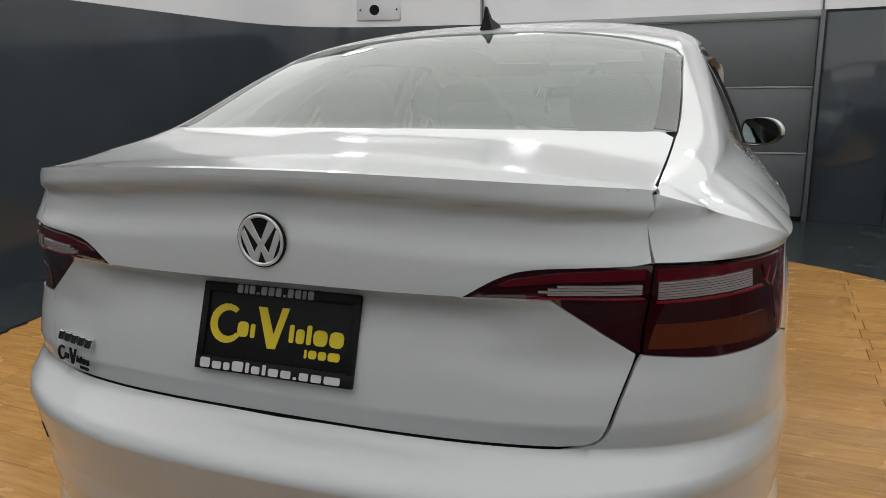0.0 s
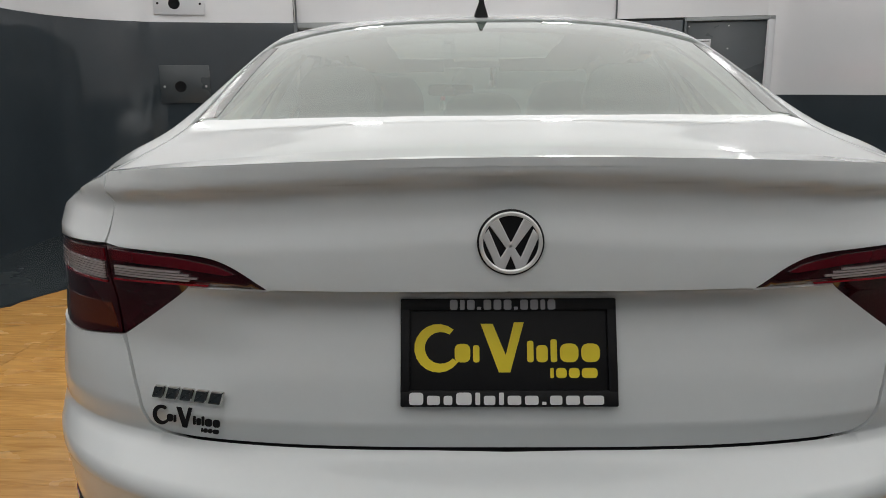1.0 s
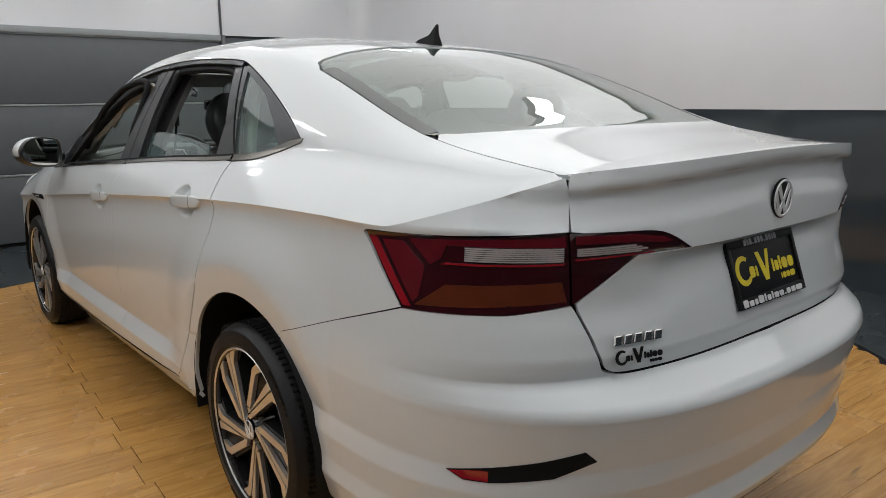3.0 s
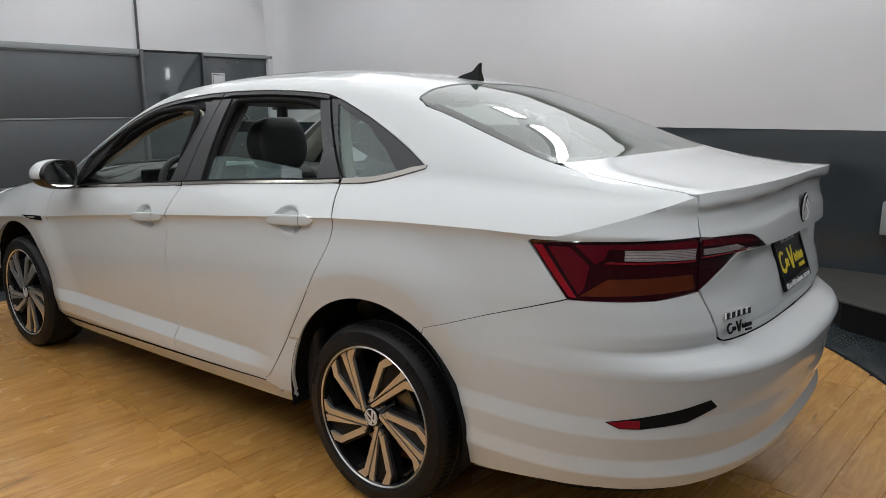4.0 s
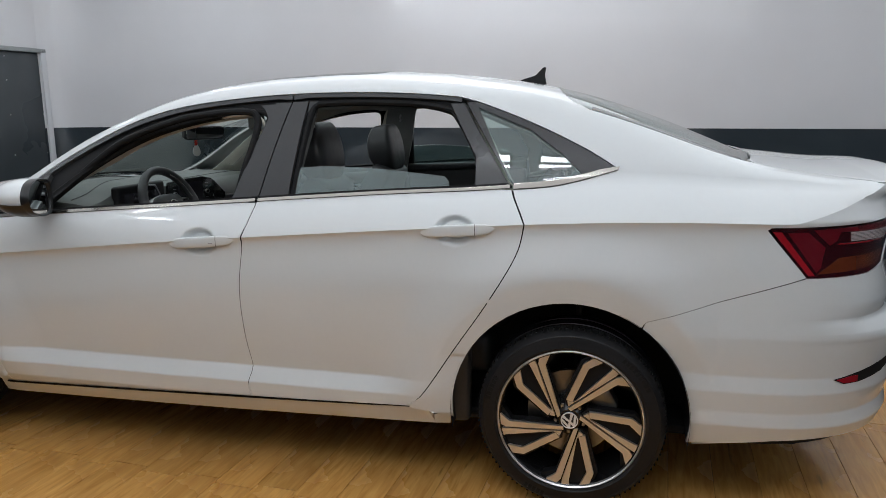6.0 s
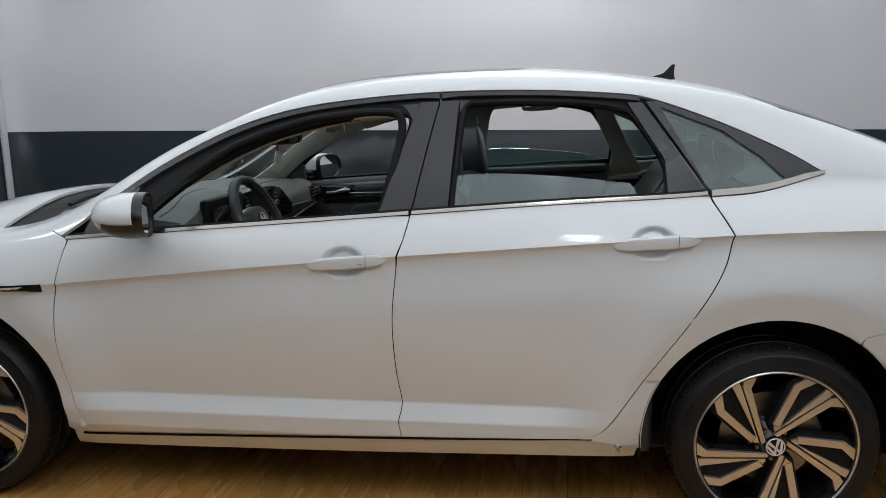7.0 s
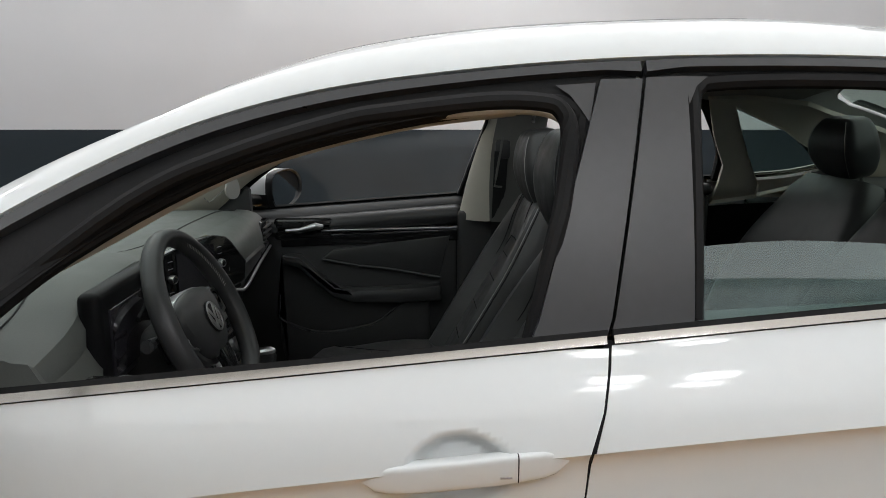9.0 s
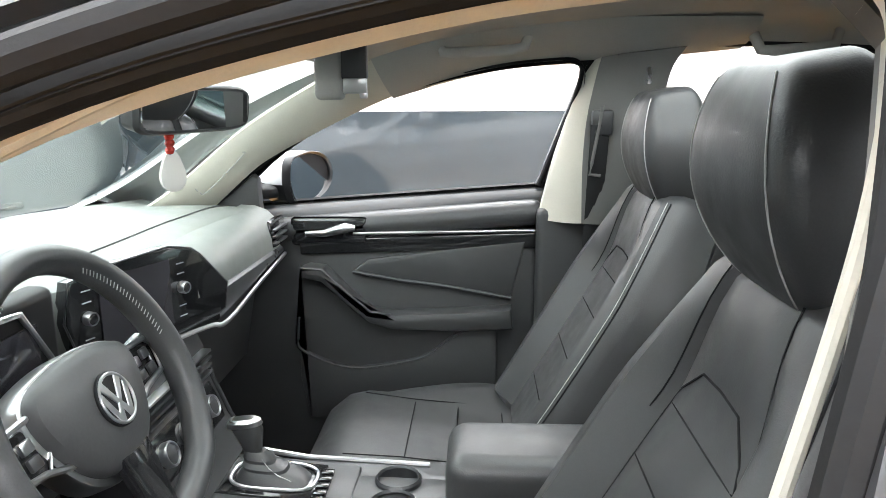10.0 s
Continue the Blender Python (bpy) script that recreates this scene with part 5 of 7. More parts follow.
# ---- the car's inside ----
LEATHER = material("black_leather", (0.045, 0.045, 0.046), 0.40, grain=0.12, scale=420, bump=0.00022, wear=0.07)
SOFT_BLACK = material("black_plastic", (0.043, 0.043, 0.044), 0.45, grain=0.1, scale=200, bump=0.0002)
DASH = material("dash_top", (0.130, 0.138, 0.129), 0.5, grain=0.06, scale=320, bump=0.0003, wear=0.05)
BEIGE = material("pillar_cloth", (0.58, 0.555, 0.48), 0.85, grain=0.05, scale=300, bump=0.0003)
# Pillar trim turned from the light: its shade is put into the colour.
PILLAR_SHADE = material("pillar_shade", (0.17, 0.168, 0.16), 0.8, grain=0.05, scale=260, bump=0.0002)
LINER = material("headliner", (0.40, 0.395, 0.37), 0.9, grain=0.05, scale=260, bump=0.0003)
SATIN = material("satin_silver", (0.55, 0.55, 0.56), 0.28, metal=1.0)
SCREEN = material("screen_glass", (0.028, 0.026, 0.032), 0.12, coat=0.5)
STITCH = material("grey_stitching", (0.42, 0.42, 0.41), 0.8)
CARPET = material("carpet", (0.040, 0.040, 0.041), 0.95, grain=0.2, scale=400, bump=0.001)

# headliner, pillars and window seals follow the body's own surface, set inwards
head = [(0.20, 1.21)] + top_pts((0.2, 0.19), (0.40, 0.15)) + [(0.15, 0.60)] + up_pts(*[p for p in shift(ROOF_EDGE[::-1], 0, -0.016) if 0.2 < p[0] < 1.70]) + [(1.66, 0.64)] + top_pts((0.4, 1.68), (0.2, 1.71)) + [(1.72, 1.21), (1.60, 1.21)] + top_pts((0.2, 1.60), (0.36, 1.56), (0.38, 1.2), (0.36, 0.86), (0.2, 0.84)) + [(0.84, 1.21)]
panel("headliner", [(upper, head)], LINER, car, "grey cloth headliner", whole=True, off=-0.045, flange=0, step=0.05)
def ribbon(name, first, second, bulge, mat, label, thick=0.016, n=28, across=9):
    """A moulded trim stretched between two edge lines, swelling towards the cabin."""
    def even(pts):
        p = np.array(bend(pts, 8))
        t = np.r_[0, np.cumsum(np.linalg.norm(np.diff(p, axis=0), axis=1))]
        return np.stack([np.interp(np.linspace(0, t[-1], n), t, p[:, k]) for k in range(3)], -1)

    rings = []
    for p, q in zip(even(first), even(second)):
        to_cabin = Vector((-1, 0, -0.45)).normalized()
        front = [Vector(p + (q - p) * k / across) + to_cabin * bulge * (1 - abs(2 * k / across - 1) ** 2.5) for k in range(across + 1)]
        rings.append(front + [v - to_cabin * (thick + bulge * 0.6) for v in reversed(front)])
    return part(name, loft(rings), mat, car, label)


def far_side_trim():
    """Front pillar, roof rail and centre pillar trims on the passenger's side."""
    screen_edge = [(0.655, 2.29, 0.945), (0.625, 2.142, 1.034), (0.618, 1.952, 1.182), (0.598, 1.773, 1.285), (0.555, 1.63, 1.352)]
    door_edge = [(0.715, 2.10, 0.955), (0.69, 1.968, 1.068), (0.69, 1.909, 1.110), (0.686, 1.793, 1.171), (0.68, 1.673, 1.228), (0.675, 1.60, 1.258)]
    trim = ribbon("front_pillar_trim", screen_edge, door_edge, 0.010, BEIGE, "beige cloth front pillar trim")
    pad = [Vector((0.640, y, z)) for y, z in ((2.075, 1.030), (2.055, 1.033), (1.965, 1.118), (1.962, 1.128), (1.985, 1.128), (2.040, 1.105), (2.085, 1.050))]
    part("airbag_mark", tube(bend([tuple(p) for p in pad], 4, closed=True), 0.0016, 6), LINER, trim, "moulded outline on the pillar trim")
    roof_in = [(0.545, 1.64, 1.352), (0.535, 1.46, 1.392), (0.53, 1.33, 1.410), (0.53, 1.18, 1.420), (0.53, 1.03, 1.420), (0.53, 0.80, 1.418)]
    roof_out = [(0.672, 1.60, 1.252), (0.685, 1.461, 1.292), (0.688, 1.326, 1.319), (0.688, 1.192, 1.329), (0.68, 1.05, 1.338), (0.66, 0.80, 1.360)]
    ribbon("roof_rail_trim", roof_in, roof_out, 0.012, LINER, "grey cloth roof edge trim")
    front = [(0.690, 1.134, 1.345), (0.700, 1.152, 1.312), (0.706, 1.182, 1.20), (0.715, 1.215, 1.09), (0.720, 1.246, 0.955)]
    middle = [(0.655, 1.112, 1.35), (0.660, 1.124, 1.30), (0.664, 1.142, 1.20), (0.652, 1.150, 1.09), (0.650, 1.148, 0.955)]
    rear = [(0.620, 0.930, 1.365), (0.640, 0.958, 1.31), (0.655, 0.975, 1.20), (0.665, 1.0, 1.09), (0.68, 1.03, 0.955)]
    part("mirror_sail", prism([(2.10, 0.965), (2.045, 1.004), (1.968, 1.066), (1.955, 1.055), (1.950, 0.965)], 0.03, Matrix(((0, 0, -1, 0.745), (1, 0, 0, 0), (0, 1, 0, 0), (0, 0, 0, 1))), bevel=0.006), SOFT_BLACK, car, "black triangle cover inside the door mirror")
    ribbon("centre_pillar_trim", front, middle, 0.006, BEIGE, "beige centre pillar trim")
    post = ribbon("centre_pillar_trim", middle, rear, 0.008, PILLAR_SHADE, "centre pillar trim with its shade painted grey")
    part("belt_slot", tube([(0.622, 1.112, 1.235), (0.624, 1.118, 1.19), (0.626, 1.132, 1.10), (0.632, 1.135, 1.075), (0.632, 1.11, 1.072)], 0.004, 8), PILLAR_SHADE, post, "moulded edge of the belt slot")


for s in (-1, 1):
    if s > 0:
        far_side_trim()
    else:
        inner_edge = bend([(2.14, 1.028), (1.885, 1.157), (1.668, 1.269), (1.433, 1.332), (1.25, 1.356)], 5)
        apil = up_pts(*inner_edge) + up_pts((1.22, 1.395), (1.40, 1.400)) + [(1.70, 0.58)] + [(float(y), 0.60) for y in np.linspace(1.76, 2.30, 10)] + up_pts((2.28, 0.98))
        panel("front_pillar_trim", [(upper, apil)], BEIGE, car, "beige cloth front pillar trim", side=s, off=-0.048, flange=0.02)
        edge = [(1.189, 1.385), (1.152, 1.33), (1.187, 1.17), (1.242, 0.96)]
        bpil = up_pts(*edge) + up_pts((1.03, 0.96), (1.03, 1.10), (1.005, 1.30), (1.0, 1.40), (1.2, 1.41))
        panel("centre_pillar_trim", [(upper, bpil)], PILLAR_SHADE, car, "centre pillar trim with its shade painted grey", side=s, off=-0.072, flange=0.02)
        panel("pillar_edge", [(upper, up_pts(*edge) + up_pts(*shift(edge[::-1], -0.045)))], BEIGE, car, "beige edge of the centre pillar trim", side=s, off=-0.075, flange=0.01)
        ring = bend([(-0.66, 1.86, 1.147), (-0.66, 1.789, 1.183), (-0.66, 1.59, 1.273), (-0.66, 1.45, 1.313), (-0.66, 1.316, 1.328), (-0.665, 1.235, 1.330), (-0.675, 1.192, 1.318), (-0.68, 1.174, 1.289), (-0.68, 1.175, 1.22), (-0.68, 1.188, 1.13), (-0.68, 1.225, 0.953)], 5)
        part("door_opening_edge", tube(ring, [0.009 if p[2] > 1.13 and p[1] > 1.30 else float(0.006 + 0.003 * max(0, min(1, (p[1] - 1.20) / 0.10)) * (p[2] > 1.3)) for p in ring], 10), BEIGE, car, "beige edge trim round the door opening")
    a, b = sorted((s * 0.70, s * 0.765))
    part("pillar_foot", block(a, b, 1.02, 1.25, 0.235, 0.985, 0.02, 3), SOFT_BLACK, car, "black lower centre pillar trim")
    k = 0.035 if s < 0 else 0.0
    cpil = up_pts((0.455 - k, 1.40), (0.40 - k, 1.27), (0.34 - k, 1.16), (0.345 - k, 1.04), (0.19, 1.07), (0.20, 1.10), (0.355, 1.365), (0.17, 1.29), (0.02, 1.20), (-0.08, 1.135), (0.0, 1.118), (0.19, 1.075), (-0.10, 1.06), (-0.40, 1.07), (-0.45, 1.12)) + [(-0.45, 0.56), (0.0, 0.575), (0.14, 0.62)]
    panel("rear_pillar_trim", [(upper, cpil)], BEIGE, car, "beige rear pillar trim", side=s, off=-0.055, flange=0.015)
    open_f = bend([(2.08, 0.992), (1.885, 1.136), (1.668, 1.250), (1.433, 1.315), (1.24, 1.341), (1.175, 1.337), (1.156, 1.30), (1.190, 1.17), (1.240, 1.03)], 5)
    seal = [Vector(q) * 1 for q in upper(*np.array(up_pts(*open_f)).T)]
    part("window_seal", tube([(s * (q.x - 0.030), q.y, q.z) for q in seal], 0.013 if s < 0 else 0.006, 8), RUBBER, car, "black rubber window seal")
    if s < 0:
        lip = bend([(-0.755, 2.02, 1.045), (-0.728, 1.80, 1.206), (-0.712, 1.66, 1.270), (-0.706, 1.511, 1.315), (-0.704, 1.438, 1.328), (-0.702, 1.303, 1.343), (-0.702, 1.225, 1.342), (-0.704, 1.195, 1.330), (-0.714, 1.184, 1.295), (-0.745, 1.197, 1.21), (-0.768, 1.2125, 1.15), (-0.80, 1.2505, 1.00)], 5)
        part("window_seal", tube(lip, 0.0135, 10), RUBBER, car, "black rubber window seal")
    open_r = bend([(0.340, 1.09), (0.347, 1.19), (0.43, 1.325), (0.48, 1.352), (0.60, 1.370), (0.80, 1.376), (0.945, 1.372), (0.98, 1.362), (0.992, 1.33), (1.005, 1.2), (1.018, 1.046)], 5)
    seal = [Vector(q) for q in upper(*np.array(up_pts(*open_r)).T)]
    part("window_seal", tube([(s * (q.x - 0.028), q.y, q.z) for q in seal], 0.013, 8), RUBBER, car, "black rubber window seal")
    pane = up_pts((1.030, 1.03), (1.022, 1.15)) + up_pts(*bend([(0.94, 1.156), (0.845, 1.158), (0.65, 1.148), (0.461, 1.130)], 4)) + up_pts((0.445, 1.115), (0.425, 1.06), (0.40, 1.03))
    panel("rear_door_window", [(upper, pane)], GLASS, car, "half-lowered greenish rear door window", side=s, off=-0.020, flange=0.004)


def door_card(s):
    """The inner panels of the doors of one side: slab, top roll, trim, armrest, handle and pocket."""
    X = lambda d: s * (0.745 - d)  # noqa: E731

    def slab(name, y0, y1, z0, z1, d0, d1, mat, bevel, label="", tilt=0.0, parent=None):
        m = Matrix.Translation((0, 0, 0))
        a, b = sorted((X(d0), X(d1)))
        c = Vector(((a + b) / 2, (y0 + y1) / 2, (z0 + z1) / 2))
        m = Matrix.Translation(c) @ pose(0, 0, 0, tilt, 0, 0) @ Matrix.Translation(-c)
        return part(name, block(a, b, y0, y1, z0, z1, bevel, 3, m), mat, parent, label)

    card = slab("door_card", 1.24, 2.20, 0.235, 0.915, -0.06, 0.0, SOFT_BLACK, 0.02, "black front door card", parent=car)
    # Left top roll lighter than the right: the light it catches is painted in.
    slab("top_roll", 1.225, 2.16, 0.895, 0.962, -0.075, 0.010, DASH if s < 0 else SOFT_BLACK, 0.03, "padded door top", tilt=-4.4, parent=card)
    slab("trim_strip", 1.24, 1.72, 0.912, 0.920, -0.005, 0.012, SATIN, 0.003, "silver trim strip", tilt=-1.2, parent=card)
    slab("trim_panel", 1.24, 1.86, 0.865, 0.905, -0.005, 0.008, BLACK_GLOSS, 0.004, "gloss black decor", tilt=-2.0, parent=card)
    DMX = Matrix(((0, 0, -s, X(0.0)), (1, 0, 0, 0), (0, 1, 0, 0), (0, 0, 0, 1)))
    part("insert", prism([(1.276, 0.893), (1.50, 0.868), (1.680, 0.845), (1.722, 0.812), (1.60, 0.792), (1.492, 0.778), (1.31, 0.748)], 0.012, DMX, bevel=0.006), LEATHER, card, "black leather door insert")
    arm = [(1.852, 0.826), (1.835, 0.833), (1.792, 0.828), (1.735, 0.770), (1.672, 0.716), (1.61, 0.708), (1.45, 0.714), (1.31, 0.724), (1.305, 0.668), (1.45, 0.660), (1.62, 0.664), (1.68, 0.682), (1.76, 0.752), (1.80, 0.790), (1.852, 0.800)]
    part("armrest", prism(arm, 0.052, DMX, bevel=0.016), LEATHER, card, "padded armrest with a moulded pull")
    part("line", tube([(X(0.055), 1.848, 0.830), (X(0.056), 1.795, 0.826), (X(0.056), 1.735, 0.770), (X(0.056), 1.672, 0.716), (X(0.056), 1.62, 0.710)], 0.0035, 8), TRIM, card, "dark grey moulding")
    part("line", tube([(X(0.012), 1.722, 0.812), (X(0.014), 1.60, 0.790), (X(0.014), 1.492, 0.777), (X(0.012), 1.31, 0.744)], 0.0045, 8), TRIM, card, "dark grey moulding")
    lip = bend([(1.868, 0.690), (1.872, 0.640), (1.862, 0.596), (1.740, 0.550), (1.60, 0.566), (1.529, 0.588), (1.440, 0.652), (1.346, 0.664)], 4)
    part("pocket", prism(lip + [(1.346, 0.46), (1.50, 0.40), (1.85, 0.40), (1.872, 0.52)], 0.014, DMX, bevel=0.006), SOFT_BLACK, card, "map pocket")
    part("line", tube([(X(0.014), y, z - 0.002) for y, z in lip], 0.0035, 8), TRIM, card, "map pocket lip")
    cup = slab("handle_cup", 1.68, 1.88, 0.880, 0.955, -0.004, 0.010, BLACK_GLOSS, 0.012, "black handle recess", parent=card)
    part("handle", tube([(X(0.016), 1.84, 0.912), (X(0.026), 1.79, 0.915), (X(0.030), 1.735, 0.930), (X(0.022), 1.712, 0.928)], [0.006, 0.008, 0.011, 0.006], 10, flat=1.2), SATIN, cup, "silver inner door handle")
    for k in range(3):
        slab("lock_button", 1.905 + 0.012 * (k % 2), 1.912 + 0.012 * (k % 2), 0.895 + 0.016 * k, 0.903 + 0.016 * k, 0.0, 0.006, SATIN, 0.001, parent=card)
    rear = slab("door_card", 0.36, 1.10, 0.235, 1.03, -0.06, 0.0, SOFT_BLACK, 0.02, "black rear door card", parent=car)
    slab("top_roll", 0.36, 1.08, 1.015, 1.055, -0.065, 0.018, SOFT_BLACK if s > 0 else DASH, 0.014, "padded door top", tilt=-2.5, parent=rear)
    slab("armrest", 0.55, 1.0, 0.70, 0.77, -0.01, 0.06, LEATHER, 0.02, "padded armrest", parent=rear)
    # the door's top, between the panels
    lowbelt = [(float(X_BELT(y)) - 0.004, float(y), float(Z_BELT(y)) + 0.012) for y in np.linspace(2.24, 0.36, 24)]
    v = [(s * x, y, z) for x, y, z in lowbelt] + [(s * 0.79, y, z - 0.014) for x, y, z in lowbelt] + [(s * 0.775, y, z - 0.06) for x, y, z in lowbelt]
    n = len(lowbelt)
    # Here too the left side's light is put into the material.
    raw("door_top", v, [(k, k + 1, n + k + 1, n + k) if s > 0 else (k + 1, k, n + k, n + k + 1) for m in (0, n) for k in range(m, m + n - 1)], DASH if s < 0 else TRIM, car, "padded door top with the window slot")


for s in (-1, 1):
    door_card(s)


# seats
def swell(q, x):
    """How far a backrest's padding comes forward towards its base and sides."""
    return 0.075 * (1 - q) ** 1.4 * (0.35 + 0.65 * min(1.0, abs(x)) ** 2)


def seat_back(name, cx, base, top, width, depth, parent, mat=LEATHER, rise=12):
    """A padded back with side bolsters, from its base (y, z) to its top."""
    rings = []
    up = Vector((0, top[0] - base[0], top[1] - base[1]))
    out = Vector((0, up.z, -up.y)).normalized()
    for k in range(rise + 1):
        q = k / rise
        c = Vector((cx, base[0], base[1])) + up * q
        w = width * (0.80 + 0.22 * math.sin(math.pi * min(1, q * 0.9 + 0.1)) - 0.34 * max(0, q - 0.72) ** 1.2)
        if k in (0, rise):
            w *= 0.90
        d = depth * (1.15 - 0.35 * q) * (0.72 if k in (0, rise) else 1)
        ring = []
        for j in range(32):
            t = 2 * math.pi * j / 32
            x = math.copysign(abs(math.cos(t)) ** 0.55, math.cos(t)) * w
            y = math.copysign(abs(math.sin(t)) ** 0.6, math.sin(t)) * d
            if math.sin(t) > 0:
                y += 0.030 * math.sin(math.pi * min(1, 1.15 * q)) * (abs(x) / w) ** 3 - 0.012 * (1 - (x / w) ** 2) + swell(q, x / w)
            ring.append(c + Vector((x, 0, 0)) + out * y)
        rings.append(ring)
    return part(name, loft(rings), mat, parent)


def headrest(cx, cy, cz, w, h, d, parent, lean=-10, label="black leather headrest"):
    m = Matrix.Translation((cx, cy, cz)) @ pose(0, 0, 0, lean, 0, 0)
    rings = []
    for k in range(23):
        q = 0.5 - 0.5 * math.cos(math.pi * k / 22)
        e = math.sin(math.acos(max(-1, min(1, (2 * q - 1) * 0.985)))) ** 0.32
        rings.append([m @ p for p in oval(0, 0.012 * math.sin(math.pi * q), h * (q - 0.5), w * (0.86 + 0.14 * math.sin(math.pi * q)) * e, d * (0.82 + 0.18 * math.sin(math.pi * q)) * e, (1, 0, 0), (0, 1, 0), 44, 0.40)])
    ob = part("headrest", loft(rings), LEATHER, parent, label)
    for sx in (-1, 1):
        lead = 7 if sx > 0 else 15
        part("stitching", tube([rings[k][lead] + (rings[k][lead] - m.translation).normalized() * 0.0006 for k in range(3, 20)], 0.0011, 6), STITCH, ob, "light stitched seam")
        part("post", tube([m @ Vector((sx * 0.07, 0, -h * 0.45)), m @ Vector((sx * 0.07, 0, -h * 0.5 - 0.06))], 0.0065, 10), CHROME, ob, "chrome headrest post")
        part("post_collar", lathe([(0.0, 0.0), (0.019, 0.0), (0.021, 0.004), (0.016, 0.010), (0.0, 0.010)], 20, m @ pose(sx * 0.07, 0.0, -h * 0.5 - 0.036)), BLACK_GLOSS, ob)
    return ob


def front_seat(cx, dy, label, head=(0.0, 0.0)):
    seat = tagged(new("front_seat"), label)
    seat.parent = car
    by, bz, ty, tz, half = 1.235 + dy, 0.50, 1.000 + dy, 1.068, 0.245
    up = Vector((0, ty - by, tz - bz))
    out = Vector((0, up.z, -up.y)).normalized()

    def wide(q):
        return half * (0.93 + 0.07 * math.sin(math.pi * min(1, q * 1.1)) - 0.30 * max(0, q - 0.62) ** 1.3 / 0.38**1.3)

    def bolster(q):
        return 0.062 + 0.082 * (1 - q) ** 1.1

    def centre(q):
        return bolster(q) - 0.034 * ease(np.array((0.95 - q) / 0.3)) - 0.004

    def at(f, q, lift=0.0):
        """A point of the backrest's front: f across (-1 to 1), q up."""
        a, b, c = abs(f), bolster(q), float(centre(q))
        d = np.interp(a, (0, 0.44, 0.50, 0.55, 0.74, 0.86, 0.95, 1.0), (c, c, c - 0.007, c + 0.004, b, b - 0.002, b - 0.018, b - 0.045))
        return Vector((cx + f * wide(q), by, bz)) + up * q + out * (float(d) + lift)

    rings = []
    for q, wk, dk in [(0.0, 0.94, 0.7)] + [(0.04 + 0.90 * k / 16, 1, 1) for k in range(17)] + [(0.965, 0.985, 0.93), (0.985, 0.95, 0.80), (1.0, 0.86, 0.5), (1.004, 0.7, 0.2)]:
        ring = []
        fs = [-1, -0.98, -0.95, -0.86, -0.74, -0.64, -0.55, -0.50, -0.44, -0.2, 0, 0.2, 0.44, 0.50, 0.55, 0.64, 0.74, 0.86, 0.95, 0.98, 1]
        axis = Vector((cx, by, bz)) + up * q
        for f in fs:
            p = at(f, min(q, 1.0)) - axis
            ring.append(axis + Vector((p.x * wk, 0, 0)) + (p - Vector((p.x, 0, 0))) * dk)
        for f, d in ((1.0, -0.02), (0.97, -0.045), (0.88, -0.056), (0.5, -0.060), (0, -0.060), (-0.5, -0.060), (-0.88, -0.056), (-0.97, -0.045), (-1.0, -0.02)):
            ring.append(axis + Vector((f * wide(q) * wk, 0, 0)) + out * d * dk)
        rings.append(ring)
    back = part("backrest", loft(rings), LEATHER, seat)
    headrest(cx, 1.045 + dy + head[0], 1.178 + head[1], 0.142, 0.236, 0.066, seat)
    inset = [(-0.50, 0.06), (-0.50, 0.25), (-0.50, 0.50), (-0.50, 0.62), (-0.42, 0.70), (-0.26, 0.755), (0, 0.76), (0.26, 0.755), (0.42, 0.70), (0.50, 0.62), (0.50, 0.50), (0.50, 0.25), (0.50, 0.06)]
    part("insert_seam", tube([at(f, q, 0.0004) for f, q in inset], 0.0016, 6), GAP, back, "deep sewn seam round the insert")
    for q in (0.20, 0.37, 0.53, 0.66):
        part("pleat", tube([at(f, q, 0.0) for f in np.linspace(-0.45, 0.45, 7)], 0.0013, 6), GAP, back, "sewn pleat")
    for sx in (-1, 1):
        part("seam", tube([at(sx * 0.56, q, 0.0004) for q in np.linspace(0.62, 0.97, 9)], 0.0012, 6), GAP, back, "sewn seam")
        part("seam", tube([at(sx * 0.935, q, 0.0006) for q in np.linspace(0.06, 0.965, 24)], 0.0016, 6), GAP, back, "sewn seam along the bolster")
        part("piping", tube([at(sx * 0.905, q, 0.0002) for q in np.linspace(0.06, 0.965, 24)], 0.0009, 6), STITCH, back, "light stitched seam")
    rings = []
    for k in range(13):
        q = k / 12
        y = 1.21 + dy + 0.540 * q
        w = 0.25 * (0.96 + 0.05 * math.sin(math.pi * q))
        h = 0.085 * (1 if 0 < k < 12 else 0.7)
        ring = []
        for j in range(32):
            t = 2 * math.pi * j / 32
            x = math.copysign(abs(math.cos(t)) ** 0.55, math.cos(t)) * w * (1 if k < 12 else 0.94)
            z = math.copysign(abs(math.sin(t)) ** 0.6, math.sin(t)) * h
            if math.sin(t) > 0:
                z += 0.062 * (abs(x) / w) ** 3 * math.sin(math.pi * min(1, 0.25 + q)) - 0.010 * (1 - (x / w) ** 2)
            ring.append(Vector((cx + x, y, 0.447 + 0.050 * q - 0.03 * max(0, q - 0.85) / 0.15 + z)))
        rings.append(ring)
    cushion = part("cushion", loft(rings), LEATHER, seat, "black leather seat cushion")
    for k, y in enumerate((1.34, 1.44, 1.54)):
        part("pleat", tube([(cx + x, y + dy, 0.527 + 0.05 * (y - 1.21) / 0.545 + 0.001) for x in (-0.13, 0.0, 0.13)], 0.0014, 6), GAP, cushion, "sewn pleat")
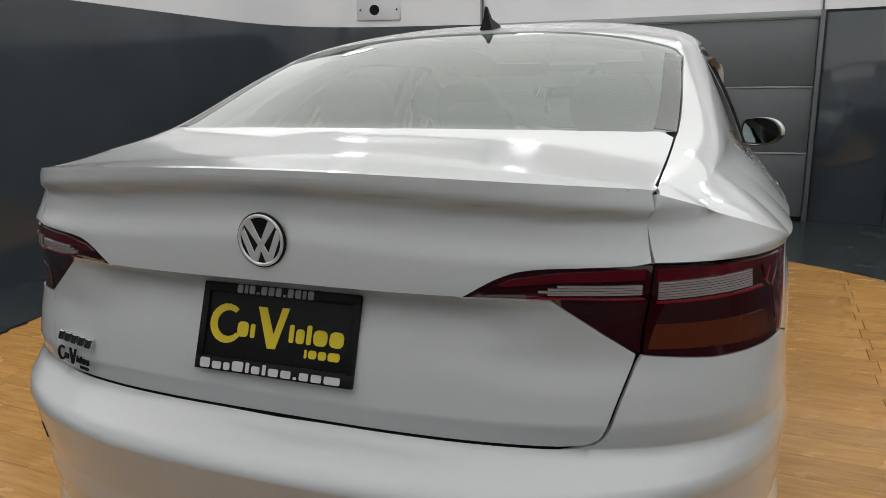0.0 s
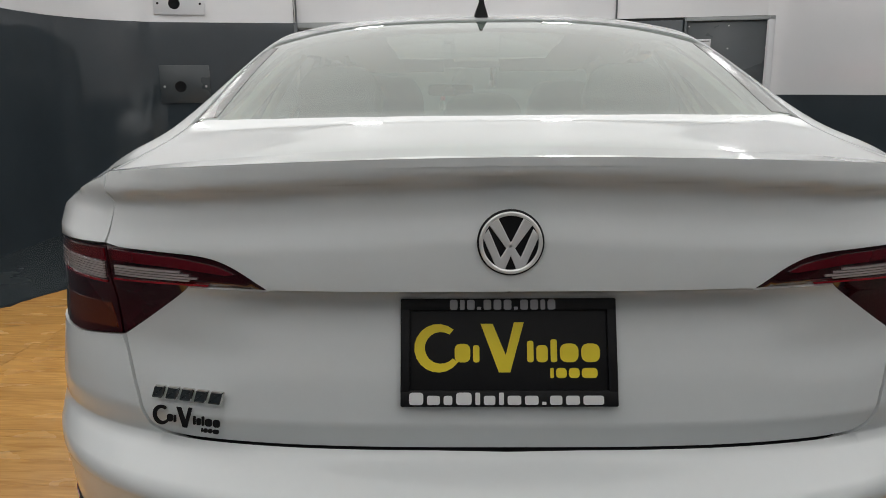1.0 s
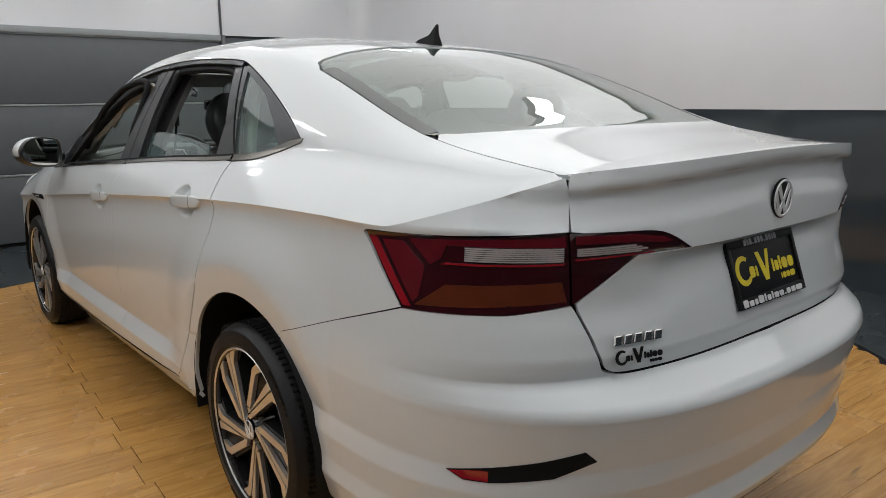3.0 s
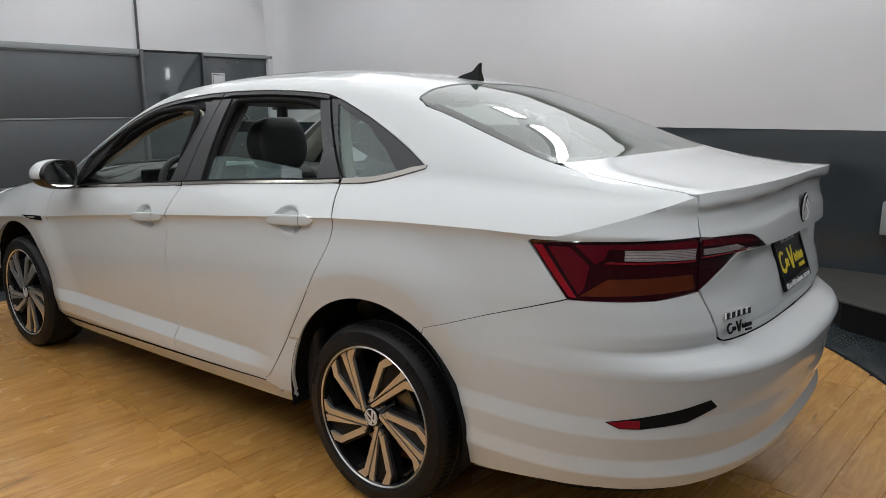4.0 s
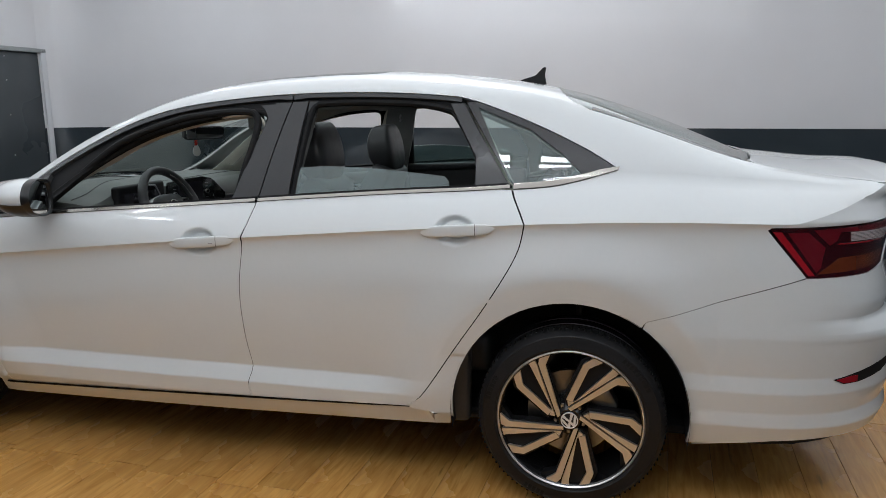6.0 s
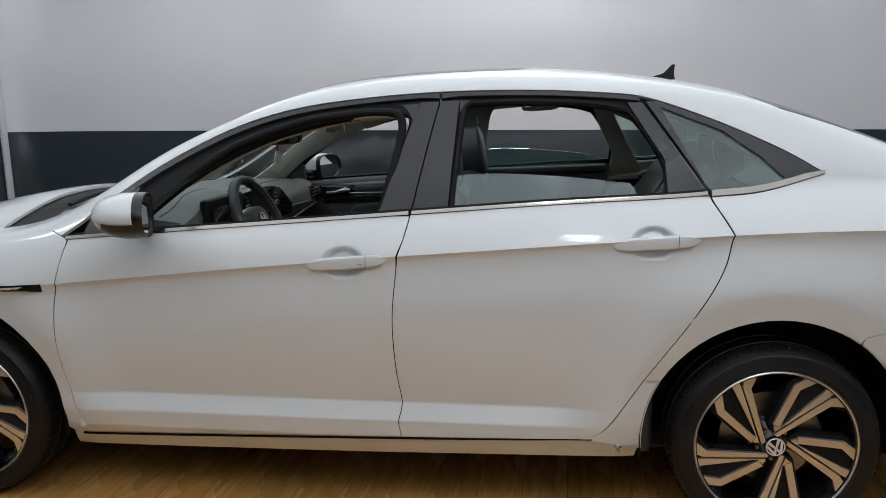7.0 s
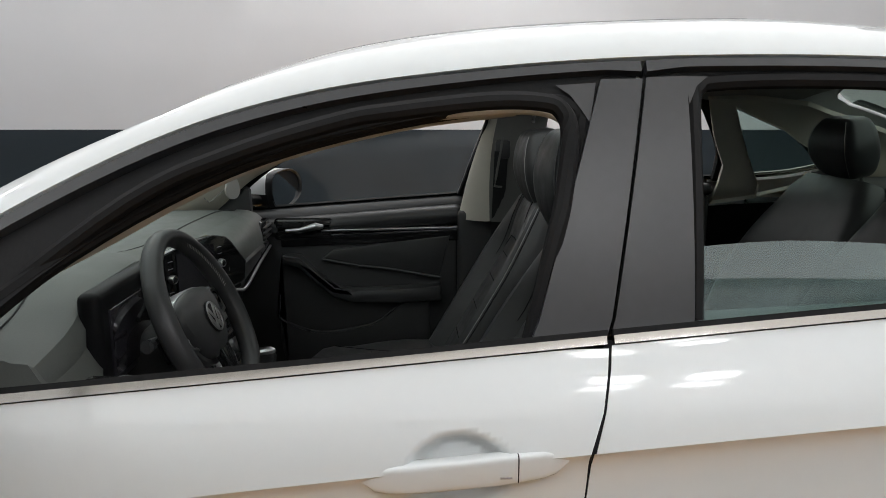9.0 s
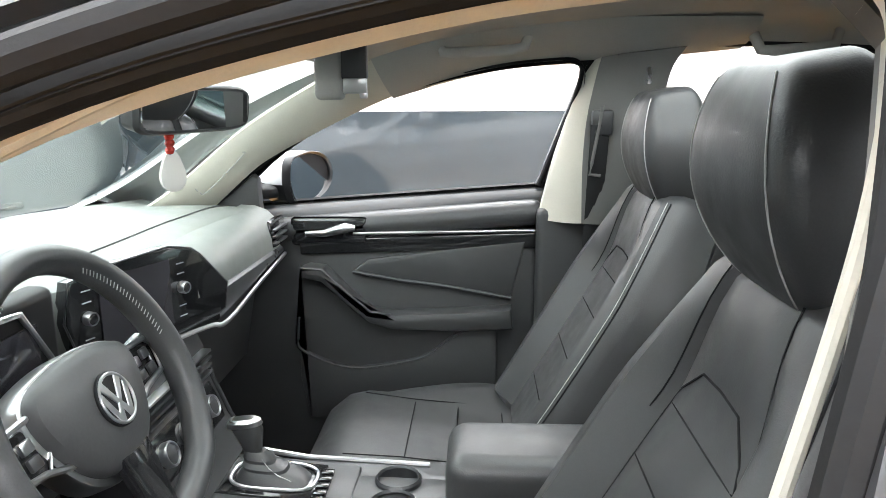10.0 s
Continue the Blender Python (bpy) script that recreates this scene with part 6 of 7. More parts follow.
    for sx in (-1, 1):
        part("seam", tube([(cx + sx * w, y + dy, 0.528 + 0.05 * (y - 1.21) / 0.545 + 0.003) for w, y in ((0.135, 1.24), (0.142, 1.40), (0.140, 1.55), (0.150, 1.66))], 0.0013, 6), GAP, cushion, "sewn seam")
    part("seat_base", block(cx - 0.21, cx + 0.21, 1.22 + dy, 1.62 + dy, 0.27, 0.38, 0.02), SOFT_BLACK, seat, "black seat frame")


front_seat(-0.36, 0.035, "black leather driver's seat with stitched headrest")
front_seat(0.36, 0.0, "black leather front passenger seat with stitched headrest", (-0.024, -0.026))

bench = tagged(new("rear_bench"), "black leather rear bench with three headrests")
bench.parent = car
for cx, w in ((-0.40, 0.26), (0.0, 0.16), (0.40, 0.26)):
    seat_back("backrest", cx, (0.32, 0.55), (0.10, 1.115), w, 0.075, bench)
    part("cushion", block(cx - w * 0.98, cx + w * 0.98, 0.30, 0.82, 0.36, 0.53, 0.05, 4), LEATHER, bench)
headrest(-0.42, 0.09, 1.215, 0.125, 0.18, 0.055, bench)
headrest(0.42, 0.09, 1.215, 0.125, 0.18, 0.055, bench)
headrest(0.0, 0.11, 1.165, 0.115, 0.12, 0.05, bench)
part("rear_shelf", block(-0.62, 0.62, -0.60, 0.05, 1.085, 1.105, 0.008), SOFT_BLACK, car, "dark cloth rear shelf")
part("cabin_floor", block(-0.72, 0.72, 0.2, 2.5, 0.22, 0.26), CARPET, car, "black carpet")
part("bulkhead", block(-0.74, 0.74, 2.2, 2.26, 0.24, 0.92), CARPET, car, "black footwell carpet")
part("boot_bulkhead", block(-0.66, 0.66, -0.02, 0.0, 0.26, 1.08), CARPET, car)


# dashboard: one profile across the car, with a hood over the dials
def dash_ring(x):
    hood = math.exp(-(((x + 0.36) / 0.20) ** 4))
    far = max(0.0, abs(x) - 0.55)
    z = 1.002 + 0.040 * hood - 0.25 * far**1.5
    y = 1.945 + 0.015 * hood + 0.035 * math.exp(-(((x + 0.13) / 0.11) ** 2)) - 0.02 * (x > 0.35) * min(1, (x - 0.35) / 0.3)
    return [(x, 2.50 - 0.5 * far, 0.985), (x, 2.34 - 0.4 * far, 1.000), (x, 2.20, z + 0.002), (x, 2.08, z + 0.004), (x, y + 0.045, z - 0.004), (x, y + 0.012, z - 0.020), (x, y, z - 0.045), (x, y + 0.004, z - 0.085 - 0.03 * (1 - hood)), (x, y + 0.03, z - 0.10 - 0.03 * (1 - hood)), (x, 2.10, 0.86), (x, 2.5, 0.86)]


rings = [dash_ring(x) for x in np.linspace(-0.735, 0.735, 40)]
dash = part("dashboard", loft(rings), DASH, car, "grey soft-touch dashboard top")
for off, r in ((0.055, 0.0018), (0.13, 0.0012)):
    part("stitched_seam", tube([(x, dash_ring(x)[4][1] + off, dash_ring(x)[4][2] + 0.006) for x in np.linspace(-0.70, 0.70, 30)], r, 6), SOFT_BLACK, dash, "dark sewn seam")
face = [[(x, 1.945, 0.885), (x, 1.925, 0.872), (x, 1.930, 0.855), (x, 1.965, 0.845), (x, 1.99, 0.74), (x, 2.02, 0.58), (x, 2.14, 0.52), (x, 2.2, 0.88), (x, 2.0, 0.90)] for x in np.linspace(-0.73, 0.800, 4)]
part("lower_dash", loft(face), SOFT_BLACK, dash, "black lower dashboard")
wing = []
for x in np.linspace(0.10, 0.70, 9):
    y0, zl = float(np.interp(x, (0.10, 0.16, 0.70), (1.878, 1.872, 1.900))), float(np.interp(x, (0.16, 0.70), (0.917, 0.886)))
    wing.append([(x, y0, zl), (x, y0 + 0.002, zl + 0.030), (x, y0 + 0.012, 0.962), (x, y0 + 0.028, 0.978), (x, y0 + 0.060, 0.990), (x, 1.995, 0.992), (x, 1.995, zl)])
part("dash_wing", loft(wing), DASH, dash, "grey soft dashboard face beside the display")
decor = []
for x in np.linspace(0.150, 0.705, 9):
    y0 = float(np.interp(x, (0.15, 0.705), (1.862, 1.894)))
    z0, z1 = np.interp(x, (0.15, 0.705), (0.862, 0.869)), np.interp(x, (0.15, 0.705), (0.918, 0.886))
    decor.append([(x, y0 + 0.005, z0), (x, y0, z0 + 0.004), (x, y0, z1 - 0.005), (x, y0 + 0.006, z1), (x, 1.97, z1), (x, 1.97, z0)])
part("decor_strip", loft(decor), TRIM, dash, "dark satin decor strip")
part("silver_strip", tube(bend([(0.705, 1.890, 0.866), (0.42, 1.872, 0.861), (0.160, 1.852, 0.858), (0.120, 1.866, 0.862), (0.05, 1.893, 0.864), (-0.10, 1.947, 0.864)], 4), 0.0045, 8), SATIN, dash, "silver trim line")
cheek = [[(x, y, z + 0.03 * (x < -0.70)) for y, z in ((2.06, 0.955), (1.955, 0.945), (1.930, 0.90), (1.935, 0.84), (1.98, 0.79), (2.08, 0.78))] for x in (-0.742, -0.70, -0.62, -0.555)]
part("dash_cheek", loft(cheek), DASH, dash, "grey dashboard end beside the dials")
for sx in (1,):
    vent = part("air_vent", block(0.615, 0.738, 1.896, 1.945, 0.890, 0.962, 0.008), BLACK_GLOSS, dash, "black side air vent")
    for k in range(3):
        part("vent_slat", block(0.622, 0.732, 1.888, 1.902, 0.902 + 0.017 * k, 0.907 + 0.017 * k, 0.001), TRIM, vent)
# centre screen, turned to the driver
SM = Matrix.Translation((0.0714, 1.9127, 0.925)) @ pose(0, 0, 0, 90, 0, -19.7)
surround = [(-0.215, 0.080), (-0.136, 0.091), (-0.022, 0.095), (0.030, 0.083), (0.052, 0.068), (0.118, 0.002), (0.108, -0.044), (0.090, -0.049), (-0.010, -0.056), (-0.190, -0.062), (-0.209, -0.035), (-0.229, 0.024)]
screen = part("centre_screen", prism(surround, 0.022, SM, bevel=0.004), BLACK_GLOSS, dash, "black centre display surround")
part("surround_edge", tube([SM @ Vector((x, z, 0.0205)) for x, z in surround + surround[:1]], 0.0017, 6), TRIM, screen, "thin grey edge of the surround")
part("display", prism([(-0.168, 0.075), (-0.026, 0.075), (-0.026, -0.043), (-0.168, -0.046)], 0.002, SM @ pose(0, 0, 0.0225)), SCREEN, screen, "switched-off glass display")
for x in (-0.190, 0.0):
    part("knob", ring_mesh(0.0075, 0.0105, 0.012, SM @ pose(x, 0.022, 0.022), 24), SATIN, screen, "silver knob rim")
    part("knob", lathe([(0.0, 0.013), (0.006, 0.013), (0.0082, 0.011), (0.0084, 0.0), (0.0, 0.0)], 20, SM @ pose(x, 0.022, 0.022)), BLACK_GLOSS, screen, "black knob")
    for z in (0.062, 0.045, -0.010, -0.028):
        part("button_mark", block(x - 0.008, x + 0.008, z, z + 0.0016, 0.022, 0.0232, m=SM), GREY_INK, screen)
# dials
binnacle = part("instrument_panel", block(-0.545, -0.235, 1.945, 2.06, 0.845, 1.004, 0.02), SOFT_BLACK, dash, "black instrument cluster")
part("cluster_bezel", block(-0.565, -0.232, 1.926, 1.966, 0.858, 1.030, 0.014, 3), BLACK_PLATE, binnacle, "black cluster surround")
part("cluster_screen", block(-0.53, -0.285, 1.921, 1.930, 0.872, 0.995, 0.002), SCREEN, binnacle, "switched-off digital dials")
part("cluster_trim", tube([(-0.36, 1.922, 1.018), (-0.314, 1.922, 1.014), (-0.264, 1.920, 0.940), (-0.267, 1.920, 0.88), (-0.32, 1.922, 0.864)], 0.004, 8), SATIN, binnacle, "silver cluster trim")
STACK = ((1.905, 0.870), (1.886, 0.825), (1.876, 0.768), (1.848, 0.700), (1.815, 0.640))
stack = part("centre_fascia", loft([[(x, y, z) for y, z in STACK] + [(x, 2.0, 0.640), (x, 2.0, 0.870)] for x in (-0.165, -0.155, 0.112, 0.120)]), SOFT_BLACK, dash, "black centre stack")
for sx, x in ((-1, -0.165), (1, 0.120)):
    part("stack_edge", tube([(x, 1.880, 0.800), (x, 1.873, 0.766), (x, 1.845, 0.697), (x, 1.812, 0.640)], 0.0045, 8), TRIM, stack, "grey edge of the centre stack")
for k in range(4):
    part("vent_slat", block(-0.135, 0.112, 1.868, 1.885, 0.778 + 0.013 * k, 0.783 + 0.013 * k, 0.001), SATIN if k == 3 else TRIM, stack, "horizontal vent slat")
CP = Matrix.Translation((-0.022, 1.864, 0.733)) @ pose(0, 0, 0, 68, 0, 0)
climate = part("climate_panel", prism([(-0.122, 0.033), (0.122, 0.033), (0.126, 0.0), (0.118, -0.036), (-0.118, -0.036), (-0.126, 0.0)], 0.006, CP, bevel=0.002), BLACK_GLOSS, stack, "black climate control panel")
for x in (-0.095, -0.018, 0.078):
    part("climate_knob", ring_mesh(0.016, 0.020, 0.013, CP @ pose(x, 0.0, 0.006), 28), SATIN, climate, "silver climate knob rim")
    part("climate_knob", lathe([(0.0, 0.012), (0.013, 0.012), (0.0165, 0.010), (0.0168, 0.0), (0.0, 0.0)], 24, CP @ pose(x, 0.0, 0.006)), SOFT_BLACK, climate, "black climate knob")

# steering wheel
SW = Matrix.Translation((-0.347, 1.815, 0.921)) @ pose(0, 0, 0, 65, 0, 0)
wheel = tagged(new("steering_wheel"), "black leather steering wheel with silver spokes")
wheel.parent = car
bm = bmesh.new()
R, r = 0.178, 0.0180
rim = []
for k in range(72):
    a = 2 * math.pi * k / 72
    flat = 1 - 0.10 * max(0, -math.sin(a) - 0.72) / 0.28
    fat = 1 + 0.12 * max(0, abs(math.cos(a)) - 0.6)
    rim.append([SW @ Vector(((R * flat + r * fat * math.cos(b)) * math.cos(a), (R * flat + r * fat * math.cos(b)) * math.sin(a), r * 1.15 * fat * math.sin(b))) for b in (2 * math.pi * j / 14 for j in range(14))])
part("rim", loft(rim + [rim[0]], caps=False), LEATHER, wheel, "black leather rim")
for a0, a1 in ((10, 62), (118, 170)):
    for k in range(26):
        a = radians(a0 + (a1 - a0) * k / 25)
        q = [Vector(((R - r * 1.0 + dx) * math.cos(a + da), (R - r * 1.0 + dx) * math.sin(a + da), 0.010 + dz)) for dx, da, dz in ((0.0, 0.0, 0.0), (0.0045, 0.020, 0.004))]
        part("stitch", tube([SW @ v for v in q], 0.0007, 5), STITCH, wheel)
hubpts = bend([(-0.088, 0.010), (-0.080, 0.045), (-0.03, 0.058), (0.03, 0.058), (0.080, 0.045), (0.088, 0.010), (0.062, -0.042), (0.025, -0.066), (-0.025, -0.066), (-0.062, -0.042)], 5, closed=True)
part("hub_trim", prism([(x * 1.20, y * 1.22 - 0.003) for x, y in hubpts], 0.030, SW @ pose(0, 0, -0.044), bevel=0.005), SATIN, wheel, "silver hub trim")
hub = loft([[SW @ Vector((x * g * 1.12, y * g * 1.12, z - 0.036)) for x, y in hubpts] for g, z in ((1.0, 0.0), (1.0, 0.026), (0.95, 0.036), (0.80, 0.044), (0.5, 0.049), (0.1, 0.051))])
part("airbag_cover", hub, SOFT_BLACK, wheel, "black airbag cover")
emblem(wheel, SW @ pose(0, 0, 0.0145), 0.033, SATIN)
SPOKE = SW @ pose(0, 0, -0.026)
for sx in (-1, 1):
    part("spoke", prism([(sx * x, y) for x, y in ((0.07, 0.028), (0.168, 0.030), (0.168, -0.020), (0.075, -0.030))], 0.018, SPOKE @ pose(0, 0, -0.008), bevel=0.004), BLACK_GLOSS, wheel, "gloss black spoke")
    part("spoke_trim", tube([SPOKE @ Vector((sx * 0.078, 0.036, 0.014)), SPOKE @ Vector((sx * 0.12, 0.034, 0.013)), SPOKE @ Vector((sx * 0.164, 0.032, 0.010))], 0.004, 8), SATIN, wheel, "silver spoke edge")
    part("spoke_trim", tube([SPOKE @ Vector((sx * 0.070, -0.036, 0.014)), SPOKE @ Vector((sx * 0.11, -0.022, 0.013)), SPOKE @ Vector((sx * 0.164, -0.016, 0.010))], 0.004, 8), SATIN, wheel, "silver spoke edge")
    pod = [(0.096, 0.034), (0.150, 0.034), (0.166, 0.020), (0.160, -0.016), (0.104, -0.024), (0.090, -0.004)]
    part("spoke_frame", tube([SPOKE @ Vector((sx * x, y, 0.0125)) for x, y in pod + pod[:1]], 0.0022, 8), SATIN, wheel, "silver frame round the buttons")
    for bx, by in ((0.115, 0.012), (0.115, -0.006), (0.142, 0.016), (0.142, -0.006)):
        part("button", block(sx * bx - 0.009, sx * bx + 0.009, by - 0.007, by + 0.007, 0.008, 0.0145, 0.002, m=SPOKE), SATIN if bx < 0.12 and by > 0 else TRIM, wheel)
    part("stalk", tube([SW @ Vector((sx * 0.05, 0.012, -0.05)), SW @ Vector((sx * 0.13, 0.022, -0.045)), SW @ Vector((sx * 0.19, 0.028, -0.04))], [0.008, 0.008, 0.012], 10), TRIM, wheel, "black column stalk")
part("lower_spoke", prism([(-0.030, -0.060), (0.030, -0.060), (0.018, -0.162), (-0.018, -0.162)], 0.016, SW @ pose(0, 0, -0.008), bevel=0.004), BLACK_GLOSS, wheel, "gloss black lower spoke")
part("column", block(-0.42, -0.30, 1.87, 2.02, 0.80, 0.915, 0.03, 3, pose(0, 0, 0)), SOFT_BLACK, wheel, "black column shroud")

# centre console, selector, armrest
console = tagged(new("centre_console"), "black centre console with a silver-framed selector")
console.parent = car
part("body", loft([oval(0.0, y, z, w, h, (1, 0, 0), (0, 0, 1), 20, 0.5) for y, z, w, h in ((1.05, 0.45, 0.10, 0.16), (1.40, 0.45, 0.10, 0.16), (1.62, 0.45, 0.105, 0.165), (1.85, 0.46, 0.125, 0.18), (1.98, 0.50, 0.14, 0.20))]), SOFT_BLACK, console)
part("deck", block(-0.085, 0.085, 1.60, 1.90, 0.612, 0.630, 0.005, m=Matrix.Translation((0, 1.75, 0.62)) @ pose(0, 0, 0, 5, 0, 0) @ Matrix.Translation((0, -1.75, -0.62))), SOFT_BLACK, console, "black console deck")
for sx in (-1, 1):
    part("deck_trim", tube([(sx * 0.098, 1.48, 0.612), (sx * 0.10, 1.70, 0.622), (sx * 0.115, 1.90, 0.645)], 0.005, 8), SATIN, console, "silver console edge")
part("selector_plate", block(-0.050, 0.068, 1.655, 1.835, 0.626, 0.634, 0.003, m=Matrix.Translation((0, 1.75, 0.63)) @ pose(0, 0, 0, 5, 0, 0) @ Matrix.Translation((0, -1.75, -0.63))), BLACK_GLOSS, console, "black selector plate")
part("boot_ring", tube([(0.01 + 0.044 * math.copysign(abs(math.cos(a)) ** 0.6, math.cos(a)), 1.735 + 0.070 * math.copysign(abs(math.sin(a)) ** 0.6, math.sin(a)), 0.635 + 0.006 * math.sin(a)) for a in np.linspace(0, 2 * math.pi, 33)], 0.0032, 8), SATIN, console, "silver selector surround")
boot = part("selector_boot", loft([oval(0.01, y, z, a, b, (1, 0, 0), (0, 1, 0.1), 24, 0.7) for y, z, a, b in ((1.735, 0.630, 0.040, 0.064), (1.738, 0.643, 0.034, 0.054), (1.748, 0.651, 0.026, 0.038), (1.750, 0.657, 0.027, 0.037), (1.758, 0.664, 0.019, 0.026), (1.760, 0.670, 0.020, 0.025), (1.766, 0.682, 0.013, 0.017))]), LEATHER, console, "creased black leather selector boot")
for sx in (-1, 1):
    part("stitching", tube([(0.01 + sx * x, y, z) for x, y, z in ((0.028, 1.700, 0.640), (0.026, 1.722, 0.649), (0.022, 1.738, 0.659), (0.016, 1.750, 0.672))], 0.0009, 5), STITCH, boot, "light stitched seam")
part("selector_knob", loft([oval(0.01, y, z, a, b, (1, 0, 0), (0, 1, 0.2), 24, 0.8) for y, z, a, b in ((1.768, 0.672, 0.011, 0.014), (1.772, 0.692, 0.014, 0.018), (1.776, 0.710, 0.0165, 0.024), (1.779, 0.724, 0.017, 0.028), (1.780, 0.732, 0.014, 0.025))]), SOFT_BLACK, console, "black gear selector")
part("knob_cap", loft([oval(0.01, 1.781 + dy, z, a, b, (1, 0, 0), (0, 1, -0.1), 24, 0.8) for dy, z, a, b in ((0.0, 0.726, 0.0175, 0.030), (0.001, 0.733, 0.0165, 0.028), (0.001, 0.738, 0.011, 0.020))]), SATIN, console, "satin silver selector cap")
for k in range(5):
    part("console_button", block(0.030 - 0.022 * k, 0.046 - 0.022 * k, 1.640, 1.662, 0.622, 0.630, 0.002), BLACK_GLOSS, console)
for x in (-0.04, 0.04):
    part("cup_holder", lathe([(0.034, 0.0), (0.037, 0.004), (0.040, 0.0), (0.036, -0.05), (0.0, -0.05)], 24, pose(x, 1.53, 0.618)), TRIM, console, "cup holder")
arm = part("armrest", block(-0.085, 0.085, 1.08, 1.445, 0.612, 0.714, 0.034, 5), LEATHER, console, "black leather centre armrest")
part("stitching", tube([(-0.0862, y, 0.654) for y in np.linspace(1.13, 1.405, 12)], 0.0012, 5), STITCH, arm, "light stitched seam")

# inner mirror, sensor housing, visors, grab handles, belts
im = tagged(new("inside_mirror"), "black inside mirror with a hanging charm below")
im.parent = car
IM = Matrix.Translation((-0.105, 1.787, 1.243)) @ pose(0, 0, 0, 7, 0, -14)
part("housing", loft([[IM @ q for q in oval(0, y, 0, a, b, (1, 0, 0), (0, 0, 1), 36, 0.36)] for y, a, b in ((-0.016, 0.122, 0.029), (-0.010, 0.126, 0.032), (0.012, 0.120, 0.029), (0.034, 0.085, 0.018))]), SOFT_BLACK, im)
part("mirror_glass", loft([[IM @ q for q in oval(0, y, 0, a, b, (1, 0, 0), (0, 0, 1), 36, 0.36)] for y, a, b in ((-0.0158, 0.119, 0.0265), (-0.0175, 0.118, 0.0255))]), MIRROR, im)
part("stem", tube([(-0.10, 1.80, 1.258), (-0.08, 1.83, 1.295), (-0.05, 1.87, 1.318)], [0.014, 0.018, 0.03], 12), SOFT_BLACK, im)
RED_BEAD = material("red_bead", (0.62, 0.035, 0.02), 0.25, coat=0.5)
charm = tagged(new("hanging_charm"), "white tag on a string of red beads under the mirror", "charm")
CH = (-0.150, 1.800)
for k in range(5):
    for sx in (-1, 1):
        part("bead", lathe([(0.0, 0.006), (0.0045, 0.004), (0.0062, 0.0), (0.0045, -0.004), (0.0, -0.006)], 14, pose(CH[0] + sx * 0.0062, CH[1] + 0.002 * sx, 1.226 - 0.009 * k)), RED_BEAD, charm)
part("loop", tube([(CH[0], CH[1], 1.25), (CH[0], CH[1], 1.18)], 0.0012, 6), SATIN, charm)
part("tag", prism(bend([(0.0, 0.030), (0.010, 0.018), (0.0175, -0.006), (0.013, -0.022), (0.0, -0.028), (-0.013, -0.022), (-0.0175, -0.006), (-0.010, 0.018)], 5, closed=True), 0.006, Matrix.Translation((CH[0], CH[1], 1.163)) @ pose(0, 0, 0, 0, 0, -45) @ BACK, bevel=0.0015), material("white_tag", (0.72, 0.70, 0.66), 0.4), charm, "white teardrop tag")
part("sensor_housing", loft([oval(x, y, z, a, b, (1, 0, 0), (0, 1, 0), 20, 0.6) for x, y, z, a, b in ((0.02, 1.575, 1.390, 0.11, 0.11), (0.02, 1.575, 1.372, 0.11, 0.11), (0.02, 1.585, 1.354, 0.095, 0.095), (0.02, 1.595, 1.346, 0.06, 0.07))]), LINER, car, "grey roof console")
for k in range(2):
    part("reading_lamp", block(-0.045 + 0.08 * k, 0.005 + 0.08 * k, 1.545, 1.585, 1.343, 1.351, 0.004), SATIN, car, "roof reading lamp")
part("visor", block(0.14, 0.54, 1.60, 1.76, 1.352, 1.372, 0.008, m=Matrix.Translation((0.34, 1.68, 1.36)) @ pose(0, 0, 0, -18, 0, 0) @ Matrix.Translation((-0.34, -1.68, -1.36))), LINER, car, "grey sun visor")
part("visor", block(-0.54, -0.14, 1.60, 1.76, 1.352, 1.372, 0.008, m=Matrix.Translation((-0.34, 1.68, 1.36)) @ pose(0, 0, 0, -18, 0, 0) @ Matrix.Translation((0.34, -1.68, -1.36))), LINER, car, "grey sun visor")
toll = tagged(new("toll_tag"), "black box with a metal clip hanging from the visor", "transponder")
part("box", block(0.095, 0.118, 1.612, 1.662, 1.252, 1.350, 0.010, 3), LINER, toll, "grey plastic box")
part("strap", block(0.090, 0.108, 1.574, 1.616, 1.284, 1.350, 0.004), SOFT_BLACK, toll, "black strap")
part("clip", block(0.084, 0.094, 1.574, 1.612, 1.262, 1.286, 0.002), SATIN, toll, "bent metal clip")
part("clip", block(0.084, 0.094, 1.574, 1.586, 1.254, 1.264, 0.002), SATIN, toll, "bent metal clip")
for s, y0, y1 in ((-1, 1.285, 1.487), (1, 1.285, 1.487), (1, 0.62, 0.80)):
    part("grab_handle", tube([(s * 0.575, y0, 1.392), (s * 0.565, y0 + 0.012, 1.362), (s * 0.560, y0 + 0.04, 1.356), (s * 0.560, y1 - 0.04, 1.350), (s * 0.565, y1 - 0.012, 1.352), (s * 0.58, y1, 1.385)], 0.0095, 10, flat=1.3), LINER, car, "grey grab handle")
BELT = material("belt_web", (0.020, 0.020, 0.021), 0.8, grain=0.1, scale=500, bump=0.0002)
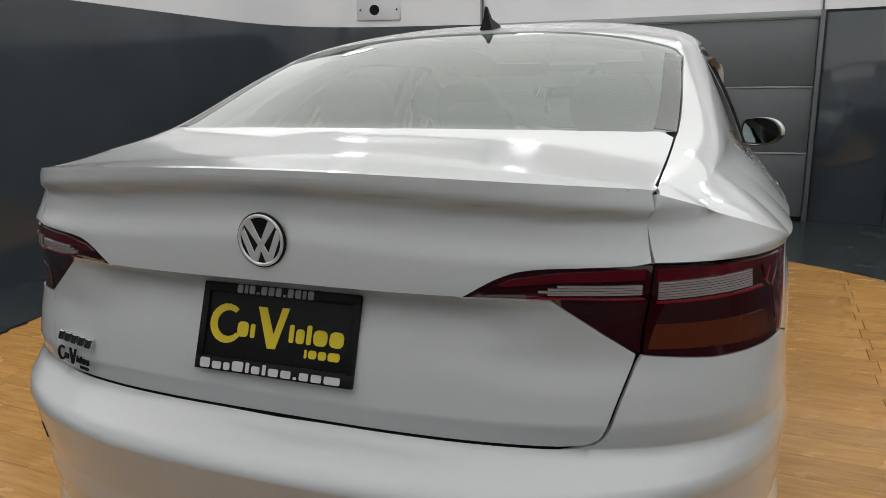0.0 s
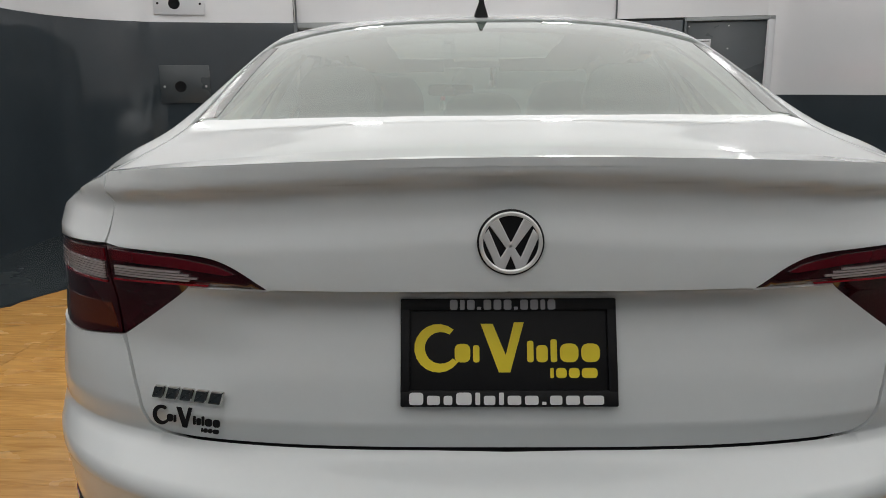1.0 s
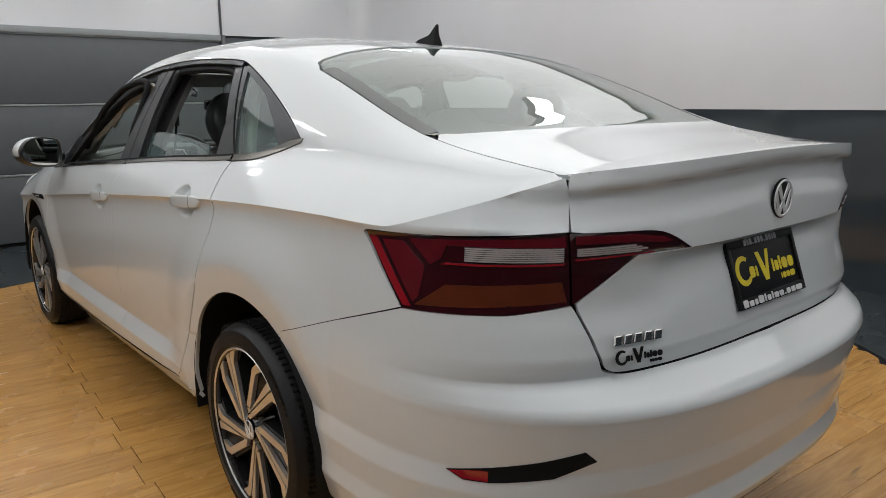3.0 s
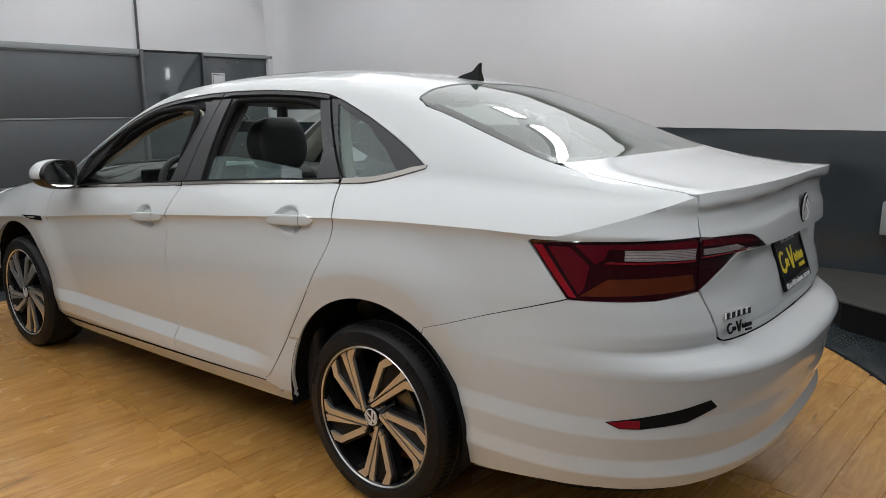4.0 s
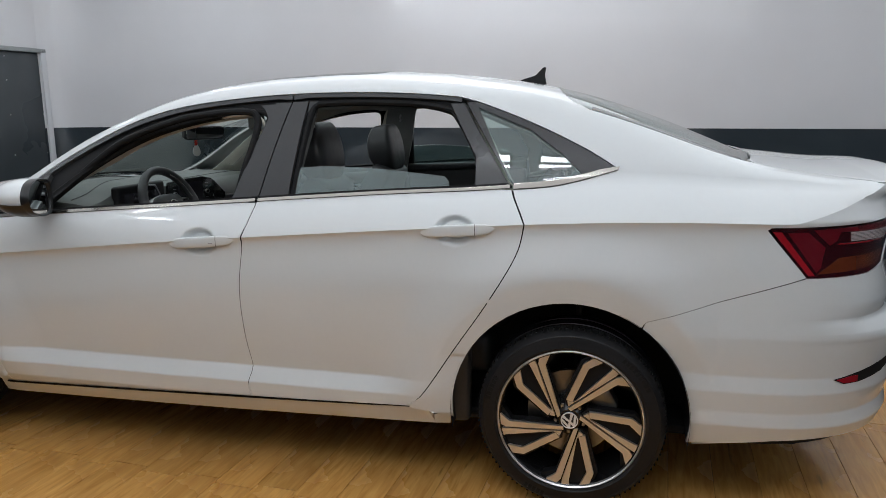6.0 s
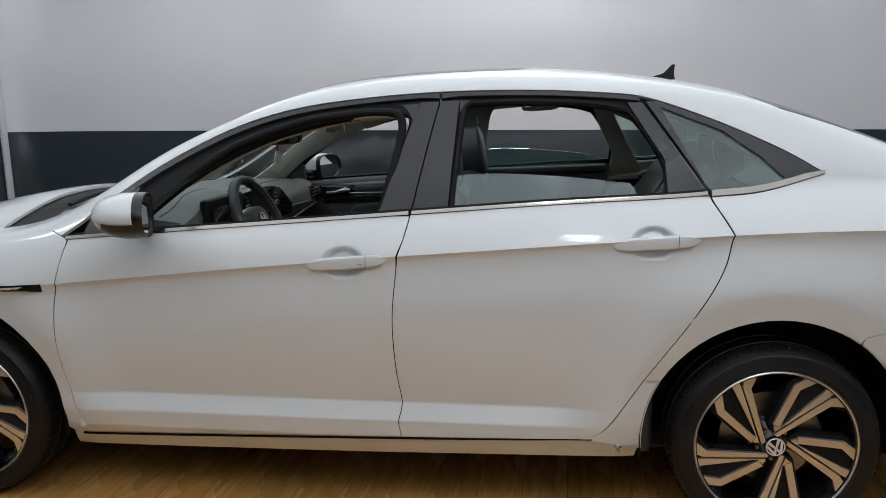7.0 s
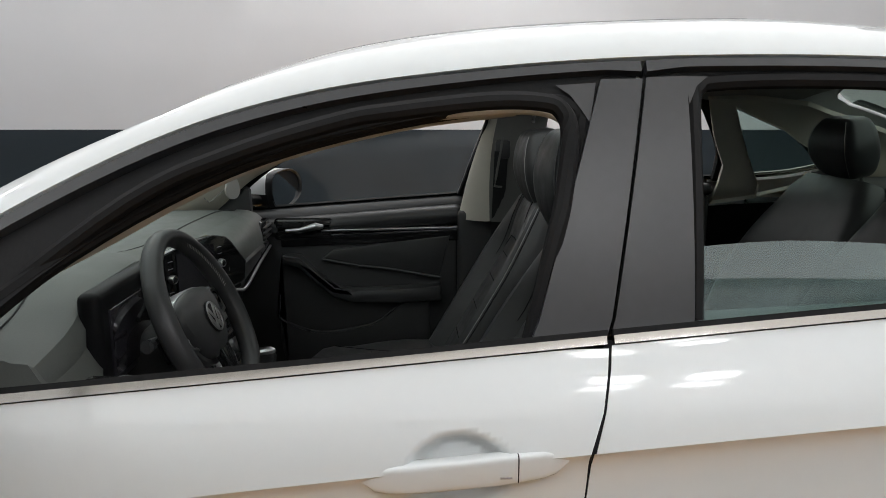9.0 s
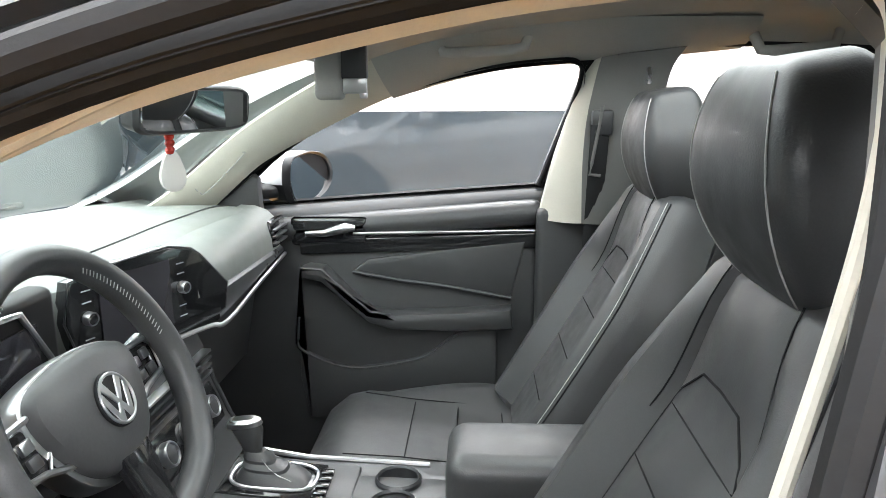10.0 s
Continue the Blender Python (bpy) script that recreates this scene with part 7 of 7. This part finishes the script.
for s in (-1, 1):
    part("seat_belt", tube([(s * 0.625, 1.115, 1.19), (s * 0.66, 1.12, 0.95), (s * 0.69, 1.14, 0.60)], 0.023, 8, flat=0.12), BELT, car, "black seat belt")
    part("belt_anchor", block(s * 0.635 - 0.012, s * 0.635 + 0.012, 1.085, 1.135, 1.165, 1.225, 0.008), SOFT_BLACK, car, "black belt anchor")
    part("coat_hook", tube([(s * 0.585, 1.02, 1.315), (s * 0.57, 1.02, 1.30), (s * 0.575, 1.02, 1.285), (s * 0.59, 1.02, 1.287)], 0.005, 8), SATIN, car, "coat hook")


# ---- the room's fittings ----
POSTER = material("poster_red", (0.42, 0.03, 0.035), 0.3)
PALE = material("pale_paint", (0.62, 0.63, 0.65), 0.4, grain=0.03, scale=8)
DOOR_GREY = material("door_grey", (0.048, 0.057, 0.063), 0.32, grain=0.1, scale=9, wear=0.06)
GALV = material("grey_enamel", (0.30, 0.32, 0.32), 0.4, grain=0.05, scale=30)

# sectional garage door
garage = structure(part("door_1", block(-1.70, 1.53, 5.66, 5.72, FLOOR_Z, 1.92), GAP), "closed grey sectional garage door with silver seams", "garage door")
for k in range(3):
    z = -0.005 + 0.624 * k
    part("panel", block(-1.69, 1.52, 5.632, 5.665, z + 0.010, z + 0.612, 0.005), STEEL_GREY, garage)
    part("seam_strip", block(-1.69, 1.52, 5.622, 5.66, z + 0.614, z + 0.630, 0.003), GALV, garage, "silver seam strip")
for x in (-1.72, 1.545):
    part("jamb", block(x - 0.02, x + 0.02, 5.585, 5.70, FLOOR_Z, 1.93, 0.004), STEEL_GREY, garage, "grey steel jamb")
    structure(part("trim", block(x - 0.006, x + 0.006, 5.625, 5.66, 1.935, TOP, 0.002), STEEL_GREY), "dark vertical wall joint", "trim")
part("head_rail", block(-1.74, 1.56, 5.60, 5.70, 1.872, 1.93, 0.004), GALV, garage, "silver head rail")

# slate panel and service door beside it
d = Vector((1.43, -0.22)).normalized()
DM = Matrix(((d.x, -d.y, 0, 1.55), (d.y, d.x, 0, 5.64), (0, 0, 1, 0), (0, 0, 0, 1)))
structure(part("wall_panel", block(0.02, 0.655, 0.0, 0.10, FLOOR_Z, 1.905, 0.003, m=DM), SLATE), "glossy slate panel between the two doors", "wall")
door = structure(part("door_2", block(0.685, 1.452, 0.006, 0.05, 0.0, 1.885, 0.004, m=DM), DOOR_GREY), "closed dark grey service door with a narrow window", "door")
for x0, x1 in ((0.66, 0.685), (1.455, 1.515)):
    part("door_frame", block(x0, x1, -0.03, 0.10, FLOOR_Z, 1.925, 0.004, m=DM), PALE if x0 > 1 else DOOR_GREY, door, "painted steel door frame")
part("door_frame", block(0.66, 1.515, -0.03, 0.10, 1.888, 1.925, 0.004, m=DM), GALV, door, "painted steel door head")
pane = part("door_window", block(0.770, 0.925, 0.0, 0.012, 1.03, 1.715, 0.003, m=DM), PALE, door, "pale narrow window frame")
part("glass", block(0.782, 0.913, -0.003, 0.006, 1.045, 1.70, 0.001, m=DM), SCREEN, pane, "dark glass")
part("poster", block(0.786, 0.909, -0.0045, -0.002, 1.30, 1.46, m=DM), POSTER, pane, "red notice")
part("poster", block(0.786, 0.909, -0.0045, -0.002, 1.46, 1.69, m=DM), PALE, pane, "white notice")
knob = part("door_lever", tube([DM @ Vector(p) for p in ((0.725, 0.0, 0.935), (0.725, -0.05, 0.935), (0.735, -0.055, 0.935), (0.83, -0.055, 0.93))], 0.011, 10), SATIN, door, "silver door lever")
part("rose", lathe([(0.0, 0.0), (0.03, 0.0), (0.03, 0.008), (0.0, 0.01)], 24, DM @ Matrix.Translation((0.725, 0.006, 0.935)) @ BACK), SATIN, door)
for x in (0.70, 1.08, 1.44):
    for z in (0.16, 0.55, 0.92, 1.30, 1.62, 1.84):
        if not (x < 0.95 and 0.8 < z < 1.75):
            part("screw", lathe([(0.0, 0.0), (0.008, 0.0), (0.006, 0.003), (0.0, 0.004)], 10, DM @ Matrix.Translation((x + 0.01, 0.006, z)) @ BACK), SATIN, door)

# speaker plates with round holes at the left corner
d = Vector((1.25, 0.30)).normalized()
for z0, z1, zh, mat, label in ((2.00, 2.23, 2.105, PALE, "white plate with a round black hole on the wall"), (1.14, 1.515, 1.305, DOOR_GREY, "dark plate with a round black hole on the wall")):
    LM = Matrix(((d.x, -d.y, 0, -3.0), (d.y, d.x, 0, 5.355), (0, 0, 1, 0), (0, 0, 0, 1)))
    wall_plate = tagged(part("wall_plate", block(-0.06, 0.42, -0.022, -0.004, z0, z1, 0.003, m=LM), mat), label, "wall plate", group="wall plates")
    part("hole", lathe([(0.0, 0.0), (0.045, 0.0), (0.05, 0.003), (0.055, 0.0)], 28, LM @ Matrix.Translation((0.135, -0.023, zh)) @ BACK), GAP, wall_plate, "round black opening")
    for x in (-0.02, 0.38):
        part("screw", lathe([(0.0, 0.0), (0.012, 0.0), (0.0, 0.006)], 10, LM @ Matrix.Translation((x, -0.022, zh)) @ BACK), SATIN if mat is DOOR_GREY else GAP, wall_plate)

# switch box with conduit on the right wall, and the ledge below
box = tagged(part("switch_box", block(3.33, 3.445, -1.05, -0.872, 0.445, 0.675, 0.006), GALV), "grey electrical switch box with a warning sticker on the slate wall", "switch box")
part("sticker", block(3.327, 3.331, -1.005, -0.905, 0.635, 0.662), material("sticker_yellow", (0.55, 0.42, 0.05), 0.5), box, "yellow and black warning label")
part("sticker", block(3.327, 3.331, -1.005, -0.905, 0.53, 0.630), WHITE_INK, box, "white label")
part("switch_arm", block(3.35, 3.39, -1.072, -1.050, 0.55, 0.60, 0.004), STEEL_GREY, box)
for y, dy in ((-0.93, 0.05), (-0.98, 0.0)):
    part("conduit", tube([(3.40, y, 0.45), (3.40, y - 0.01, 0.25), (3.39, y - 0.06 - dy, 0.08), (3.38, y - 0.09 - dy, FLOOR_Z)], 0.012, 8), GALV, box, "grey flexible conduit")
ledge = tagged(new("platform"), "low grey raised platform with a black skirt beside the turntable", "platform")
RIM = [(1.82, -1.44), (2.28, -1.10), (2.44, -0.82), (3.42, -0.35), (3.42, -2.0), (2.5, -2.75), (2.2, -2.2)]
part("skirt", prism([(x + 0.015 * (2.7 - x), y + 0.015 * (-1.5 - y)) for x, y in RIM], 0.165, pose(0, 0, FLOOR_Z)), GAP, ledge, "black platform skirt", smooth=False)
part("top", prism(RIM, 0.012, pose(0, 0, FLOOR_Z + 0.166), bevel=0.003), material("platform_top", (0.055, 0.054, 0.046), 0.5, grain=0.2, scale=14, wear=0.1), ledge, "grey platform top", smooth=False)


# ---- maple boards on the turntable, cut to its circle ----
def wood():
    m = material("maple_boards", (0.50, 0.28, 0.105), 0.26, coat=0.2, wear=0.05, scale=30)
    nt = m.node_tree
    p = nt.nodes["Principled BSDF"]
    co = nt.nodes.new("ShaderNodeTexCoord")
    info = nt.nodes.new("ShaderNodeObjectInfo")
    move = nt.nodes.new("ShaderNodeVectorMath")
    move.operation = "MULTIPLY_ADD"
    move.inputs[1].default_value = (2.0, 17, 1)
    push = nt.nodes.new("ShaderNodeVectorMath")
    push.operation = "SCALE"
    push.inputs[0].default_value = (13, 7, 3)
    nt.links.new(info.outputs["Random"], push.inputs["Scale"])
    nt.links.new(co.outputs["Object"], move.inputs[0])
    nt.links.new(push.outputs[0], move.inputs[2])
    grain = nt.nodes.new("ShaderNodeTexNoise")
    grain.inputs["Scale"].default_value, grain.inputs["Detail"].default_value, grain.inputs["Distortion"].default_value = 2.6, 7, 0.8
    knots = nt.nodes.new("ShaderNodeTexNoise")
    knots.inputs["Scale"].default_value, knots.inputs["Detail"].default_value = 1.7, 3
    nt.links.new(move.outputs[0], grain.inputs["Vector"])
    nt.links.new(move.outputs[0], knots.inputs["Vector"])
    ramp = nt.nodes.new("ShaderNodeValToRGB")
    e = ramp.color_ramp.elements
    e[0].position, e[0].color = 0.24, (0.44, 0.195, 0.042, 1)
    e[1].position, e[1].color = 0.72, (0.70, 0.385, 0.110, 1)
    nt.links.new(grain.outputs["Fac"], ramp.inputs[0])
    dark = nt.nodes.new("ShaderNodeMapRange")
    dark.inputs["From Min"].default_value, dark.inputs["From Max"].default_value = 0.67, 0.76
    dark.inputs["To Min"].default_value, dark.inputs["To Max"].default_value = 1.0, 0.52
    nt.links.new(knots.outputs["Fac"], dark.inputs["Value"])
    tone = nt.nodes.new("ShaderNodeMapRange")
    tone.inputs["To Min"].default_value, tone.inputs["To Max"].default_value = 0.90, 1.08
    nt.links.new(info.outputs["Random"], tone.inputs["Value"])
    both = nt.nodes.new("ShaderNodeMath")
    both.operation = "MULTIPLY"
    nt.links.new(dark.outputs[0], both.inputs[0])
    nt.links.new(tone.outputs[0], both.inputs[1])
    mul = nt.nodes.new("ShaderNodeVectorMath")
    mul.operation = "SCALE"
    nt.links.new(ramp.outputs[0], mul.inputs[0])
    nt.links.new(both.outputs[0], mul.inputs["Scale"])
    nt.links.new(mul.outputs[0], p.inputs["Base Color"])
    return m


WOOD = wood()
WIDTH, LENGTH, TILT = 0.1605, 1.22, radians(-3.5)


def clip_round(x0, x1, y0, y1, r):
    """The part of a board that lies in a circle round the origin."""
    x0, x1 = max(x0, -r + 1e-4), min(x1, r - 1e-4)
    upper_side, lower_side = [], []
    for k in range(25):
        x = x0 + (x1 - x0) * k / 24
        c = math.sqrt(max(0.0, r * r - x * x))
        a, b = max(y0, -c), min(y1, c)
        if b - a > 1e-4:
            upper_side.append((round(x, 5), round(b, 5)))
            lower_side.append((round(x, 5), round(a, 5)))
    return lower_side + upper_side[::-1]


row0 = 1.063 - CY
turn = Matrix.Rotation(TILT, 4, "Z")
R0 = DISC - 0.006
for row in range(-19, 19):
    y0, y1 = row0 + WIDTH * row + 0.0007, row0 + WIDTH * (row + 1) - 0.0007
    if min(abs(y0), abs(y1)) > R0:
        continue
    first = -0.92 + 0.03 * (row % 2) - 3 * LENGTH
    for k in range(7):
        x0, x1 = first + LENGTH * k + 0.0014, first + LENGTH * (k + 1) - 0.0014
        corners = [(x0, y0), (x1, y0), (x1, y1), (x0, y1)]
        if x1 < -R0 or x0 > R0 or min(math.hypot(max(x0, min(0, x1)), y) for y in (y0, y1)) > R0:
            continue
        pts = corners if max(math.hypot(*c) for c in corners) < R0 else clip_round(x0, x1, y0, y1, R0)
        if len(pts) < 3:
            continue
        cx, cy = sum(p[0] for p in pts) / len(pts), sum(p[1] for p in pts) / len(pts)
        n = len(pts)
        top = [(x - cx, y - cy, 0.0) for x, y in pts]
        v = [(x * 1.0, y * 1.0, -0.007) for x, y, _ in top] + [(x, y, -0.0006) for x, y, _ in top] + [(x * (1 - 0.0016 / max(0.02, abs(x) + 0.02)), y * (1 - 0.0010 / max(0.01, abs(y) + 0.01)), 0.0) for x, y, _ in top]
        f = [tuple(range(2 * n, 3 * n))] + [(a + j, a + (j + 1) % n, a + n + (j + 1) % n, a + n + j) for a in (0, n) for j in range(n)]
        board = raw("board", v, f, WOOD, turntable, smooth=False)
        board.matrix_world = Matrix.Translation((CX, CY, 0)) @ turn @ Matrix.Translation((cx, cy, 0))
